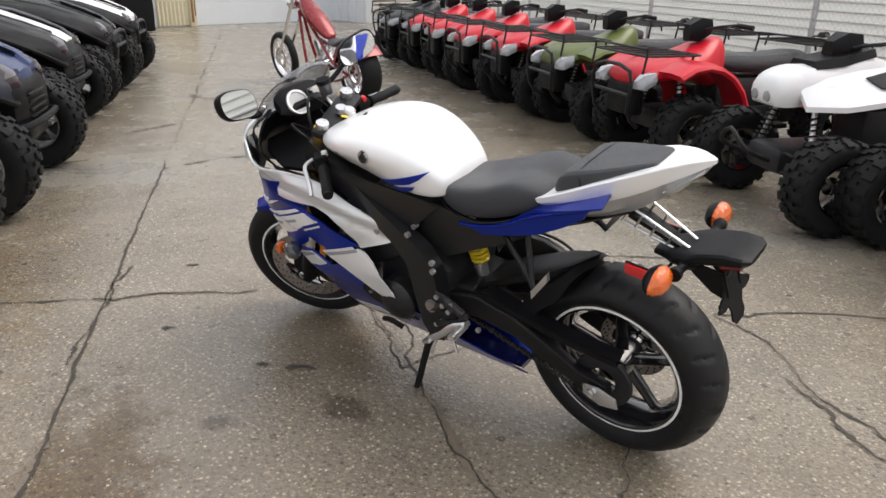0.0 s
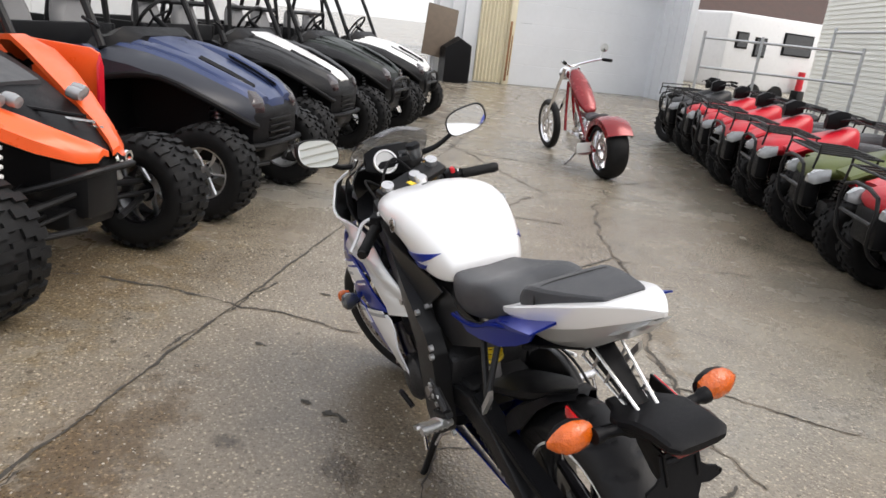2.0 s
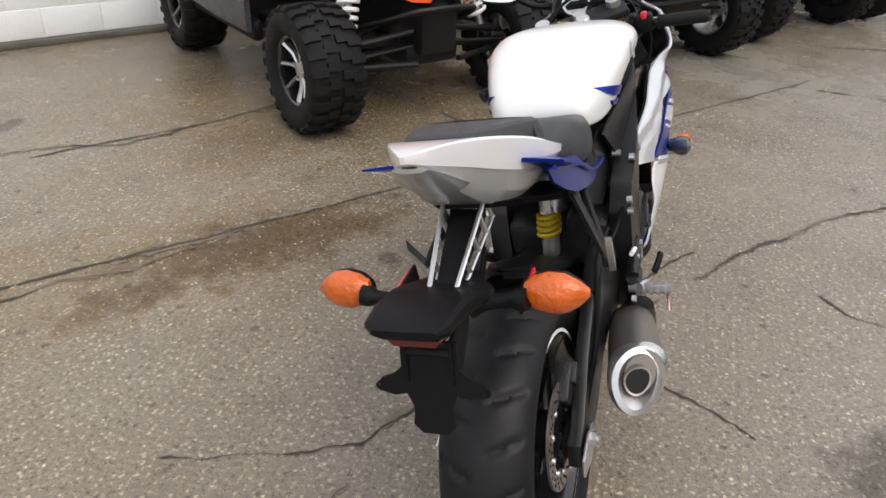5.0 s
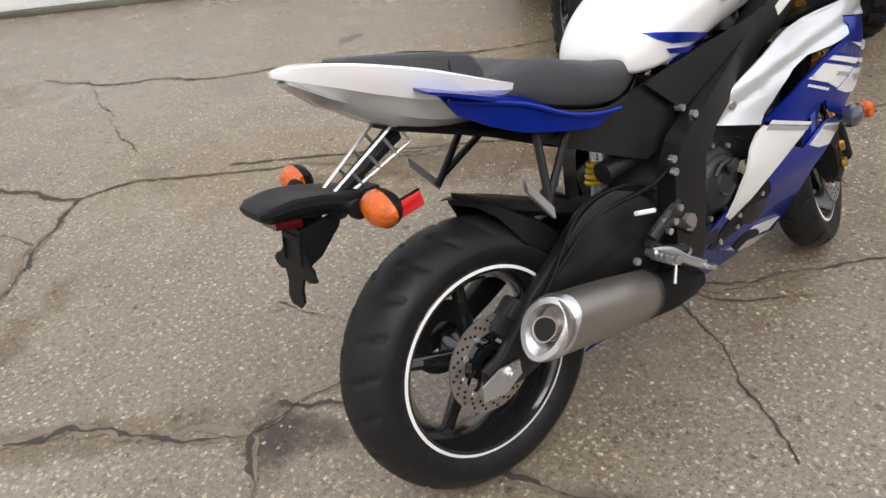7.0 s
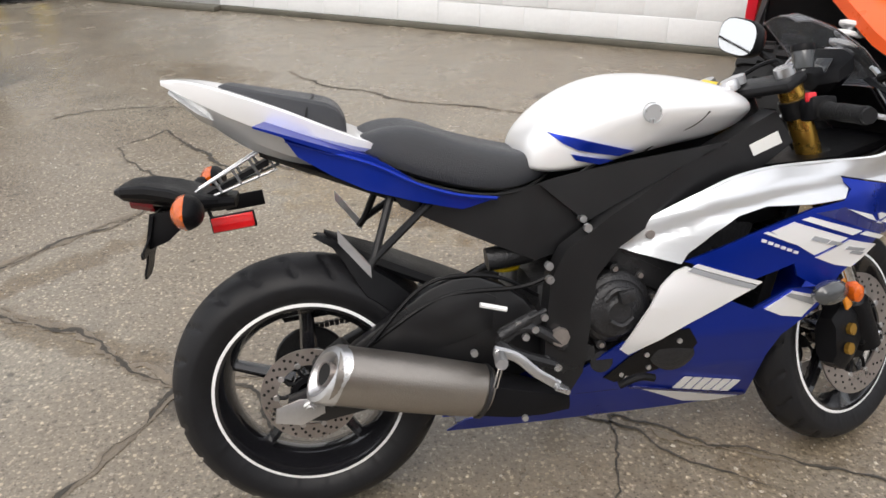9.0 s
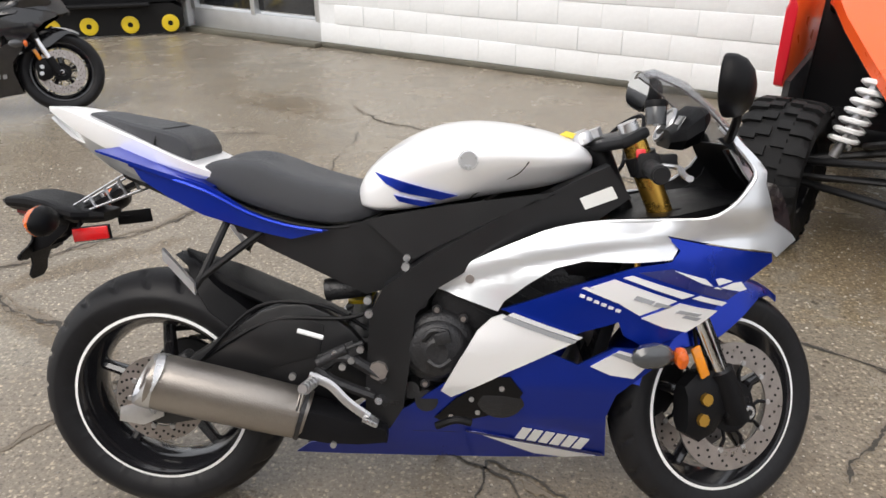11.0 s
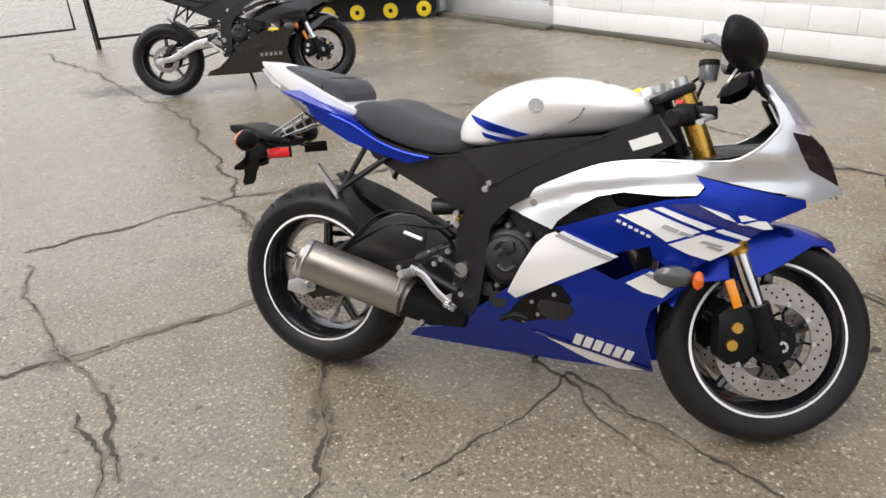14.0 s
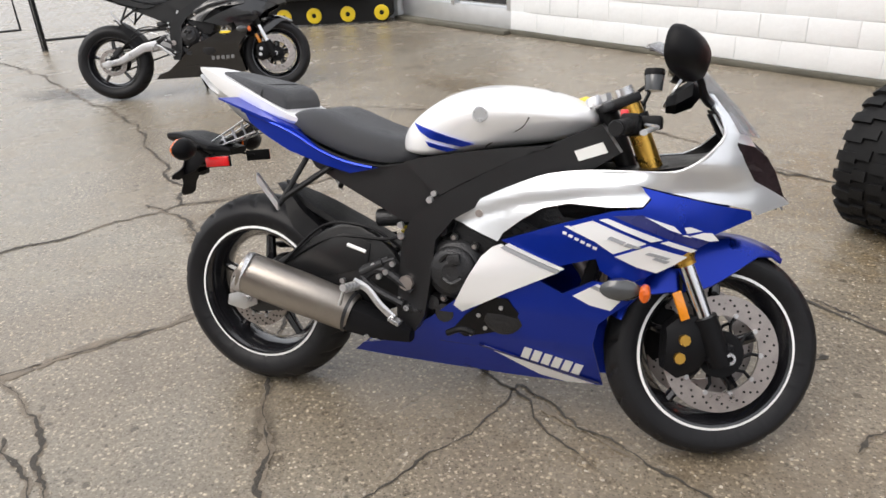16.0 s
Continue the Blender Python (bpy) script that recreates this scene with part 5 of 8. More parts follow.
def fairings(root, p, full):
    for s in (-1, 1):
        top = [(0.637, 0.610), (0.750, 0.675), (0.829, 0.714), (0.905, 0.743), (1.000, 0.758), (1.124, 0.765), (1.200, 0.773), (1.245, 0.797), (1.280, 0.832), (1.295, 0.864), (1.278, 0.905), (1.240, 0.948),
               (1.262, 0.945), (1.300, 0.900), (1.325, 0.862), (1.322, 0.838), (1.345, 0.796), (1.371, 0.752), (1.406, 0.732), (1.444, 0.708), (1.460, 0.692), (1.415, 0.680), (1.385, 0.672), (1.370, 0.686),
               (1.310, 0.700), (1.257, 0.709), (1.190, 0.722), (1.124, 0.736), (1.150, 0.711), (1.134, 0.689), (1.058, 0.682), (0.963, 0.683), (0.900, 0.667), (0.848, 0.632), (0.800, 0.592), (0.787, 0.569)]
        tp = part("upper_cowl", skin(top, cowl_width, s, 0.006, 0.008, 0.018), p["cowl"], root, p["cowl_label"])
        part("cowl_liner", skin(top, cowl_width, s, -0.006, 0.003), PLASTIC, tp, "black inner lining")
        part("cowl_screw", bolt((0.728, s * (cowl_width(0.728, 0.631) + 0.006), 0.631), 0.010, s), STEEL, tp)
        edge = [(x, s * (cowl_width(x, z) + 0.002), z) for x, z in top[:12]]
        part("cowl_edge", tube(edge, 0.0045, 6, None, 3), p["cowl"], tp)
        b1 = [(0.795, 0.573), (0.929, 0.626), (1.066, 0.673), (1.134, 0.684), (1.152, 0.706), (1.124, 0.733), (1.190, 0.719), (1.257, 0.706), (1.371, 0.682), (1.375, 0.664), (1.289, 0.626), (1.245, 0.588), (1.155, 0.518), (1.100, 0.495), (1.047, 0.525), (1.036, 0.554), (0.957, 0.528), (0.949, 0.526)]
        mid = part("side_fairing", skin(b1, fairing_width, s, 0.002, 0.006), p["main"], root, p["main_label"])
        b2 = [(0.958, 0.453), (1.032, 0.496), (1.100, 0.493), (1.155, 0.516), (1.117, 0.445), (1.079, 0.411), (1.048, 0.376), (1.035, 0.308), (1.046, 0.235), (1.058, 0.158), (0.95, 0.150), (0.80, 0.143), (0.61, 0.140), (0.43, 0.140), (0.305, 0.143), (0.345, 0.182), (0.430, 0.205), (0.498, 0.253), (0.596, 0.328), (0.673, 0.395), (0.779, 0.429), (0.895, 0.482)]
        low = part("lower_fairing", skin(b2, fairing_width, s, 0.0, 0.006), p["main"], root, p["main_label"])
        if full:
            part("white_panel", skin([(0.773, 0.553), (0.797, 0.564), (0.943, 0.507), (0.816, 0.437), (0.690, 0.361), (0.668, 0.379), (0.708, 0.460), (0.745, 0.525)], fairing_width, s, 0.008, 0.006), PEARL, mid, "pearl white side panel")
            part("grey_band", skin([(0.797, 0.555), (0.943, 0.506), (0.952, 0.514), (0.809, 0.562)], fairing_width, s, 0.0105, 0.004), DECAL_GREY, mid)
            part("fairing_decal", skin([(0.809, 0.5635), (0.953, 0.5155), (0.963, 0.521), (0.819, 0.570)], fairing_width, s, 0.0105, 0.004), PEARL, mid)
            for out, lift, mt in (([(1.070, 0.662), (1.137, 0.670), (1.198, 0.637), (1.286, 0.611), (1.263, 0.597), (1.195, 0.618)], 0.004, NAVY),
                                  ([(0.973, 0.629), (1.022, 0.647), (1.150, 0.603), (1.076, 0.571), (1.050, 0.586), (1.022, 0.604)], 0.006, PEARL),
                                  ([(1.080, 0.565), (1.157, 0.598), (1.242, 0.575), (1.216, 0.555), (1.177, 0.532), (1.131, 0.543)], 0.006, PEARL),
                                  ([(1.038, 0.651), (1.057, 0.656), (1.185, 0.615), (1.160, 0.608)], 0.007, PEARL), ([(1.181, 0.608), (1.198, 0.613), (1.262, 0.592), (1.250, 0.586)], 0.007, PEARL),
                                  ([(1.141, 0.667), (1.207, 0.648), (1.225, 0.631), (1.198, 0.640)], 0.007, PEARL), ([(1.229, 0.646), (1.243, 0.647), (1.269, 0.638), (1.237, 0.632)], 0.007, PEARL),
                                  ([(1.244, 0.626), (1.271, 0.634), (1.291, 0.634), (1.307, 0.616), (1.288, 0.614)], 0.007, PEARL), ([(1.227, 0.627), (1.236, 0.629), (1.248, 0.622)], 0.007, PEARL),
                                  ([(0.956, 0.627), (0.966, 0.630), (1.037, 0.602), (1.029, 0.598)], 0.006, PEARL),
                                  ([(1.060, 0.607), (1.068, 0.615), (1.104, 0.604), (1.096, 0.597)], 0.008, DECAL_GREY), ([(1.100, 0.594), (1.108, 0.602), (1.140, 0.593), (1.128, 0.589)], 0.008, DECAL_GREY),
                                  ([(1.148, 0.577), (1.158, 0.583), (1.206, 0.572), (1.196, 0.567)], 0.008, DECAL_GREY), ([(1.164, 0.566), (1.172, 0.571), (1.206, 0.563), (1.196, 0.557)], 0.008, DECAL_GREY)):
                part("fairing_decal", skin(out, fairing_width, s, lift, 0.0035), mt, mid)
            for k in range(6):
                x, z = 0.954 + 0.0148 * k, 0.6155 - 0.0060 * k
                part("fairing_decal", skin([(x, z), (x + 0.010, z - 0.003), (x + 0.008, z - 0.009), (x - 0.002, z - 0.006)], fairing_width, s, 0.006, 0.0035), PEARL, mid)
            part("fairing_decal", skin([(0.985, 0.451), (1.043, 0.490), (1.115, 0.470), (1.078, 0.423), (1.027, 0.431)], fairing_width, s, 0.004, 0.0035), PEARL, low, "white flash on the lower fairing")
            part("fairing_decal", skin([(1.027, 0.480), (1.037, 0.486), (1.107, 0.465), (1.096, 0.452)], fairing_width, s, 0.006, 0.003), DECAL_GREY, low)
            part("fairing_decal", skin([(0.735, 0.246), (0.825, 0.222), (0.937, 0.186), (1.035, 0.160), (0.960, 0.152), (0.887, 0.165), (0.833, 0.194), (0.803, 0.211)], fairing_width, s, 0.004, 0.0035), PEARL, low, "white swoosh along the belly")
            part("fairing_decal", skin([(0.721, 0.249), (0.900, 0.208), (1.049, 0.170), (1.050, 0.163), (0.900, 0.200), (0.726, 0.243)], fairing_width, s, 0.006, 0.003), NAVY, low)
            for k in range(6):
                x, z = 0.838 + 0.0272 * k, 0.227 - 0.0068 * k
                part("brand_bar", skin([(x, z), (x + 0.015, z + 0.040), (x + 0.036, z + 0.035), (x + 0.021, z - 0.005)], fairing_width, s, 0.006, 0.0035), STRIPE, low)
            vent = part("vent_panel", skin([(0.651, 0.292), (0.697, 0.350), (0.774, 0.417), (0.819, 0.419), (0.846, 0.378), (0.828, 0.325), (0.683, 0.270)], fairing_width, s, 0.003, 0.004), PLASTIC, low, "black vent behind the lower fairing")
            bm = bmesh.new()
            for x, z in ((0.689, 0.300), (0.735, 0.355), (0.749, 0.315), (0.800, 0.390), (0.705, 0.285)):
                bolt((x, s * (fairing_width(x, z) + 0.002), z), 0.006, s, bm)
            part("vent_screw", bm, ALLOY, vent)["kind"] = "stuff"
            part("vent_hose", tube([(0.66, s * 0.205, 0.305), (0.70, s * 0.215, 0.325), (0.735, s * 0.213, 0.318)], 0.009, 8, None, 4), PLASTIC, vent)
        else:
            for k in range(5):
                part("brand_bar", skin([(0.80 + 0.04 * k, 0.27), (0.806 + 0.04 * k, 0.30), (0.832 + 0.04 * k, 0.30), (0.826 + 0.04 * k, 0.27)], fairing_width, s, 0.004, 0.003), DECAL_GREY, low)
        # front turn signal
        sg = part("front_signal", loft([[Vector((1.135 - 0.01 * k, s * (0.222 + 0.05 * t), 0.508 + 0.002 * k)) + Vector((r * 1.5 * math.cos(a) - 0.012, 0, r * 0.95 * math.sin(a) - 0.018)) for a in (2 * math.pi * j / 16 for j in range(16))] for k, (t, r) in enumerate(((-0.3, 0.014), (0.2, 0.024), (0.6, 0.030), (0.95, 0.025), (1.15, 0.009)))]), SIGNAL_GREY, root, "dark front turn signal")
        part("signal_lens", loft([[Vector((1.158, s * (0.224 + 0.05 * t), 0.492)) + Vector((r * 0.85 * math.cos(a), 0, r * 1.35 * math.sin(a))) for a in (2 * math.pi * j / 16 for j in range(16))] for t, r in ((0.2, 0.012), (0.6, 0.017), (0.9, 0.014), (1.0, 0.005))]), AMBER, sg, "orange lens")
        # headlight
        part("headlight", skin([(1.323, 0.842), (1.362, 0.831), (1.395, 0.805), (1.420, 0.765), (1.446, 0.705), (1.408, 0.730), (1.373, 0.750), (1.345, 0.796)], lambda x, z: fairing_width(x, z) * 0.99, s, 0.004, 0.006, 0.02), SMOKE, root, "dark slanted headlight")
        # inner cockpit liner
        part("cockpit_liner", skin([(0.93, 0.70), (0.93, 0.732), (1.007, 0.742), (1.097, 0.749), (1.172, 0.758), (1.231, 0.769), (1.266, 0.786), (1.294, 0.815), (1.306, 0.855), (1.285, 0.885), (1.245, 0.922), (1.262, 0.925), (1.305, 0.885), (1.335, 0.82), (1.30, 0.735), (1.2, 0.70), (1.05, 0.68)], lambda x, z: fairing_width(x, z) - 0.03 - 0.1 * max(0, 0.9 - z), s, 0, 0.006), PLASTIC, root, "black inner fairing")
    # nose between the lamps
    nose_x = table((0.66, 1.455), (0.72, 1.434), (0.78, 1.40), (0.85, 1.352), (0.92, 1.295))
    nose_w = table((0.672, 0.008), (0.70, 0.055), (0.765, 0.10), (0.85, 0.13), (0.90, 0.115))

    def nose(back):
        bm = bmesh.new()
        rows = [0.672 + 0.0228 * i for i in range(11)]
        vs = [[bm.verts.new((nose_x(z) - 3.2 * (nose_w(z) * k / 6) ** 2 - back, nose_w(z) * k / 6, z)) for k in range(-6, 7)] for z in rows]
        for a, b in zip(vs, vs[1:]):
            for j in range(12):
                bm.faces.new((a[j], a[j + 1], b[j + 1], b[j]))
        return thicken(bm, Vector((-0.005, 0, 0)))
    part("nose_cowl", nose(0.0), p["cowl"], root, p["cowl_label"])
    part("nose_liner", nose(0.014), PLASTIC, root, "black inner nose lining")
    # screen
    rings = []
    for (cx, cz), (ex, ey, ez) in (((1.380, 0.845), (1.290, 0.134, 0.872)), ((1.328, 0.908), (1.252, 0.142, 0.935)), ((1.264, 0.975), (1.205, 0.138, 0.985)), ((1.192, 1.040), (1.155, 0.118, 1.025)), ((1.125, 1.066), (1.112, 0.085, 1.048)), ((1.098, 1.060), (1.098, 0.06, 1.046))):
        rings.append([(cx + (ex - cx) * v * v, ey * v, cz + (ez - cz) * v * v) for v in (k / 8 - 1 for k in range(17))])
    bm = bmesh.new()
    vs = [[bm.verts.new(q) for q in r] for r in rings]
    for a, b in zip(vs, vs[1:]):
        for j in range(16):
            bm.faces.new((a[j], a[j + 1], b[j + 1], b[j]))
    thicken(bm, Vector((-0.002, 0, -0.002)))
    ws = part("windscreen", bm, SCREEN, root, "lightly tinted bubble windscreen")
    ws.visible_shadow = False
    part("screen_edge", tube([rings[i][0] for i in range(6)] + [rings[5][k] for k in range(1, 16)] + [rings[i][16] for i in (5, 4, 3, 2, 1, 0)], 0.0020, 6), SMOKE, ws)
    # belly floor, hidden ends
    part("belly_pan", hull([(0.33, 0.142, 0.160, 0.030), (0.6, 0.138, 0.17, 0.032), (0.9, 0.142, 0.17, 0.034), (1.02, 0.155, 0.18, 0.034)], [(0.6, 0.0), (1.0, 0.6), (1.0, 1.0), (0, 1.0)]), p["belly"], root, p["belly_label"])
    part("cockpit_floor", hull([(0.98, 0.735, 0.745, 0.10), (1.15, 0.755, 0.768, 0.165), (1.28, 0.775, 0.79, 0.125), (1.36, 0.775, 0.79, 0.06)], [(1, 0), (1, 1), (0, 1)]), PLASTIC, root, "black inner nose floor")
    part("intake_duct", box((0.16, 0.30, 0.055), (1.0, 0, 0.655), (0, -8, 0), 0.015), PLASTIC, root)


def front_end(root, p, steer, full):
    """Wheel, forks, brakes, fender and bars, turned about the steering axis."""
    p0, d = Vector((1.175, 0, 0.6)), Vector((-0.40, 0, 0.916)).normalized()
    turn = Matrix.Translation(p0) @ Matrix.Rotation(radians(steer), 4, d) @ Matrix.Translation(-p0)
    hub = Vector((1.324, 0.008, 0.286))
    bike_wheel("front_wheel", root, hub, 0.281, 0.2050, 0.116, 5, not full, (-0.068, 0.068), 0.152, p["rim"], p["stripe"], STEEL, turn)
    side = Vector((0.03, 0, 0.012))
    for s in (-1, 1):
        a = hub + Vector((-0.02, s * 0.102, 0.0))
        up = d
        fk = part("fork_leg", rod(a + up * 0.25, a + up * 0.69, 0.0265, 18), p["fork"], root, p["fork_label"], turn)
        part("fork_collar", lathe([(0.0275, -0.03), (0.031, -0.02), (0.032, 0.03), (0.029, 0.05), (0.0275, 0.05)], 18, m=Matrix.Translation(a + up * 0.29) @ up.to_track_quat("Y", "Z").to_matrix().to_4x4()), p["fork"], fk)
        part("fork_slider", rod(a + up * 0.09, a + up * 0.26, 0.0215, 18), CHROME, fk, "chromed fork tube")
        part("fork_cap", rod(a + up * 0.69, a + up * 0.712, 0.021, 12), ALLOY, fk)
        bm = rod(a - up * 0.02, a + up * 0.11, 0.031, 14)
        rod(hub + Vector((0, s * 0.075, 0)), hub + Vector((0, s * 0.122, 0)), 0.024, 16, bm)
        box((0.07, 0.034, 0.05), a + Vector((0.0, 0, 0.01)), (0, 0, 0), 0.01, bm)
        part("axle_clamp", bm, PLASTIC, fk, "black axle clamp")
        part("axle_end", lathe([(0.0075, 0.0), (0.0075, 0.007), (0.014, 0.007), (0.016, 0.004), (0.016, -0.004)], 18, m=Matrix.Translation(hub + Vector((0, s * 0.122, 0))) @ pose(0, 0, 0, 0, 0, 0 if s > 0 else 180)), ALLOY, fk, "hollow steel axle end")
        bm = hull([(-0.158, -0.05, 0.055, 0.026), (-0.125, -0.072, 0.085, 0.034), (-0.08, -0.055, 0.085, 0.03), (-0.045, -0.02, 0.06, 0.022)], [(0.6, 0), (1, 0.2), (1, 0.8), (0.6, 1), (0, 1)])
        bmesh.ops.transform(bm, matrix=Matrix.Translation(hub + Vector((0.0, s * 0.088, 0.015))), verts=bm.verts)
        ca = part("front_caliper", bm, PLASTIC, fk, "black radial brake caliper")
        bm = bmesh.new()
        for x, z in ((-0.118, 0.043), (-0.128, -0.002)):
            bolt((hub.x + x, hub.y + s * 0.122, hub.z + z), 0.0145, s, bm, 0.01)
        part("caliper_bolt", bm, GOLD if p["gold"] else ALLOY, ca)["kind"] = "stuff"
        part("fork_reflector", box((0.024, 0.008, 0.075), hub + Vector((-0.132, s * 0.122, 0.128)), (0, -22, 0), 0.003), YELLOW_AMBER, fk, "orange side reflector")
        part("brake_line", tube([hub + Vector((-0.12, s * 0.10, 0.08)), hub + Vector((-0.13, s * 0.10, 0.2)), hub + Vector((-0.15, s * 0.09, 0.32)), hub + Vector((-0.22, s * 0.05, 0.5))], 0.0045, 6, None, 5), PLASTIC, fk)
    # fender
    rings = []
    n = 15
    for i in range(n):
        ang = radians(58 + i * (163 - 58) / (n - 1))
        t = i / (n - 1)
        r = 0.302
        low = 0.02 + 0.10 * math.sin(min(1, max(0, (t - 0.12) / 0.75)) * math.pi) ** 0.8
        w = 0.03 + 0.042 * min(1, t * 4)
        sec = [(-w - 0.012, -low), (-w - 0.004, -low * 0.4), (-w * 0.75, -0.006), (0, 0.008), (w * 0.75, -0.006), (w + 0.004, -low * 0.4), (w + 0.012, -low)]
        sec = sec + [(y * 0.95, dz - 0.004) for y, dz in reversed(sec)]
        rings.append([(hub.x + (r + dz) * math.cos(ang), y, hub.z + (r + dz) * math.sin(ang)) for y, dz in sec])
    part("front_fender", loft(rings), p["main"], root, p["fender_label"], turn)
    # clamps, bars, grips, levers
    top = hub + d * 0.675 + Vector((-0.02, 0, 0))
    bm = box((0.075, 0.27, 0.026), top + Vector((-0.012, 0, 0)), (0, -23, 0), 0.01)
    box((0.07, 0.27, 0.035), top - d * 0.19, (0, -23, 0), 0.01, bm)
    rod(top - d * 0.19 + Vector((-0.028, 0, 0)), top + Vector((-0.028, 0, 0)), 0.026, 14, bm)
    tc = part("triple_clamp", bm, FRAME, root, "black triple clamp", turn)
    part("stem_nut", rod(top + Vector((-0.03, 0, 0.012)), top + Vector((-0.036, 0, 0.03)), 0.019, 8), ALLOY, tc)
    part("ignition_switch", lathe([(0, 0.024), (0.016, 0.024), (0.021, 0.018), (0.021, 0)], 20, m=Matrix.Translation(top + Vector((-0.055, 0, 0.0))) @ pose(0, 0, 0, 66, 0, 90)), ALLOY, tc)
    if full:
        tag = plate([(0, 0), (0.022, 0.0), (0.024, 0.034), (0.003, 0.037)], 0.0015, "xy")
        bmesh.ops.transform(tag, matrix=Matrix.Translation(top + Vector((-0.07, 0.03, 0.012))) @ pose(0, 0, 0, 18, -25, 20), verts=tag.verts)
        part("key_tag", tag, YELLOW, tc, "yellow paper key tag")
    for s in (-1, 1):
        root_at = top - d * 0.055 + Vector((0.0, s * 0.105, 0))
        end = root_at + Vector((-0.105, s * 0.205, -0.035))
        bm = rod(root_at, end, 0.011, 12)
        rod(root_at - d * 0.02, root_at + d * 0.02, 0.034, 16, bm)
        hb = part("handlebar", bm, FRAME, root, "black clip-on handlebar", turn)
        k = (end - root_at).normalized()
        bm = bmesh.new()
        g0 = root_at + k * 0.115
        tube([g0 + k * 0.128 * t for t in (0, 0.02, 0.04, 0.2, 0.4, 0.6, 0.8, 0.97, 1)], lambda t: 0.0225 if t < 0.03 else (0.0175 + 0.001 * math.sin(t * 30)), 14, bm)
        part("grip", bm, RUBBER, hb, "black rubber grip")
        part("bar_end", rod(end, end + k * 0.018, 0.0155, 12), FRAME, hb)
        bm = box((0.045, 0.05, 0.05), root_at + k * 0.075, (0, 0, s * 25), 0.008)
        sw = part("switch_box", bm, PLASTIC, hb)
        part("switch_button", box((0.018, 0.016, 0.020), root_at + k * 0.075 + Vector((-0.016, 0, 0.024)), (0, 0, s * 25), 0.003), SWITCH_RED if s < 0 else PAPER, sw, "red kill switch" if s < 0 else "")
        lv = root_at + k * 0.07 + Vector((0.055, 0, 0.0))
        bm = tube([lv + Vector((-0.02, 0, 0)), lv + k * 0.04 + Vector((0.012, 0, 0)), lv + k * 0.11 + Vector((0.006, 0, -0.004)), lv + k * 0.165 + Vector((0.004, 0, -0.006)), lv + k * 0.178 + Vector((0.006, 0, -0.006))], lambda t: 0.0075 if t < 0.93 else 0.009, 8, None, 5, flat=0.7)
        part("hand_lever", bm, ALLOY, hb, "bare aluminium lever")
        if s < 0:
            bm = box((0.05, 0.045, 0.03), root_at + k * 0.045 + Vector((0.045, 0, 0.006)), (0, 0, -25), 0.006)
            mc = part("brake_master_cylinder", bm, PLASTIC, hb)
            part("fluid_reservoir", lathe([(0, 0.04), (0.022, 0.04), (0.024, 0.034), (0.021, 0.0), (0, 0)], 20, m=Matrix.Translation(top + Vector((0.06, -0.10, 0.03))) @ pose(0, 0, 0, 90)), SIGNAL_GREY, mc, "translucent grey brake fluid pot")
            part("reservoir_cap", lathe([(0, 0.052), (0.023, 0.052), (0.025, 0.046), (0.025, 0.038)], 20, m=Matrix.Translation(top + Vector((0.06, -0.10, 0.03))) @ pose(0, 0, 0, 90)), PLASTIC, mc)
    bm = tube([top + Vector((0.05, -0.06, 0.0)), top + Vector((0.08, -0.02, 0.06)), top + Vector((0.05, 0.07, 0.02)), top + Vector((0.03, 0.10, -0.10))], 0.005, 6, None, 6)
    tube([top + Vector((0.04, 0.12, -0.02)), top + Vector((0.10, 0.10, 0.03)), top + Vector((0.06, 0.03, -0.05)), top + Vector((-0.04, 0.02, -0.12))], 0.005, 6, bm, 6)
    part("control_cable", bm, PLASTIC, root, "", turn)


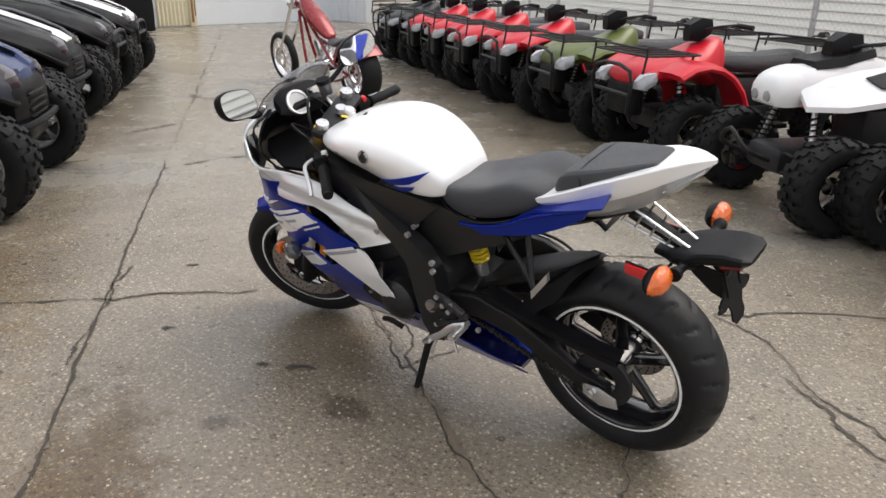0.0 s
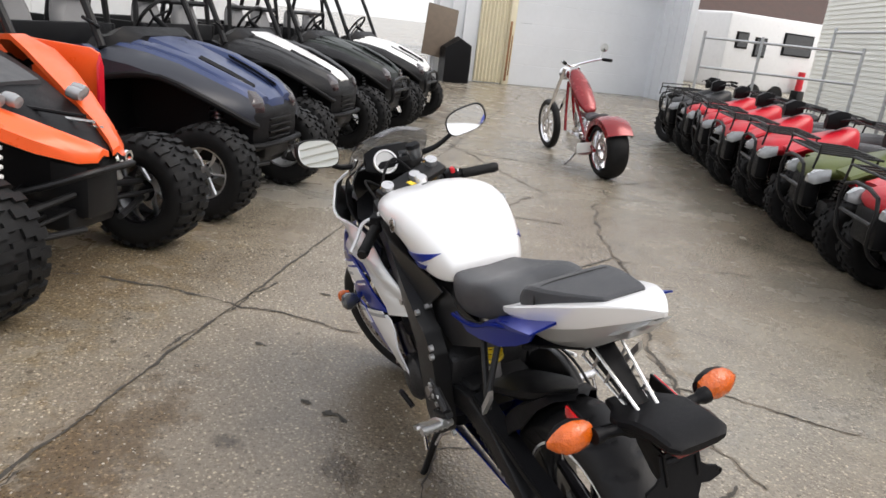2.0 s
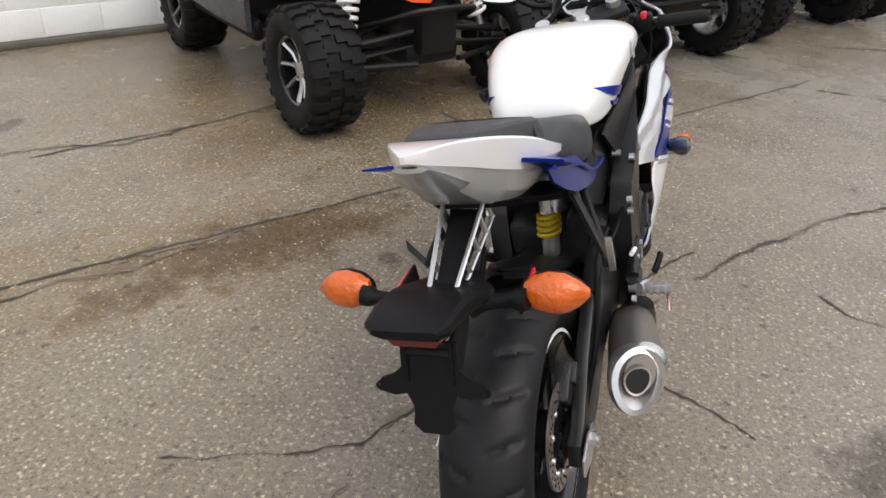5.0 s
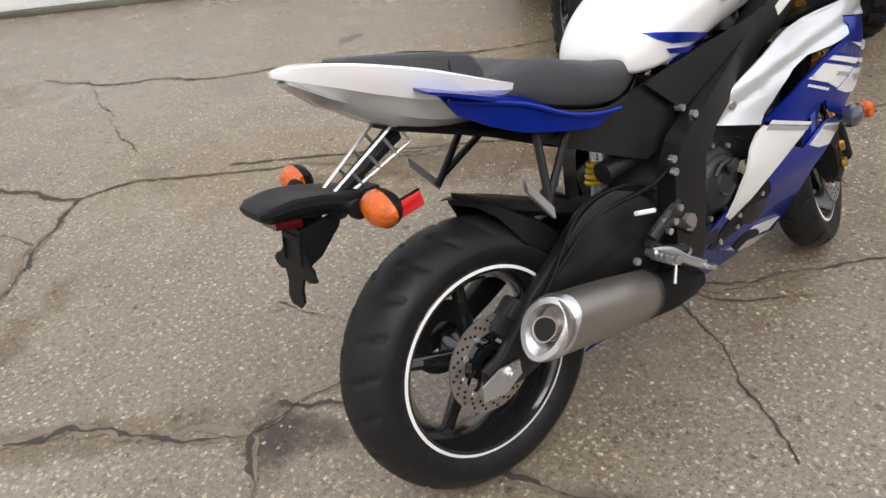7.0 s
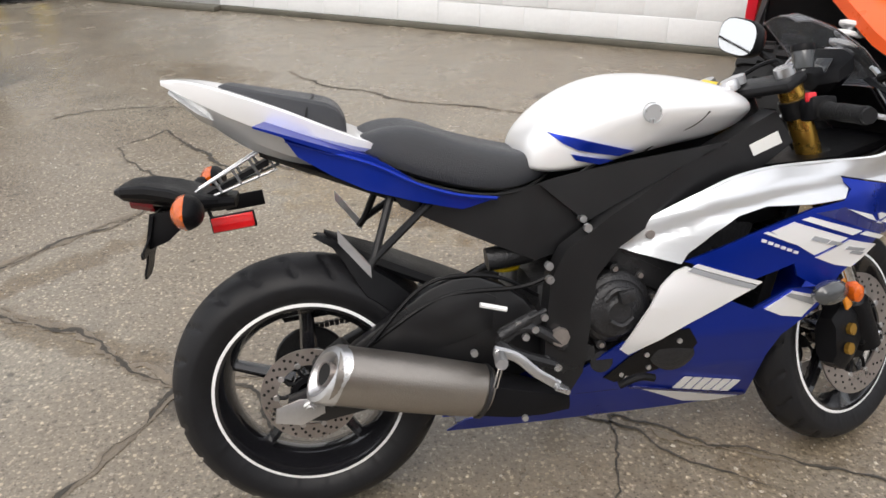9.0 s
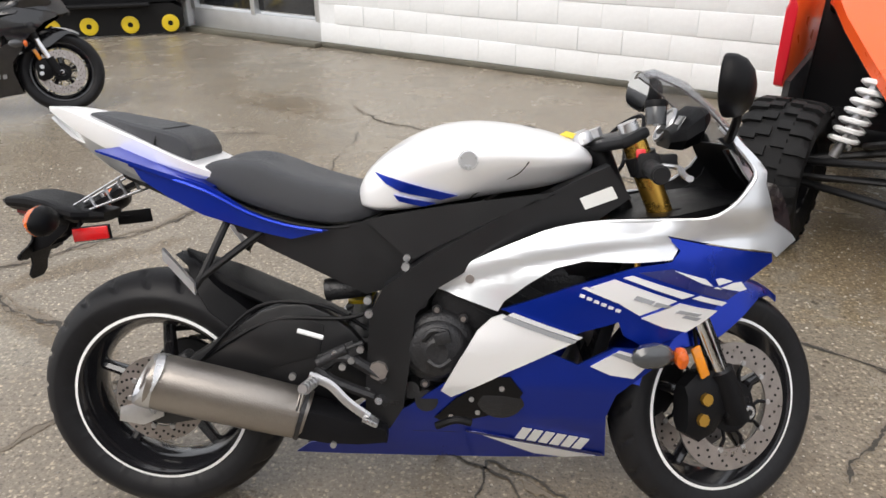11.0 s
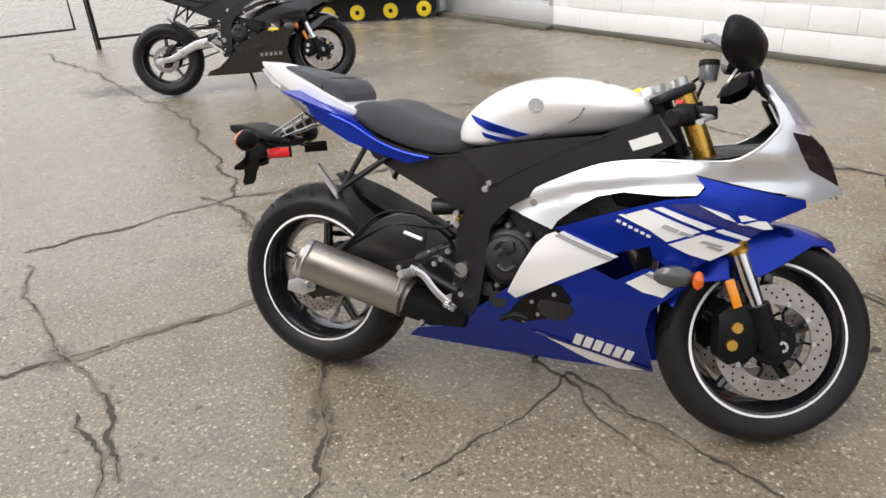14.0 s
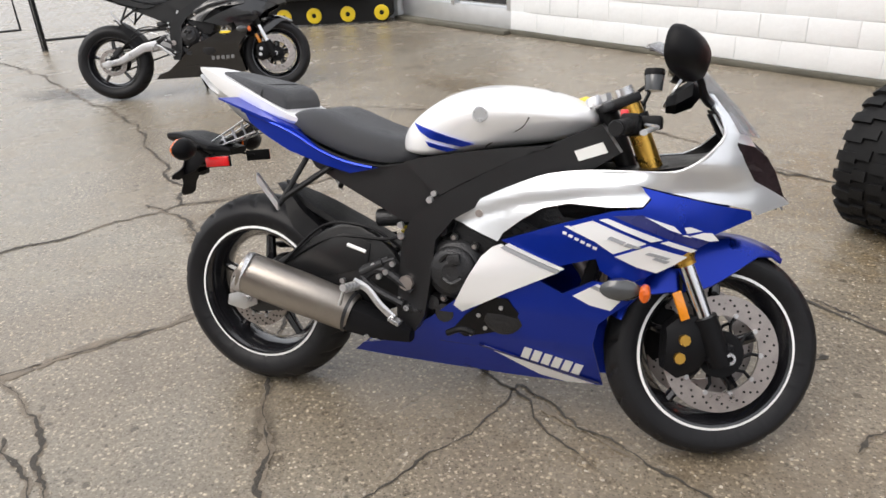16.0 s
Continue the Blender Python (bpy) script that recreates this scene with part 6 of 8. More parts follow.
def cockpit(root, p):
    """Instruments and mirrors, fixed to the fairing."""
    g = part("instrument_panel", hull([(1.155, 0.895, 0.935, 0.07), (1.18, 0.895, 0.955, 0.105), (1.215, 0.91, 0.985, 0.10), (1.235, 0.94, 0.985, 0.07)], [(0.7, 0), (1, 0.4), (0.95, 0.8), (0.6, 1), (0, 1)]), PLASTIC, root, "black instrument cluster")
    tilt = Matrix.Translation((1.168, 0.035, 0.942)) @ pose(0, 0, 0, 0, -62, 0)
    part("dial_ring", lathe([(0.034, 0.0), (0.036, 0.006), (0.042, 0.006), (0.044, 0)], 30, m=tilt @ pose(0, 0, 0, 90)), ALLOY, g, "silver ring round the dial")
    part("dial_face", lathe([(0, 0.002), (0.034, 0.002)], 30, m=tilt @ pose(0, 0, 0, 90)), CREAM, g)
    part("display", box((0.05, 0.055, 0.004), (1.172, -0.045, 0.945), (0, -62, 0), 0.002), PANE, g)
    for s in (-1, 1):
        base = Vector((1.255, s * 0.135, 0.925))
        c = Vector((1.156, s * 0.266, 1.016)) if s > 0 else Vector((1.190, s * 0.288, 1.030))
        arm = part("mirror_arm", tube([base, base.lerp(c, 0.35) + Vector((0.01, 0, -0.02)), base.lerp(c, 0.7) + Vector((0.02, 0, -0.02)), c + Vector((0.02, -s * 0.05, -0.03))], lambda t: 0.011 - 0.004 * t, 8, None, 4), PLASTIC, root, "black mirror stalk")
        face = look(c, c + Vector((-1.0, -s * (0.20 if s > 0 else 0.46), 0.22 if s > 0 else 0.05)), 14 * s)
        outline = [(0.076 * math.copysign(abs(math.cos(a)) ** 0.6, math.cos(a)) + 0.008 * math.sin(a) * s, 0.047 * (1 - 0.18 * math.cos(a) * math.sin(a)) * math.copysign(abs(math.sin(a)) ** 0.8, math.sin(a))) for a in (2 * math.pi * k / 28 for k in range(28))]
        bm = loft([[face @ Vector((x * q, y * q, zz)) for x, y in outline] for q, zz in ((0.97, -0.005), (1.0, 0.0), (0.98, 0.015), (0.85, 0.032), (0.55, 0.045), (0.2, 0.05))])
        sh = part("mirror_shell", bm, PLASTIC, arm, "black mirror housing")
        bm = bmesh.new()
        bm.faces.new([bm.verts.new(face @ Vector((x * 0.92, y * 0.92, -0.007))) for x, y in outline])
        part("mirror_glass", bm, MIRROR, sh, "rounded mirror glass")


LEAN = pose(0, -0.03, 0, -12.7, 0, 0) @ Matrix.Scale(1.03, 4)
R_PAINT = {"main": BLUE, "main_label": "metallic blue fairing panel", "cowl": COWL, "cowl_label": "pearl silver-white upper fairing", "tank": PEARL, "tank_label": "pearl white sculpted fuel tank", "tail": PEARL,
           "tail_label": "pearl white pointed tail cowl", "rim": GLOSS, "stripe": True, "swing": FRAME, "gold": True, "fork": GOLD, "fork_label": "gold anodised upside-down fork leg", "fender_label": "metallic blue front fender",
           "belly": NAVY, "belly_label": "dark blue belly pan"}
bike = sport_bike(LEAN, R_PAINT, 24, "blue and white sport motorcycle on its side stand")
LABEL = [(0.955, 0.800), (0.968, 0.776), (1.036, 0.800), (1.022, 0.825)]
part("bar_sticker", skin(LABEL, lambda x, z: 0.152 - 0.10 * max(0, x - 0.85), -1, 0.006, 0.002), PAPER, bike, "small white paper label on the frame")
K_PAINT = {"main": GLOSS, "main_label": "gloss black fairing panel", "cowl": GLOSS, "cowl_label": "gloss black upper fairing", "tank": GLOSS, "tank_label": "gloss black fuel tank", "tail": GLOSS, "tail_label": "gloss black tail cowl",
           "rim": GLOSS, "stripe": False, "swing": ALLOY, "swing_label": "polished aluminium swingarm", "gold": False, "fork": FRAME, "fork_label": "black fork leg", "fender_label": "gloss black front fender", "belly": GLOSS, "belly_label": "gloss black belly pan"}
sport_bike(pose(-3.52, 3.20, 0, 0, 0, 26) @ pose(0, 0, 0, -10, 0, 0) @ Matrix.Scale(1.03, 4), K_PAINT, 4, "black sport motorcycle parked near the fence gate", False)


# ---- off-road vehicles ----
ORANGE = material("orange_plastic", (0.90, 0.115, 0.020), 0.35, coat=0.3, vary=0.05)
RED = material("red_plastic", (0.58, 0.007, 0.022), 0.38, coat=0.08, vary=0.08)
OLIVE = material("olive_plastic", (0.105, 0.13, 0.030), 0.42, coat=0.05, vary=0.08)
UTV_BLUE = material("dark_blue_paint", (0.028, 0.044, 0.115), 0.36, 0.15, coat=0.12, vary=0.15, spec=0.35)
UTV_FLARE = material("slate_fender_plastic", (0.018, 0.021, 0.031), 0.42, coat=0.05, vary=0.15, spec=0.35)
UTV_GREY = material("grey_painted_plastic", (0.028, 0.029, 0.031), 0.42, 0.05, coat=0.05, vary=0.15, spec=0.25)
UTV_GREEN = material("dark_green_paint", (0.014, 0.019, 0.016), 0.42, 0.05, coat=0.05, vary=0.1, spec=0.25)
UTV_WHITE = material("white_plastic", (0.76, 0.76, 0.76), 0.35, coat=0.3, vary=0.04)
SEAT_GREY = material("grey_seat_vinyl", (0.20, 0.20, 0.205), 0.6, vary=0.12, bump=0.3, bump_scale=200)
SEAT_DARK = material("dark_grey_plastic", (0.045, 0.046, 0.05), 0.4, vary=0.2, scale=14)
SPRING_WHITE = material("white_spring", (0.78, 0.78, 0.78), 0.4, vary=0.04)
LAMP = material("clear_lamp", (0.30, 0.31, 0.32), 0.12, 0.3, coat=0.8, vary=0.2, scale=30)


def knobby(r, w, lugs=22):
    """A balloon tyre; its lugs are pushed out of the tread in a staggered pattern."""
    prof = [(r * 0.52, -w * 0.40), (r * 0.60, -w * 0.49), (r * 0.78, -w * 0.52), (r * 0.87, -w * 0.49), (r * 0.925, -w * 0.40), (r * 0.935, -w * 0.22), (r * 0.94, -w * 0.03), (r * 0.94, w * 0.03),
            (r * 0.935, w * 0.22), (r * 0.925, w * 0.40), (r * 0.87, w * 0.49), (r * 0.78, w * 0.52), (r * 0.60, w * 0.49), (r * 0.52, w * 0.40)]
    seg, n = lugs * 4, len(prof) - 1
    bm = lathe(prof, seg)
    bm.faces.index_update()
    on = {3: 0, 4: 0, 5: 1, 7: 3, 8: 2, 9: 2}
    faces = [f for f in bm.faces if f.index % n in on and (f.index // n + on[f.index % n]) % 4 < 2]
    out = bmesh.ops.extrude_face_region(bm, geom=faces)["geom"]
    bmesh.ops.delete(bm, geom=faces, context="FACES_ONLY")
    for v in (g for g in out if isinstance(g, bmesh.types.BMVert)):
        q = Vector((v.co.x, 0, v.co.z)).normalized()
        v.co += q * r * 0.05 + Vector((0, math.copysign(r * 0.025, v.co.y) if abs(v.co.y) > w * 0.35 else 0, 0))
    return bm


def rim_dish(r, w, spokes, out):
    bm = lathe([(r, -w * 0.42), (r * 0.93, -w * 0.40), (r * 0.90, 0), (r * 0.93, w * 0.40), (r, w * 0.42)], 28)
    lathe([(0, out * w * 0.22), (r * 0.30, out * w * 0.22), (r * 0.36, out * w * 0.10)], 14, bm)
    return bm


def wheel_off(parent, at, r, w, rim_mat, spoke_mat, out, spokes=7, name="wheel", lugs=23):
    """An off-road wheel: rim with knobby tyre, spokes and hub; out: the side on which the spokes show."""
    base = part(name, rim_dish(r * 0.53, w, spokes, out), rim_mat, parent, "", pose(*at, 0, 0, 90))
    part("tyre", knobby(r, w, lugs), RUBBER, base, "black knobby off-road tyre")
    bm = bmesh.new()
    for i in range(spokes):
        a = 2 * math.pi * i / spokes
        tube([(q * r * 0.53 * math.cos(a + d), -out * w * y, q * r * 0.53 * math.sin(a + d)) for q, y, d in ((0.22, 0.24, 0.0), (0.55, 0.25, 0.05), (0.94, 0.33, 0.0))], lambda t: 0.012 + 0.010 * t, 6, bm, flat=0.5)
    lathe([(0, -out * w * 0.30), (r * 0.12, -out * w * 0.29), (r * 0.14, -out * w * 0.2)], 14, bm)
    part("wheel_spider", bm, spoke_mat, base)["kind"] = "stuff"
    bm = bmesh.new()
    for i in range(4):
        a = 2 * math.pi * i / 4 + 0.4
        rod((r * 0.18 * math.cos(a), -out * w * 0.25, r * 0.18 * math.sin(a)), (r * 0.18 * math.cos(a), -out * w * 0.30, r * 0.18 * math.sin(a)), 0.009, 6, bm)
    part("lug_nut", bm, CHROME, base)["kind"] = "stuff"
    return base


def cage(pts_list, r, parent, mat=FRAME, name="roll_cage", label="black tubular roll cage"):
    bm = bmesh.new()
    for pts in pts_list:
        tube(pts, r, 8, bm, 3)
    return part(name, bm, mat, parent, label)


def coil(a, b, r, turns, wire=0.009, bm=None):
    a, b = Vector(a), Vector(b)
    d = (b - a).normalized()
    s = d.orthogonal().normalized()
    t = d.cross(s)
    return tube([a.lerp(b, i / (turns * 10)) + r * (s * math.cos(i * 0.628) + t * math.sin(i * 0.628)) for i in range(turns * 10 + 1)], wire, 6, bm)


def seats(root, y, z):
    for s in (-1, 1):
        st = part("seat", hull([(-0.25, z - 0.05, z + 0.04, 0.2), (-0.1, z - 0.05, z + 0.07, 0.24), (0.2, z - 0.05, z + 0.05, 0.24)], [(0.8, 0), (1, 0.5), (0.8, 1), (0, 0.9)]), SEAT_GREY, root, "grey bucket seat", pose(s * 0.33, y, 0, 0, 0, 90), sub=1)
        part("backrest", hull([(-0.08, z, z + 0.62, 0.2), (0.0, z, z + 0.68, 0.23), (0.08, z, z + 0.62, 0.22)], [(0.85, 0), (1, 0.4), (0.9, 0.75), (0.55, 0.97), (0, 1)]), SEAT_GREY, st, "", pose(0.28, 0, 0, 0, 12, 0), sub=1)


def utv(m, kind, paint, label, rim_mat, spoke_mat):
    """A side-by-side, front towards -y, its front axle over y = 0."""
    root = thing("side_by_side", m, label, "utility vehicle", "side-by-sides along the wall")
    r = 0.325 if kind == "sport" else 0.32
    wb, tr = 1.93, (0.645 if kind == "sport" else 0.63)
    for x in (-tr, tr):
        for y in (0, wb):
            wheel_off(root, (x, y, r), r, 0.285 if kind == "sport" else 0.25, rim_mat, spoke_mat, 1 if x > 0 else -1, 8 if kind == "sport" else 6)
    bm = box((0.34 if kind == "sport" else 0.56, 2.5, 0.12), (0, 1.12, 0.35), bevel=0.03)
    box((0.24 if kind == "sport" else 0.42, 0.55, 0.30), (0, 0.08, 0.50), bevel=0.04, bm=bm)
    box((1.25, 1.2, 0.10), (0, 1.0, 0.42), bevel=0.02, bm=bm)
    part("chassis", bm, FRAME, root, "black tube chassis and skid plate")
    for s in (-1, 1):
        bm = bmesh.new()
        for z0, z1, y0 in ((0.32, 0.31, 0.14), (0.32, 0.31, -0.14), (0.48, 0.40, 0.10), (0.48, 0.40, -0.10)):
            tube([(s * 0.13, y0 * 1.3, z0), (s * (tr - 0.11), y0 * 0.25, z1)], 0.017, 8, bm)
        tube([(s * 0.12, -0.12, 0.40), (s * (tr - 0.11), -0.10, 0.36)], 0.010, 8, bm)
        rod((s * 0.1, 0, 0.37), (s * (tr - 0.1), 0, r), 0.014, 10, bm)
        part("suspension_arm", bm, FRAME, root, "black double wishbones")
        top = (s * (tr - 0.32), 0.14, 0.84)
        low = (s * (tr - 0.20), 0.04, 0.42)
        sh = part("shock_absorber", rod(low, top, 0.022, 12), ALLOY, root, "coil-over front shock")
        part("spring", coil(Vector(low).lerp(Vector(top), 0.12), Vector(low).lerp(Vector(top), 0.78), 0.052, 7 if kind == "sport" else 9, 0.012 if kind == "sport" else 0.008), SPRING_WHITE if kind == "sport" else FRAME, sh, "white coil spring" if kind == "sport" else "black coil spring")
        part("rear_arm", tube([(s * 0.3, 1.35, 0.38), (s * 0.58, wb - 0.1, 0.36)], 0.03, 8), FRAME, root)
    part("firewall", box((1.52 if kind == "sport" else 1.22, 0.06, 0.62), (0, 0.80, 0.68), (-8, 0, 0), 0.02), PLASTIC, root, "black inner panel behind the wheels")
    part("front_bulkhead", hull([(0.0 if kind == "sport" else -0.02, 0.52 if kind == "sport" else 0.42, 0.66, 0.12 if kind == "sport" else 0.20), (0.15, 0.46, 0.80, 0.16 if kind == "sport" else 0.27), (0.80, 0.40, 0.92, 0.33)], [(1, 0), (1, 1), (0, 1)]), PLASTIC, root, "black inner body", pose(0, 0, 0, 0, 0, 90))
    # hood and front
    if kind == "sport":
        # black centre between two orange blades
        hood = part("hood", hull([(-0.19, 0.62, 0.68, 0.07), (-0.08, 0.62, 0.74, 0.17), (0.12, 0.68, 0.84, 0.27), (0.40, 0.80, 0.955, 0.38), (0.70, 0.90, 1.05, 0.47), (0.86, 0.92, 1.085, 0.50)], [(0.9, 0), (1, 0.5), (0.8, 0.92), (0, 1)]), PLASTIC, root, "matt black vented hood", pose(0, 0, 0, 0, 0, 90))
        for s in (-1, 1):
            # y, bottom, inner height, outer height, inner and outer half width
            blade = ((-0.23, 0.635, 0.68, 0.665, 0.015, 0.10), (-0.18, 0.635, 0.715, 0.68, 0.055, 0.17), (-0.05, 0.68, 0.775, 0.74, 0.14, 0.28), (0.15, 0.775, 0.855, 0.84, 0.24, 0.42), (0.38, 0.885, 0.955, 0.95, 0.35, 0.57), (0.58, 0.96, 1.045, 1.035, 0.44, 0.67), (0.72, 0.965, 1.10, 1.06, 0.50, 0.72), (0.84, 0.90, 1.09, 1.02, 0.54, 0.73))
            fd = part("front_fender", loft([[(s * b, y, zo), (s * (a + b) / 2, y, (zi + zo) / 2 + 0.022), (s * a, y, zi), (s * a, y, zi - 0.03), (s * (b - 0.05), y, zb + 0.03), (s * (b - 0.004), y, zb)] for y, zb, zi, zo, a, b in blade]), paint, root, "orange angular front fender")
            part("fender_lip", loft([[(s * (b - 0.002), y, zb), (s * (b - 0.03), y, zb - 0.02), (s * (b - 0.05), y, zb + 0.02)] for y, zb, zi, zo, a, b in blade]), PLASTIC, fd)
            for k in (0, 1):
                pod = part("headlight", lathe([(0, -0.035), (0.028, -0.03), (0.034, 0.0), (0.03, 0.04), (0, 0.05)], 14, m=pose(s * (0.205 + 0.07 * k), 0.10 + 0.03 * k, 0.885 + 0.008 * k, 12)), LAMP, root, "small round headlight")
            bm = hull([(0.41, 0.61, 1.03, 0.018), (0.47, 0.59, 1.055, 0.024), (0.95, 0.70, 1.07, 0.03), (1.40, 0.82, 1.04, 0.03), (1.60, 0.88, 0.98, 0.015)], [(0.7, 0), (1, 0.15), (1, 0.8), (0.5, 1), (0, 1)])
            door = part("door_panel", bm, paint, root, "orange door panel", Matrix.Translation((s * 0.815, 0, 0)) @ pose(0, 0, 0, 0, 0, 90))
            # shaded front edge of the door, its shade painted in as red
            part("door_edge", hull([(0.394, 0.63, 1.01, 0.022), (0.408, 0.61, 1.03, 0.026)], [(0.8, 0), (1, 0.2), (1, 0.85), (0, 1)]), RED, door, "front edge of the orange door, red for its shade", Matrix.Translation((0, s * 0.006, 0)))
            part("door_skirt", hull([(0.48, 0.42, 0.62, 0.015), (0.95, 0.42, 0.72, 0.02), (1.45, 0.44, 0.83, 0.02)], [(0.8, 0), (1, 0.2), (1, 1), (0, 1)]), SEAT_DARK, root, "dark grey lower door skin", Matrix.Translation((s * 0.785, 0, 0)) @ pose(0, 0, 0, 0, 0, 90))
            part("door_latch", box((0.03, 0.05, 0.035), (s * 0.85, 0.62, 0.80), bevel=0.008), ALLOY, root, "bright door latch")
            part("door_decal", box((0.30, 0.006, 0.05), (0.95, -s * 0.033, 0.90), (0, -8, 0), 0.002), PLASTIC, door, "black door graphic")
            part("door_lower", box((0.07, 1.05, 0.12), (s * 0.70, 1.08, 0.40), bevel=0.03), PLASTIC, root, "black rocker sill")
            part("rear_fender", hull([(1.50, 0.72, 0.98, 0.10), (1.80, 0.86, 1.12, 0.12), (2.20, 0.84, 1.10, 0.12), (2.38, 0.74, 1.00, 0.08)], [(1, 0.3), (1, 0.8), (0.6, 1), (0, 1)]), paint, root, "orange rear fender", Matrix.Translation((s * 0.60, 0, 0)) @ pose(0, 0, 0, 0, 0, 90))
        for k in range(3):
            part("nose_slat", tube([(-0.10 - 0.03 * k, -0.12 + 0.10 * k, 0.755 + 0.042 * k), (-0.05, -0.145 + 0.10 * k, 0.748 + 0.042 * k), (0.05, -0.145 + 0.10 * k, 0.748 + 0.042 * k), (0.10 + 0.03 * k, -0.12 + 0.10 * k, 0.755 + 0.042 * k)], 0.009, 6), ALLOY if k < 2 else PLASTIC, hood, "bright nose slat")
        part("front_bumper", tube([(-0.34, 0.10, 0.47), (-0.26, -0.10, 0.54), (-0.15, -0.24, 0.60), (0.15, -0.24, 0.60), (0.26, -0.10, 0.54), (0.34, 0.10, 0.47)], 0.016, 8, None, 3), FRAME, root, "black front bumper tube")
        part("tow_hook", lathe([(0.018, -0.008), (0.032, -0.008), (0.032, 0.008), (0.018, 0.008), (0.018, -0.008)], 16, m=pose(0.12, -0.235, 0.635)), CHROME, root)
        part("hood_vent", hull([(0.30, 0.90, 0.930, 0.22), (0.45, 0.95, 0.985, 0.25), (0.70, 1.03, 1.062, 0.28)], [(1, 0), (0.9, 1), (0, 1)]), SEAT_DARK, hood, "dark grey hood vent cover")
    else:
        # y, ridge height, fender height, lip height, ridge half width, outer half width
        rows = ((-0.175, 0.73, 0.70, 0.60, 0.10, 0.32), (-0.16, 0.775, 0.765, 0.62, 0.12, 0.40), (-0.07, 0.835, 0.83, 0.70, 0.14, 0.53), (0.10, 0.905, 0.905, 0.80, 0.16, 0.64), (0.32, 0.985, 0.985, 0.88, 0.18, 0.69), (0.55, 1.06, 1.03, 0.87, 0.20, 0.70), (0.78, 1.12, 1.05, 0.82, 0.22, 0.70))
        hood = part("hood", loft([[(0, y, zr), (r0, y, zr - 0.008), (r0 + 0.04, y, zr - 0.05), (0.5 * (r0 + w), y, zf), (w * 0.70, y, zf - 0.02), (w * 0.70, y, zf - 0.07), (r0, y, zr - 0.13), (0, y, zr - 0.13),
                                    (-r0, y, zr - 0.13), (-w * 0.70, y, zf - 0.07), (-w * 0.70, y, zf - 0.02), (-0.5 * (r0 + w), y, zf), (-r0 - 0.04, y, zr - 0.05), (-r0, y, zr - 0.008)] for y, zr, zf, zl, r0, w in rows]), paint, root, "sloping hood with a raised middle", sharp=0.5)
        # raised fender crests and the dark channel vents beside the middle
        for s in (-1, 1):
            part("fender_crest", loft([[(s * (0.48 * w + dx), y, zf - 0.015 + dz) for dx, dz in ((-0.085, 0.0), (-0.055, 0.034), (0.0, 0.046), (0.06, 0.028), (0.09, -0.012))] for y, zr, zf, zl, r0, w in rows[1:]]), paint, hood, "raised painted fender crest", sharp=0.5)
            part("hood_vent", loft([[(s * (r0 + 0.052), y, 0.5 * (zr + zf) - 0.006 + dz) for dz in (0.0, 0.02)] + [(s * (r0 + 0.015), y, 0.5 * (zr + zf) + 0.022 + dz) for dz in (0.006, -0.01)] for y, zr, zf, zl, r0, w in rows[2:5]]), PLASTIC, hood, "black slot beside the hood ridge")
        part("cowl_panel", hull([(0.70, 0.98, 1.10, 0.40), (0.80, 1.00, 1.15, 0.52), (0.86, 1.00, 1.12, 0.55)], [(1, 0), (0.95, 0.6), (0.7, 1), (0, 1)]), PLASTIC, hood, "black cowl below the cage", pose(0, 0, 0, 0, 0, 90))
        if kind == "two_tone":
            part("hood_panel", loft([[(-r0 * 0.8, y, zr + 0.012), (r0 * 0.8, y, zr + 0.012), (r0 * 0.9, y, zr - 0.004), (-r0 * 0.9, y, zr - 0.004)] for y, zr, zf, zl, r0, w in rows[1:]]), UTV_WHITE, hood, "white hood panel")
        for s in (-1, 1):
            fd = part("front_fender", loft([[(s * w * 0.705, y, zf - 0.018), (s * w * 0.90, y, zf - 0.045), (s * w, y, zf - 0.09), (s * w * 1.01, y, zl + 0.012), (s * w * 0.97, y, zl), (s * w * 0.70, y, zf - 0.085)] for y, zr, zf, zl, r0, w in rows]), PLASTIC if kind != "farm" else UTV_FLARE, root, "fender over the front wheel", sharp=0.5)
            part("fender_flare", tube([(s * w * 1.0, y, zl + 0.005) for y, zr, zf, zl, r0, w in rows], 0.022, 8, None, 2), PLASTIC, fd, "black plastic fender flare")
            part("headlight", hull([(-0.172, 0.68, 0.735, 0.05), (-0.15, 0.69, 0.775, 0.07), (-0.05, 0.77, 0.845, 0.045), (0.02, 0.85, 0.878, 0.02)], [(0.9, 0), (1, 0.5), (0.6, 1), (0, 1)]), SMOKE, hood, "dark slanted headlight", pose(s * 0.25, -0.012, 0.012, 0, 0, 90 + s * 14))
            door = part("door_panel", hull([(0.78, 0.50, 1.0, 0.03), (0.86, 0.46, 1.03, 0.035), (1.45, 0.46, 0.95, 0.035)], [(1, 0), (1, 1), (0, 1)]), paint if kind == "farm" else PLASTIC, root, "", Matrix.Translation((s * 0.68, 0, 0)) @ pose(0, 0, 0, 0, 0, 90))
            rings = []
            for i in range(9):
                a = radians(10 + i * 160 / 8)
                rings.append([(s * x, wb - (0.43 + d) * math.cos(a), r + (0.43 + d) * math.sin(a)) for x, d in ((0.44, 0.0), (0.74, -0.02), (0.76, 0.03), (0.44, 0.05))])
            part("rear_fender", loft(rings), PLASTIC, root)
        bm = hull([(-0.195, 0.46, 0.69, 0.27), (-0.165, 0.42, 0.735, 0.36), (0.05, 0.42, 0.80, 0.38)], [(0.85, 0), (1, 0.3), (1, 0.8), (0.8, 1), (0, 1)])
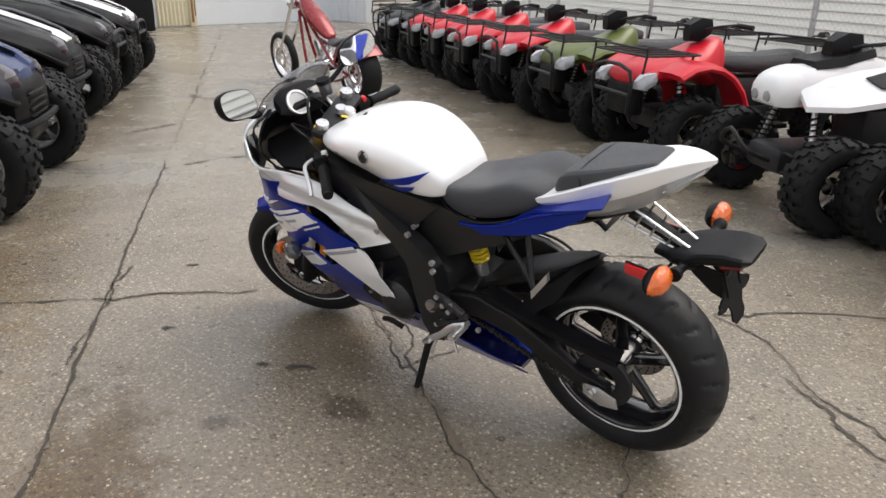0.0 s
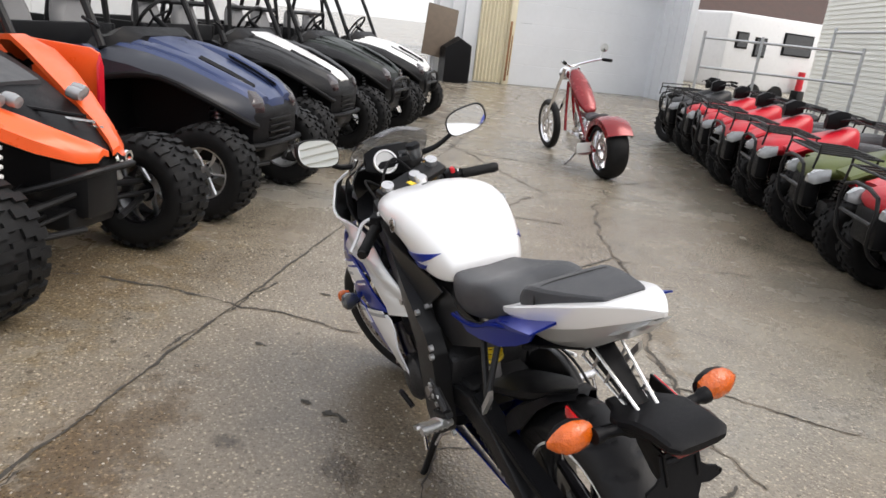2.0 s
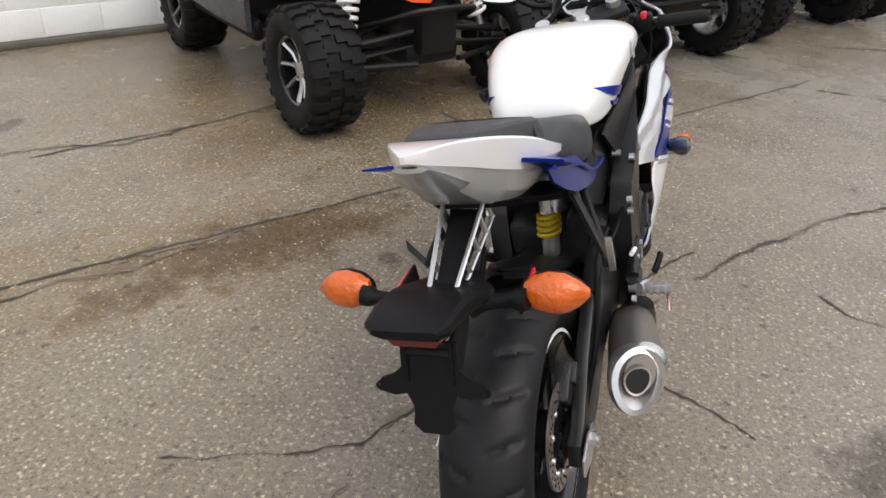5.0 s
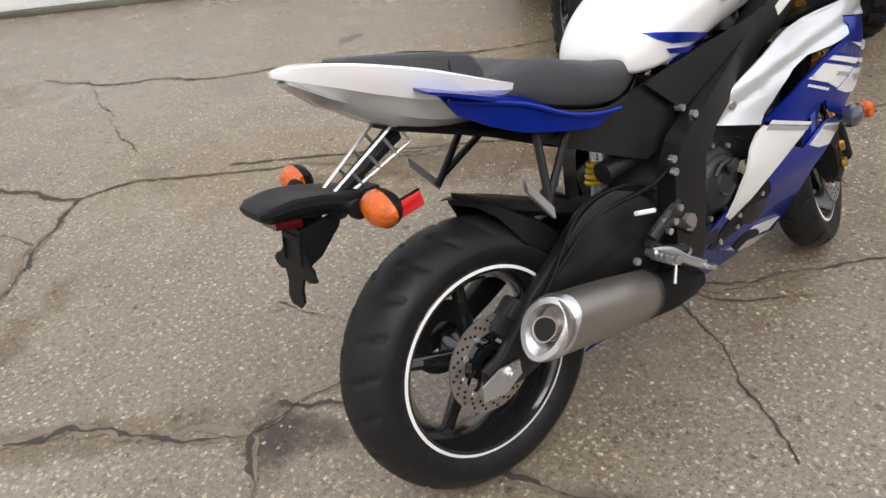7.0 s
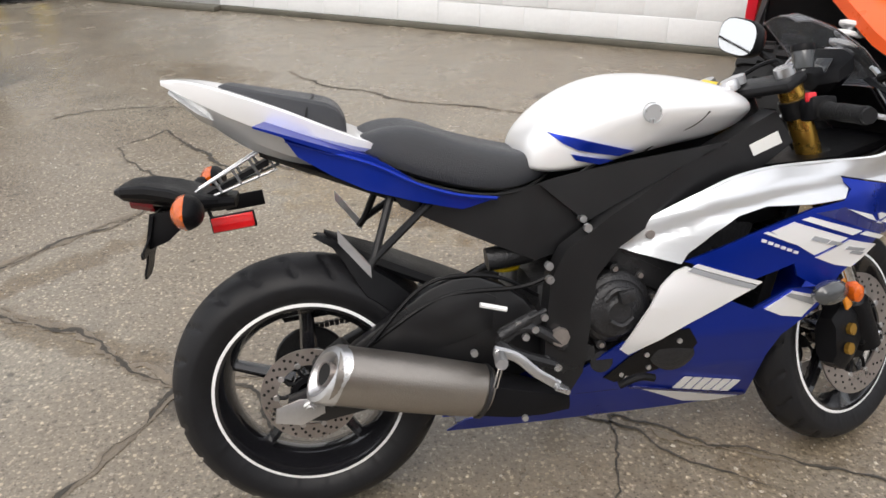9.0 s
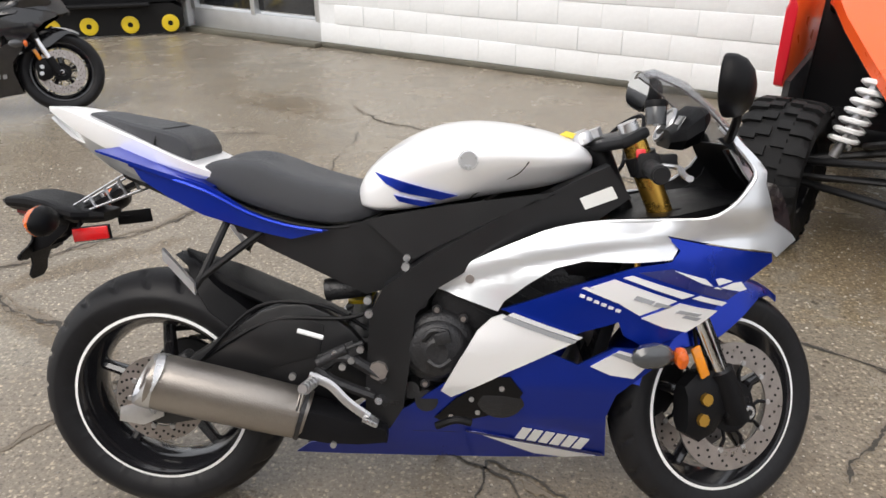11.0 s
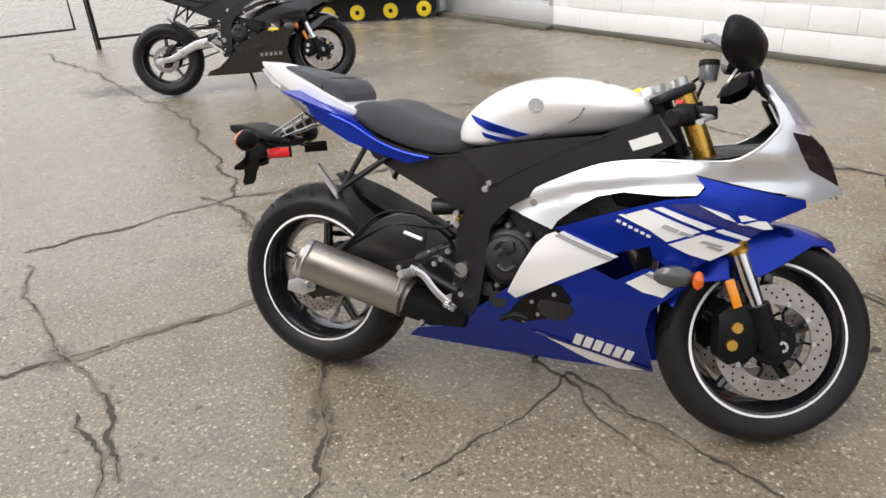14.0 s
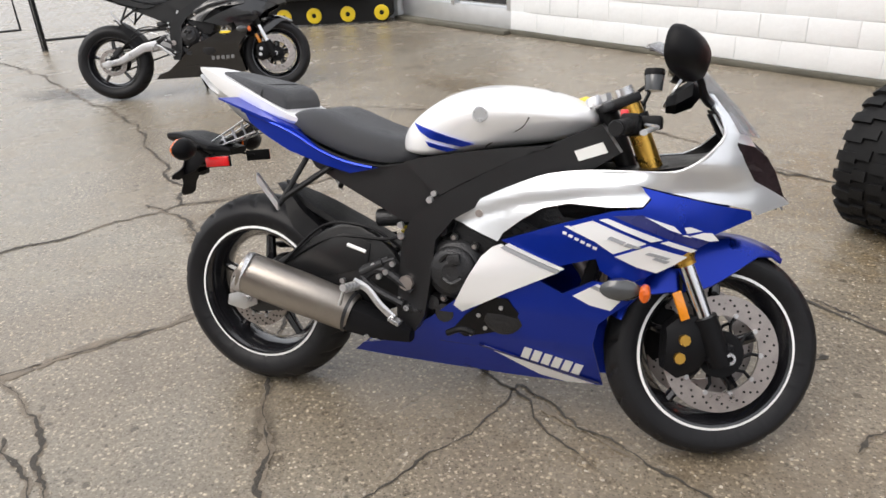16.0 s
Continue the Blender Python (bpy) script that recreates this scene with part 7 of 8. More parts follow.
        grille = part("grille", bm, PLASTIC, root, "black lower front panel", pose(0, 0, 0, 0, 0, 90))
        for k in range(4):
            part("grille_slat", box((0.34, 0.02, 0.016), (0, -0.20, 0.50 + 0.045 * k), bevel=0.004), FRAME, root)
        if kind == "bull_bar":
            part("front_bumper", cage_bm([[(-0.34, -0.12, 0.42), (-0.34, -0.25, 0.48), (-0.32, -0.25, 0.70), (0.32, -0.25, 0.70), (0.34, -0.25, 0.48), (0.34, -0.12, 0.42)], [(-0.33, -0.25, 0.58), (0.33, -0.25, 0.58)]], 0.019), FRAME, root, "black bull bar")
        else:
            part("front_bumper", tube([(-0.36, -0.06, 0.46), (-0.32, -0.215, 0.47), (0.32, -0.215, 0.47), (0.36, -0.06, 0.46)], 0.022, 8, None, 3), PLASTIC, root, "black lower bumper")
        part("mirror_arm", rod((-0.62, 0.80, 1.14), (-0.80, 0.78, 1.20), 0.012, 6), FRAME, root)
        part("cargo_bed", bed_bm(), PLASTIC, root, "black cargo bed")
    part("dashboard", hull([(0.80, 0.92, 1.05, 0.50), (0.88, 0.92, 1.09, 0.56), (0.96, 0.96, 1.06, 0.54)], [(0.9, 0), (1, 0.5), (0.9, 1), (0, 1)]), PLASTIC, root, "", pose(0, 0, 0, 0, 0, 90))
    sw = part("steering_wheel", tube([(0.34 + 0.17 * math.cos(a), 1.02 - 0.10 * math.sin(a), 1.20 + 0.14 * math.sin(a)) for a in (2 * math.pi * i / 20 for i in range(20))], 0.014, 6, None, 0, True), RUBBER, root, "black steering wheel")
    bm = rod((0.34, 1.02, 1.20), (0.34, 0.86, 1.10), 0.022, 8)
    for a in (0.5, 2.6, 4.7):
        rod((0.34, 1.02, 1.20), (0.34 + 0.165 * math.cos(a), 1.02 - 0.095 * math.sin(a), 1.20 + 0.135 * math.sin(a)), 0.010, 6, bm)
    part("steering_column", bm, PLASTIC, sw)
    seats(root, 1.22, 0.72)
    lines = []
    for s in (-1, 1):
        lines += [[(s * 0.62, 0.78, 1.02), (s * 0.60, 1.06, 1.60), (s * 0.56, 1.28, 1.88), (s * 0.55, 1.95, 1.90), (s * 0.60, 2.10, 1.50), (s * 0.62, 2.22, 0.85)],
                  [(s * 0.66, 1.62, 0.85), (s * 0.62, 1.68, 1.45), (s * 0.56, 1.75, 1.90)]]
    lines += [[(-0.56, 1.28, 1.88), (0.56, 1.28, 1.88)], [(-0.55, 1.95, 1.90), (0.55, 1.95, 1.90)], [(-0.62, 1.68, 1.30), (0.62, 1.68, 1.30)]]
    cage(lines, 0.026, root)
    return root


def cage_bm(lines, r):
    bm = bmesh.new()
    for pts in lines:
        tube(pts, r, 8, bm, 3)
    return bm


def bed_bm():
    bm = box((1.30, 0.9, 0.06), (0, 2.02, 0.82), bevel=0.015)
    for s in (-1, 1):
        box((0.05, 0.9, 0.28), (s * 0.63, 2.02, 0.96), bevel=0.015, bm=bm)
        box((1.30, 0.05, 0.28), (0, 2.02 + s * 0.42, 0.96), bevel=0.015, bm=bm)
    return bm


UV = 2.58
utv(YARD @ pose(1.395, UV, 0), "sport", ORANGE, "orange sport side-by-side with white front springs", GLOSS, ALLOY)
for u, v, kind, paint, label, rm, sm in ((3.34, 2.56, "farm", UTV_BLUE, "dark blue side-by-side with polished rims", ALLOY, ALLOY),
                                         (5.24, 2.70, "two_tone", UTV_GREY, "grey side-by-side with a white hood panel", GLOSS, FRAME),
                                         (6.98, 2.68, "bull_bar", UTV_GREEN, "dark green side-by-side with a bull bar", GLOSS, FRAME),
                                         (8.65, 2.68, "bull_bar", UTV_WHITE, "white side-by-side with black fenders", GLOSS, FRAME)):
    utv(YARD @ pose(u, v, 0), kind, paint, label, rm, sm)


def rack(y0, y1, z, w, bars=5):
    lines = [[(-w, y0, z), (w, y0, z)], [(-w, y1, z), (w, y1, z)], [(-w, y0, z), (-w, y1, z)], [(w, y0, z), (w, y1, z)]]
    lines += [[(-w + 2 * w * i / (bars + 1), y0, z), (-w + 2 * w * i / (bars + 1), y1, z)] for i in range(1, bars + 1)]
    lines += [[(-w, y0, z), (-w, y0 - 0.02, z - 0.12)], [(w, y0, z), (w, y0 - 0.02, z - 0.12)], [(-w * 0.8, y1, z), (-w * 0.7, y1, z - 0.1)], [(w * 0.8, y1, z), (w * 0.7, y1, z - 0.1)],
              [(-w, y0, z + 0.05), (w, y0, z + 0.05)], [(-w, y0, z), (-w, y0, z + 0.05)], [(w, y0, z), (w, y0, z + 0.05)]]
    bm = bmesh.new()
    for pts in lines:
        tube(pts, 0.009, 6, bm)
    return bm


def atv(m, paint, label, sport=False, category="quad bike"):
    """A quad, front towards -y, its front axle over y = 0."""
    root = thing("quad_bike", m, label, category, "quads along the fence")
    r, wb = (0.285, 1.28) if not sport else (0.28, 1.25)
    tr = 0.42 if not sport else 0.50
    for x in (-tr, tr):
        for y in (0, wb):
            wheel_off(root, (x, y, r), r, (0.21 if y == 0 else 0.26), GLOSS, FRAME if not sport else STEEL, 1 if x > 0 else -1, 5, "wheel", 20)
    bm = box((0.34, 1.5, 0.16), (0, 0.62, 0.34), bevel=0.04)
    box((0.30, 0.5, 0.32), (0, 0.66, 0.48), bevel=0.05, bm=bm)
    part("frame_and_engine", bm, ENGINE, root, "black engine and tube frame")
    for s in (-1, 1):
        bm = bmesh.new()
        for y0 in (-0.1, 0.12):
            tube([(s * 0.13, y0, 0.28), (s * (tr - 0.12), 0.0, 0.27)], 0.014, 6, bm)
            tube([(s * 0.13, y0, 0.40), (s * (tr - 0.12), 0.0, 0.34)], 0.012, 6, bm)
        part("suspension_arm", bm, FRAME, root)
        sh = part("shock_absorber", rod((s * 0.27, 0, 0.33), (s * 0.17, 0.05, 0.66), 0.016, 8), ALLOY, root)
        part("spring", coil((s * 0.26, 0, 0.38), (s * 0.185, 0.045, 0.60), 0.034, 7, 0.006), FRAME, sh)
    if not sport:
        half = [(0.55, 0.0), (1.0, 0.35), (0.97, 0.55), (0.80, 0.85), (0.45, 1.0), (0, 1.0)]
        body = part("front_body", hull([(-0.36, 0.60, 0.70, 0.20), (-0.30, 0.58, 0.755, 0.27), (-0.08, 0.62, 0.785, 0.30), (0.14, 0.62, 0.83, 0.29), (0.30, 0.58, 0.90, 0.24), (0.40, 0.55, 0.945, 0.17), (0.50, 0.52, 0.93, 0.13)], half), paint, root, "", pose(0, 0, 0, 0, 0, 90), sub=1, sharp=1.5)
        for s in (-1, 1):
            rings = []
            for i in range(8):
                a = radians(58 + i * 116 / 7)
                rings.append([(s * x, 0.03 - (0.40 + d) * math.cos(a), r + (0.475 + d) * math.sin(a)) for x, d in ((0.24, 0.005), (0.52, -0.02), (0.535, 0.0), (0.52, 0.022), (0.40, 0.04), (0.24, 0.03))])
            part("front_fender", loft(rings), paint, root, "arched front fender")
            rings = []
            for i in range(8):
                a = radians(25 + i * 135 / 7)
                rings.append([(s * x, wb - (0.37 + d) * math.cos(a), r + (0.37 + d) * math.sin(a)) for x, d in ((0.2, 0.05), (0.55, 0.0), (0.565, 0.025), (0.55, 0.04), (0.2, 0.08))])
            part("rear_fender", loft(rings), paint, root, "arched rear fender")
            part("headlight", hull([(-0.37, 0.60, 0.65, 0.03), (-0.32, 0.59, 0.69, 0.062), (-0.22, 0.63, 0.71, 0.05)], [(0.9, 0), (1, 0.5), (0.6, 1), (0, 1)]), LAMP, body, "clear wedge headlight", Matrix.Translation((-0.025, -s * 0.27, 0.0)))
            part("footwell", box((0.24, 0.5, 0.04), (s * 0.30, 0.64, 0.30), bevel=0.01), PLASTIC, root)
        part("front_bumper", cage_bm([[(-0.20, -0.30, 0.30), (-0.24, -0.42, 0.42), (-0.24, -0.43, 0.72), (0.24, -0.43, 0.72), (0.24, -0.42, 0.42), (0.20, -0.30, 0.30)], [(-0.24, -0.425, 0.55), (0.24, -0.425, 0.55)]], 0.014), FRAME, root, "black bumper guard")
        part("grille", box((0.36, 0.12, 0.24), (0, -0.30, 0.50), bevel=0.03), PLASTIC, root)
        part("front_rack", rack(-0.38, 0.06, 0.832, 0.36, 4), FRAME, root, "black tubular front rack")["kind"] = "stuff"
        part("rear_rack", rack(1.18, 1.70, 0.875, 0.38, 4), FRAME, root, "black tubular rear rack")["kind"] = "stuff"
    else:
        part("front_body", hull(dense([(-0.20, 0.70, 0.76, 0.09), (-0.17, 0.66, 0.83, 0.14), (-0.04, 0.66, 0.885, 0.17), (0.14, 0.70, 0.90, 0.17), (0.34, 0.72, 0.96, 0.16), (0.60, 0.68, 0.90, 0.12)], 3), [(0.8, 0), (1, 0.35), (0.95, 0.7), (0.7, 0.93), (0, 1)]), paint, root, "rounded nose and tank cover", pose(0, 0, 0, 0, 0, 90))
        part("tank_panel", hull([(0.04, 0.87, 0.915, 0.13), (0.2, 0.89, 0.945, 0.15), (0.42, 0.94, 0.985, 0.12)], [(1, 0), (0.8, 1), (0, 1)]), PLASTIC, root, "black tank panel", pose(0, 0, 0, 0, 0, 90))
        for s in (-1, 1):
            part("front_fender", loft([[(s * x0, y, z), (s * x1, y, z1), (s * x1, y, z1 - 0.03), (s * x0, y, z - 0.03)] for y, x0, x1, z, z1 in ((-0.06, 0.14, 0.24, 0.78, 0.68), (0.08, 0.15, 0.40, 0.83, 0.70), (0.30, 0.16, 0.52, 0.87, 0.76), (0.58, 0.16, 0.50, 0.90, 0.83), (0.72, 0.16, 0.40, 0.89, 0.85))]), paint, root, "flat white front fender")
            part("fender_decal", loft([[(s * x0, y, z), (s * x1, y, z1), (s * x1, y, z1 - 0.004), (s * x0, y, z - 0.004)] for y, x0, x1, z, z1 in ((0.26, 0.26, 0.40, 0.843, 0.804), (0.40, 0.24, 0.46, 0.871, 0.814), (0.56, 0.22, 0.34, 0.896, 0.868))]), PLASTIC, root, "black fender graphic")
            part("rear_fender", loft([[(s * 0.14, y, z), (s * x1, y, z1), (s * x1, y, z1 - 0.03), (s * 0.14, y, z - 0.03)] for y, x1, z, z1 in ((0.95, 0.35, 0.80, 0.72), (1.15, 0.55, 0.86, 0.80), (1.45, 0.55, 0.90, 0.84), (1.62, 0.35, 0.92, 0.88))]), paint, root, "flat rear fender")
        part("front_bumper", cage_bm([[(-0.12, -0.16, 0.34), (-0.13, -0.33, 0.42), (0, -0.36, 0.52), (0.13, -0.33, 0.42), (0.12, -0.16, 0.34)]], 0.014), FRAME, root)
        for s in (-1, 1):
            part("headlight", lathe([(0, -0.012), (0.03, -0.008), (0.036, 0.02), (0.02, 0.04)], 18, m=pose(s * 0.06, -0.20, 0.715)), LAMP, root)
    part("seat", hull([(0.38, 0.70, 0.80, 0.11), (0.52, 0.66, 0.82, 0.15), (0.85, 0.64, 0.80, 0.17), (1.15, 0.66, 0.84, 0.17), (1.30, 0.70, 0.82, 0.13)], [(0.9, 0), (1, 0.5), (0.8, 0.95), (0, 1)]), LEATHER, root, "black vinyl seat", pose(0, 0, 0, 0, 0, 90), sub=1)
    hb = part("handlebar", tube([(-0.40, 0.42, 1.02), (-0.30, 0.38, 1.03), (-0.12, 0.30, 1.0), (0, 0.26, 0.96), (0.12, 0.30, 1.0), (0.30, 0.38, 1.03), (0.40, 0.42, 1.02)], 0.011, 8, None, 3), FRAME, root, "black handlebar")
    for s in (-1, 1):
        part("grip", rod((s * 0.30, 0.385, 1.03), (s * 0.42, 0.43, 1.02), 0.018, 10), RUBBER, hb)
        part("hand_lever", tube([(s * 0.26, 0.33, 1.02), (s * 0.34, 0.33, 1.02), (s * 0.41, 0.36, 1.0)], 0.006, 6, None, 3), FRAME, hb)
    part("steering_pod", hull([(0.18, 0.90, 1.02, 0.05), (0.26, 0.90, 1.07, 0.085), (0.36, 0.95, 1.06, 0.07)], [(0.7, 0), (1, 0.5), (0.7, 1), (0, 1)]), PLASTIC, hb, "", pose(0, 0, 0, 0, 0, 90))
    return root


def quad_at(u, dv=0.0, turn=0.0):
    return YARD @ pose(u, -2.20 + 0.105 * (u - 1.35) + dv, 0, 0, 0, 180 + turn)


red_quad = atv(quad_at(3.36, 0, 4), RED, "red utility quad with black tubular racks")
atv(quad_at(4.51, 0, 2), OLIVE, "olive green utility quad with black racks")
dark_quad = atv(quad_at(9.75, 0.0, 3), UTV_GREY, "dark grey utility quad with black racks")
for u, tn in ((5.63, 1), (6.61, 4), (7.62, -2), (8.67, 3)):
    copy_thing(red_quad, quad_at(u, 0.04 * math.sin(u * 5), tn))
copy_thing(dark_quad, YARD @ pose(10.72, -1.42, 0, 0, 0, 138))
atv(quad_at(2.02, 0.05, -4), UTV_WHITE, "white sport quad with black graphics", True)
atv(quad_at(0.82, 0.05, -2), RED, "red sport quad with black seat", True)


# ---- long-fork chopper ----
def chopper(m):
    root = thing("chopper", m, "red custom chopper with a fat rear tyre and chrome", "motorcycle")
    DEEP = material("candy_red_paint", (0.21, 0.006, 0.010), 0.25, 0.3, coat=0.4, vary=0.1)
    rw = part("rear_wheel", lathe([(0.215, -0.11), (0.205, -0.09), (0.19, 0), (0.205, 0.09), (0.215, 0.11)], 40), CHROME, root, "", pose(0, 0, 0.315))
    part("tyre", tyre_mesh(0.315, 0.212, 0.26, 0), RUBBER, rw, "very wide black rear tyre")
    fw = part("front_wheel", lathe([(0.24, -0.035), (0.232, -0.025), (0.225, 0), (0.232, 0.025), (0.24, 0.035)], 40), CHROME, root, "", pose(1.80, 0, 0.315))
    part("tyre", tyre_mesh(0.315, 0.238, 0.095, 0), RUBBER, fw, "narrow black front tyre")
    for w, r, hw in ((rw, 0.2, 0.05), (fw, 0.23, 0.03)):
        bm = lathe([(0, -hw), (0.035, -hw), (0.03, 0), (0.035, hw), (0, hw)], 16)
        for i in range(20):
            a = 2 * math.pi * i / 20
            rod((0.03 * math.cos(a + 0.3), hw * (1 if i % 2 else -1) * 0.8, 0.03 * math.sin(a + 0.3)), (r * math.cos(a), 0, r * math.sin(a)), 0.004, 5, bm)
        part("spokes", bm, CHROME, w, "chrome spokes")
        part("brake_disc", disc_mesh(0.13, 0.09, hw * 1.6), STEEL, w)
    rings = []
    for i in range(13):
        a = radians(15 + i * 130 / 12)
        rings.append([((0.345 + d) * math.cos(a), y, 0.315 + (0.345 + d) * math.sin(a)) for y, d in ((-0.15, -0.07), (-0.145, -0.01), (-0.08, 0.012), (0, 0.018), (0.08, 0.012), (0.145, -0.01), (0.15, -0.07), (0.14, -0.07), (0.135, -0.015), (0, 0.008), (-0.135, -0.015), (-0.14, -0.07))])
    part("rear_fender", loft(rings), DEEP, root, "candy red rear fender")
    bm = bmesh.new()
    for s in (-1, 1):
        tube([(0, s * 0.16, 0.315), (0.35, s * 0.12, 0.40), (0.62, s * 0.08, 0.58), (1.12, s * 0.03, 0.98)], 0.018, 8, bm, 3)
        tube([(0.0, s * 0.16, 0.315), (0.4, s * 0.12, 0.20), (0.95, s * 0.09, 0.20), (1.10, s * 0.06, 0.45), (1.16, s * 0.02, 0.92)], 0.018, 8, bm, 4)
    rod((1.13, 0, 0.86), (1.10, 0, 1.02), 0.035, 12, bm)
    part("frame", bm, DEEP, root, "candy red tube frame")
    part("fuel_tank", hull([(0.50, 0.62, 0.68, 0.06), (0.58, 0.63, 0.76, 0.11), (0.75, 0.72, 0.92, 0.135), (0.95, 0.84, 1.06, 0.12), (1.06, 0.94, 1.12, 0.07)], [(0.6, 0), (1, 0.4), (0.85, 0.85), (0, 1)]), DEEP, root, "candy red stretched fuel tank", sub=2)
    part("seat", hull([(0.18, 0.58, 0.70, 0.10), (0.28, 0.56, 0.64, 0.14), (0.42, 0.57, 0.63, 0.12), (0.52, 0.60, 0.66, 0.07)], [(0.9, 0), (1, 0.6), (0.6, 1), (0, 0.95)]), LEATHER, root, "low black leather seat", sub=1)
    bm = bmesh.new()
    for d in (-24, 24):
        m2 = pose(0.72, 0, 0.36, 0, d, 0)
        for i in range(7):
            bmesh.ops.create_cone(bm, cap_ends=True, segments=20, radius1=0.085 - 0.002 * i, radius2=0.085 - 0.002 * i, depth=0.012, matrix=m2 @ Matrix.Translation((0, 0, 0.10 + 0.024 * i)))
        bmesh.ops.create_cone(bm, cap_ends=True, segments=20, radius1=0.065, radius2=0.065, depth=0.28, matrix=m2 @ Matrix.Translation((0, 0, 0.12)))
    bmesh.ops.create_cone(bm, cap_ends=True, segments=24, radius1=0.15, radius2=0.15, depth=0.16, matrix=pose(0.72, 0, 0.30, 90))
    box((0.32, 0.16, 0.2), (0.48, 0, 0.30), bevel=0.05, bm=bm)
    part("engine", bm, CHROME, root, "chrome V-twin engine")
    bm = tube([(0.80, -0.12, 0.48), (0.86, -0.17, 0.36), (0.65, -0.19, 0.23), (0.1, -0.20, 0.22)], 0.028, 10, None, 5)
    tube([(0.62, -0.12, 0.48), (0.66, -0.18, 0.40), (0.5, -0.20, 0.30), (0.1, -0.20, 0.29)], 0.028, 10, bm, 5)
    part("exhaust_pipe", bm, CHROME, root, "chrome exhaust pipes")
    for s in (-1, 1):
        part("fork_leg", rod((1.80, s * 0.075, 0.315), (1.13, s * 0.085, 1.08), 0.021, 12), CHROME, root, "long chrome fork leg")
    part("headlight", lathe([(0, -0.09), (0.05, -0.08), (0.075, 0.0), (0.08, 0.06), (0.06, 0.07), (0, 0.07)], 20, m=pose(1.27, 0, 1.0, 0, 0, -90)), CHROME, root, "chrome bullet headlight")
    turned = Matrix.Translation((1.12, 0, 0)) @ pose(0, 0, 0, 0, 0, 16) @ Matrix.Translation((-1.12, 0, 0))
    hb = part("handlebar", tube([(0.84, -0.33, 1.17), (0.95, -0.28, 1.18), (1.09, -0.11, 1.13), (1.12, 0, 1.10), (1.09, 0.11, 1.13), (0.95, 0.28, 1.18), (0.84, 0.33, 1.17)], 0.014, 8, None, 4), CHROME, root, "chrome pulled-back handlebar", turned)
    for s in (-1, 1):
        part("grip", rod((0.93, s * 0.29, 1.178), (0.82, s * 0.34, 1.168), 0.019, 10), RUBBER, hb)
    part("mirror_arm", rod((0.96, -0.27, 1.18), (0.95, -0.31, 1.29), 0.006, 6), CHROME, hb)
    part("mirror_head", lathe([(0, -0.02), (0.045, -0.01), (0.05, 0), (0, 0.003)], 18, m=pose(0.945, -0.32, 1.31, 0, 0, 70)), CHROME, hb, "round chrome mirror")
    part("primary_cover", hull([(0.35, 0.22, 0.36, 0.035), (0.5, 0.20, 0.40, 0.045), (0.8, 0.20, 0.40, 0.045), (0.9, 0.22, 0.36, 0.03)], [(0.8, 0), (1, 0.5), (0.8, 1), (0, 1)]), CHROME, root, "polished primary cover", pose(0, 0.15, 0))
    part("licence_plate", box((0.01, 0.18, 0.11), (0.10, 0.24, 0.33), (0, 0, 10), 0.003), PAPER, root, "blank white licence plate")
    part("kick_stand", rod((0.55, 0.12, 0.2), (0.62, 0.26, 0.0), 0.012, 8), CHROME, root)
    return root


chopper(pose(5.15, -3.82, 0, 0, 0, -11) @ pose(0, 0, 0, -7, 0, 0))


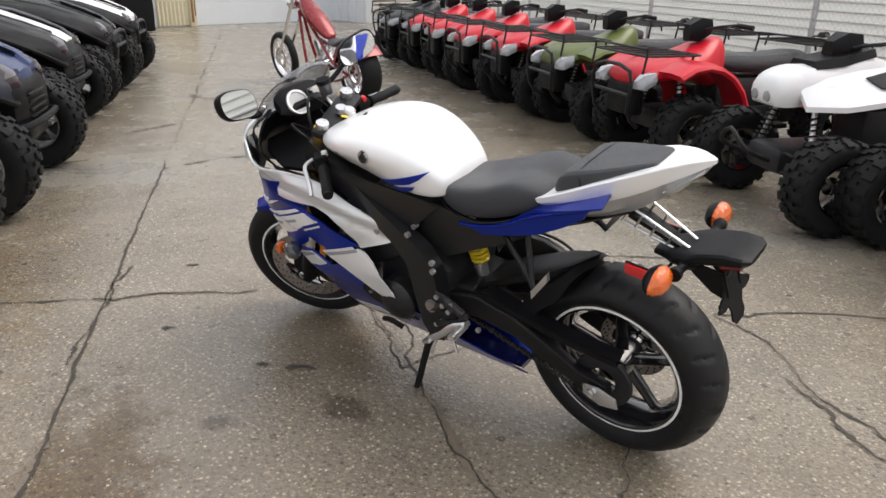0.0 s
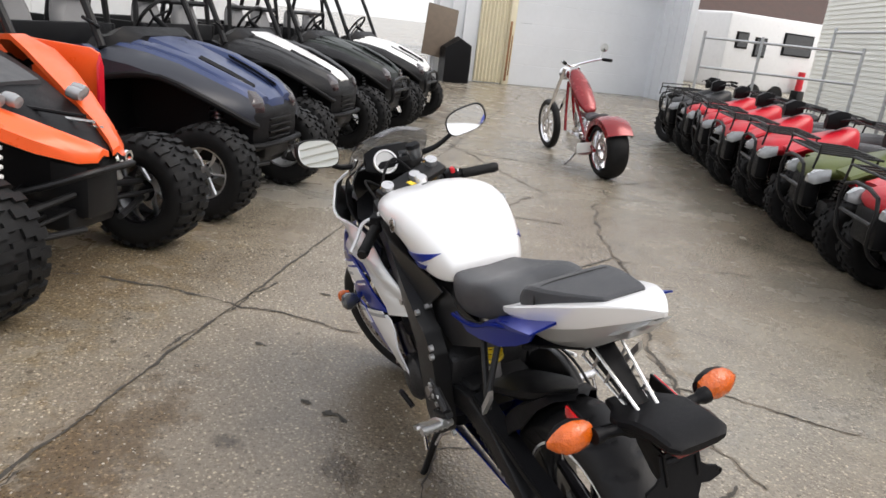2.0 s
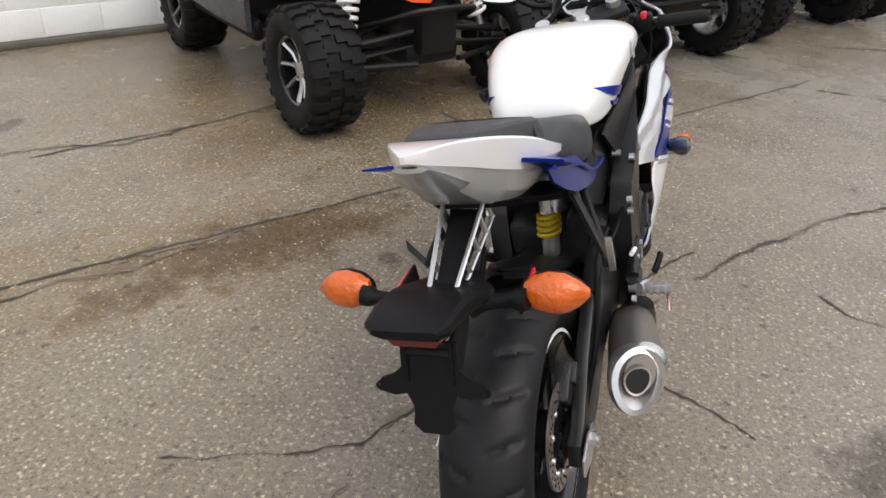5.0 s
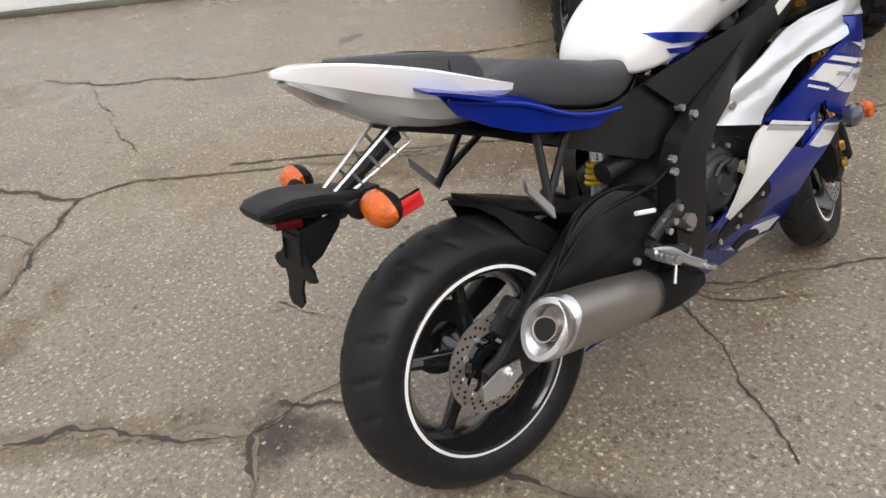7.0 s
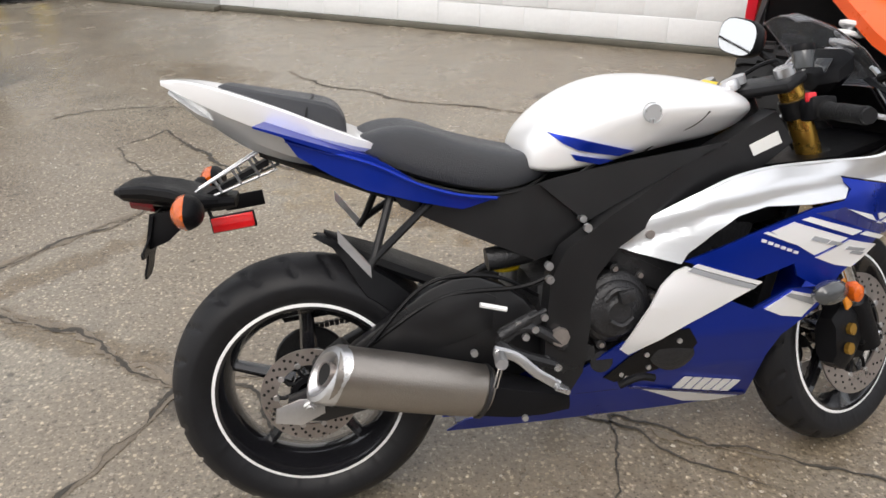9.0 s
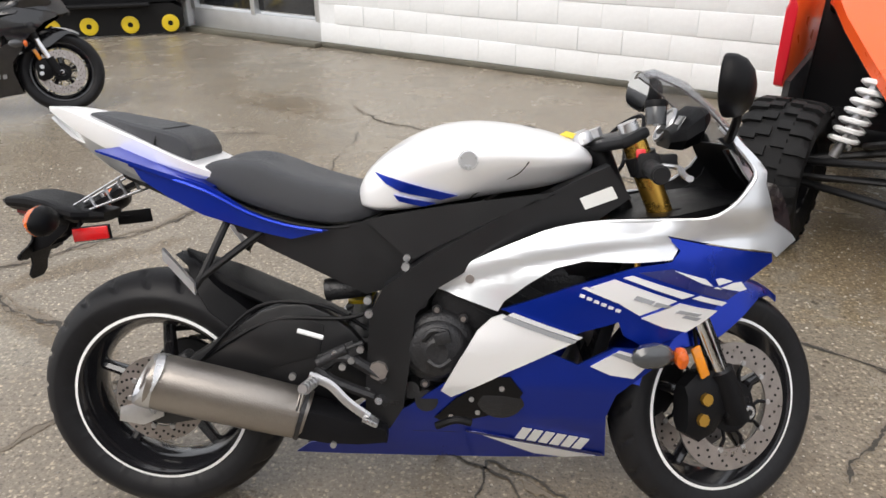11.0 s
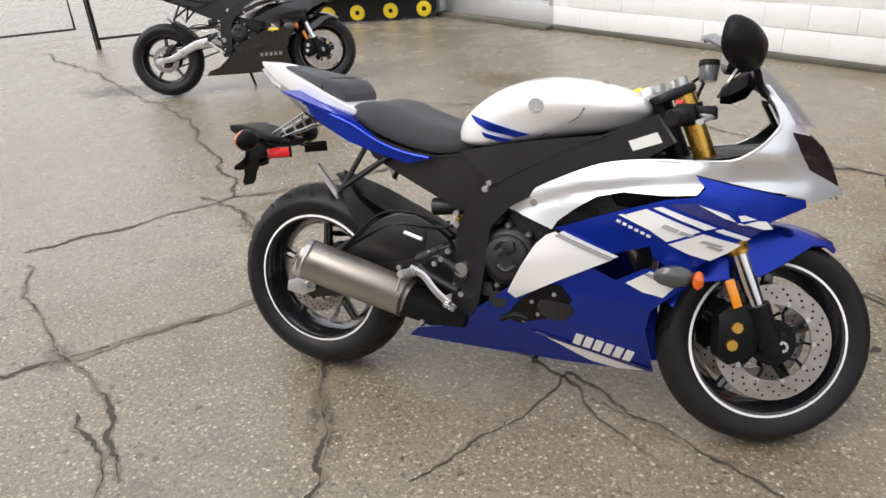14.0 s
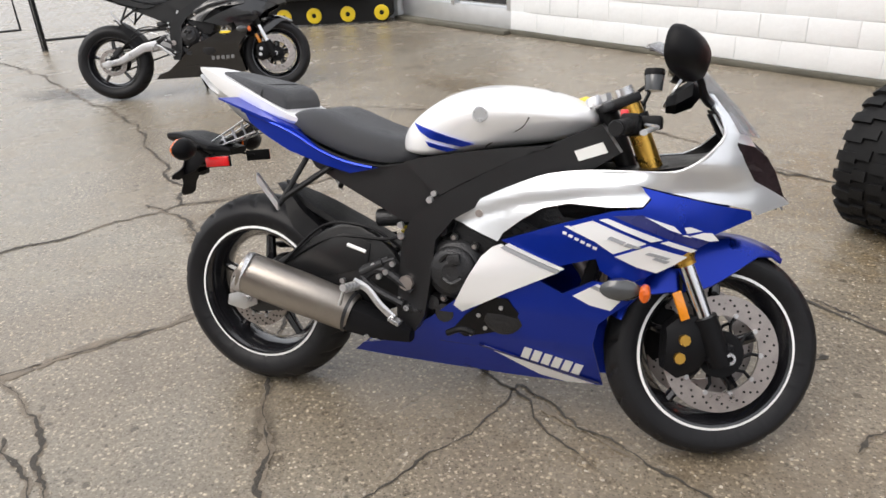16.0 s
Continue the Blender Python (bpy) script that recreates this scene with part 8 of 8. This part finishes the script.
# ---- snowmobile, clutter and trailer ----
def snowmobile(m):
    root = thing("snowmobile", m, "black and yellow snowmobile parked by the window", "snowmobile")
    part("track", hull([(-1.2, 0.10, 0.30, 0.19), (-1.1, 0.02, 0.36, 0.19), (0.3, 0.02, 0.36, 0.19), (0.55, 0.16, 0.40, 0.19)], [(1, 0), (1, 1), (0, 1)]), RUBBER, root, "black ribbed rubber track")
    for x in (-1.05, -0.6, -0.15, 0.25):
        w = part("idler_wheel", lathe([(0.03, -0.20), (0.085, -0.205), (0.10, -0.20), (0.10, 0.20), (0.085, 0.205), (0.03, 0.20)], 18, m=pose(x, 0, 0.13)), YELLOW, root, "yellow idler wheel")
        part("wheel_hub", lathe([(0, -0.215), (0.05, -0.212), (0.055, -0.2)], 12, m=pose(x, 0, 0.13)), PLASTIC, w)
    part("tunnel", hull([(-1.3, 0.40, 0.48, 0.2), (-1.1, 0.38, 0.52, 0.21), (0.4, 0.38, 0.55, 0.21)], [(1, 0), (1, 0.9), (0.9, 1), (0, 1)]), PLASTIC, root, "black tunnel")
    part("running_board", box((1.3, 0.62, 0.04), (-0.2, 0, 0.36), bevel=0.01), FRAME, root)
    for i in range(6):
        part("side_bar", box((0.09, 0.006, 0.03), (-0.75 + 0.13 * i, -0.215, 0.44), (0, 0, 0), 0.002), YELLOW, root)
    part("seat", hull([(-1.1, 0.52, 0.70, 0.12), (-0.6, 0.52, 0.74, 0.15), (0.1, 0.52, 0.72, 0.14)], [(1, 0), (1, 0.7), (0.7, 1), (0, 1)]), LEATHER, root, sub=1)
    part("cowl", hull([(0.1, 0.35, 0.80, 0.26), (0.45, 0.30, 0.90, 0.34), (0.9, 0.32, 0.78, 0.34), (1.25, 0.36, 0.55, 0.22), (1.35, 0.38, 0.45, 0.1)], [(0.8, 0), (1, 0.4), (0.75, 0.9), (0, 1)]), GLOSS, root, "gloss black cowl", sub=1)
    for s in (-1, 1):
        part("cowl_stripe", box((0.5, 0.01, 0.05), (0.75, s * 0.325, 0.52), (0, 8, 0), 0.003), YELLOW, root)
        part("ski", tube([(0.55, s * 0.45, 0.03), (1.3, s * 0.45, 0.03), (1.55, s * 0.45, 0.12), (1.65, s * 0.45, 0.24)], 0.06, 8, None, 3, flat=0.3), YELLOW, root, "yellow plastic ski")
        part("ski_leg", tube([(1.0, s * 0.22, 0.42), (1.0, s * 0.45, 0.06)], 0.022, 8), FRAME, root)
    part("windshield", loft([[(0.55 - 0.12 * k, y, 0.88 + 0.3 * k - 0.15 * y * y) for y in (-0.22, -0.1, 0, 0.1, 0.22)] + [(0.54 - 0.12 * k, y, 0.88 + 0.3 * k - 0.15 * y * y) for y in (0.22, 0.1, 0, -0.1, -0.22)] for k in (0, 1)]), SCREEN, root)
    return root


snowmobile(pose(-3.95, 7.20, 0, 0, 0, 200))
tarp = thing("scrap_pile", DOORW @ pose(-2.0, -0.55, 0), "brown board and dark scrap leaning on the wall", "scrap")
part("board", box((0.8, 0.04, 1.25), (-0.1, 0.28, 1.15), (-14, 8, 0), 0.006), material("brown_board", (0.12, 0.09, 0.065), 0.7, vary=0.3), tarp, "brown weathered board")
part("bin", hull([(-0.35, 0.0, 0.85, 0.25), (0.0, 0.0, 1.1, 0.32), (0.3, 0.0, 0.95, 0.28)], [(0.9, 0), (1, 0.5), (0.85, 0.95), (0, 1)]), PLASTIC, tarp, "dark plastic bin", pose(0.25, -0.1, 0))
trailer = thing("camping_trailer", BEYOND @ pose(8.6, 4.8, 0, 0, 0, 20), "white camping trailer with dark windows", "trailer")
part("body", box((4.2, 2.2, 2.3), (0, 0, 1.55), bevel=0.12), UTV_WHITE, trailer, "white aluminium body")
for x, z, w, h in ((-1.5, 1.9, 0.5, 0.5), (-0.7, 1.75, 0.5, 0.6), (0.9, 1.95, 1.3, 0.7)):
    wf = part("window", box((w, 0.06, h), (x, -1.11, z), bevel=0.02), PLASTIC, trailer, "dark tinted window")
    part("pane", box((w - 0.1, 0.02, h - 0.1), (x, -1.145, z)), PANE, wf)
for x in (-0.6, 0.4):
    tw = part("wheel", lathe([(0, -1.18), (0.18, -1.18), (0.30, -1.16), (0.32, -1.05), (0.3, -0.95)], 20, m=pose(x, 0, 0.32)), RUBBER, trailer)
part("red_cylinder", rod((1.2, -1.3, 0.55), (1.2, -1.3, 1.15), 0.11, 14), RED, trailer)
part("cylinder_stand", box((0.3, 0.3, 0.55), (1.2, -1.3, 0.275), bevel=0.02), FRAME, trailer)


# low house with a brown roof beyond the yard
house = thing("house", BEYOND @ pose(9.0, 17.0, 0, 0, 0, 12), "low pale house with a brown shingle roof", "house")
part("wall", box((20.0, 7.0, 2.9), (0, 0, 1.45), bevel=0.02), SIDING, house)
ROOF = material("brown_shingles", (0.075, 0.048, 0.042), 0.85, vary=0.35, scale=3, bump=0.5, bump_scale=30)
part("roof", loft([[(x, -4.0, 2.75), (x, 0, 6.6), (x, 4.0, 2.75), (x, 3.9, 2.6), (x, 0, 6.4), (x, -3.9, 2.6)] for x in (-10.5, 10.5)]), ROOF, house, "brown shingle roof")
for x in (-7.5, -3.5, 2.0, 6.5):
    wf = part("window", box((1.3, 0.1, 1.1), (x, -3.52, 1.6), bevel=0.02), SHEET, house)
    part("pane", box((1.1, 0.04, 0.9), (x, -3.58, 1.6)), PANE, wf)
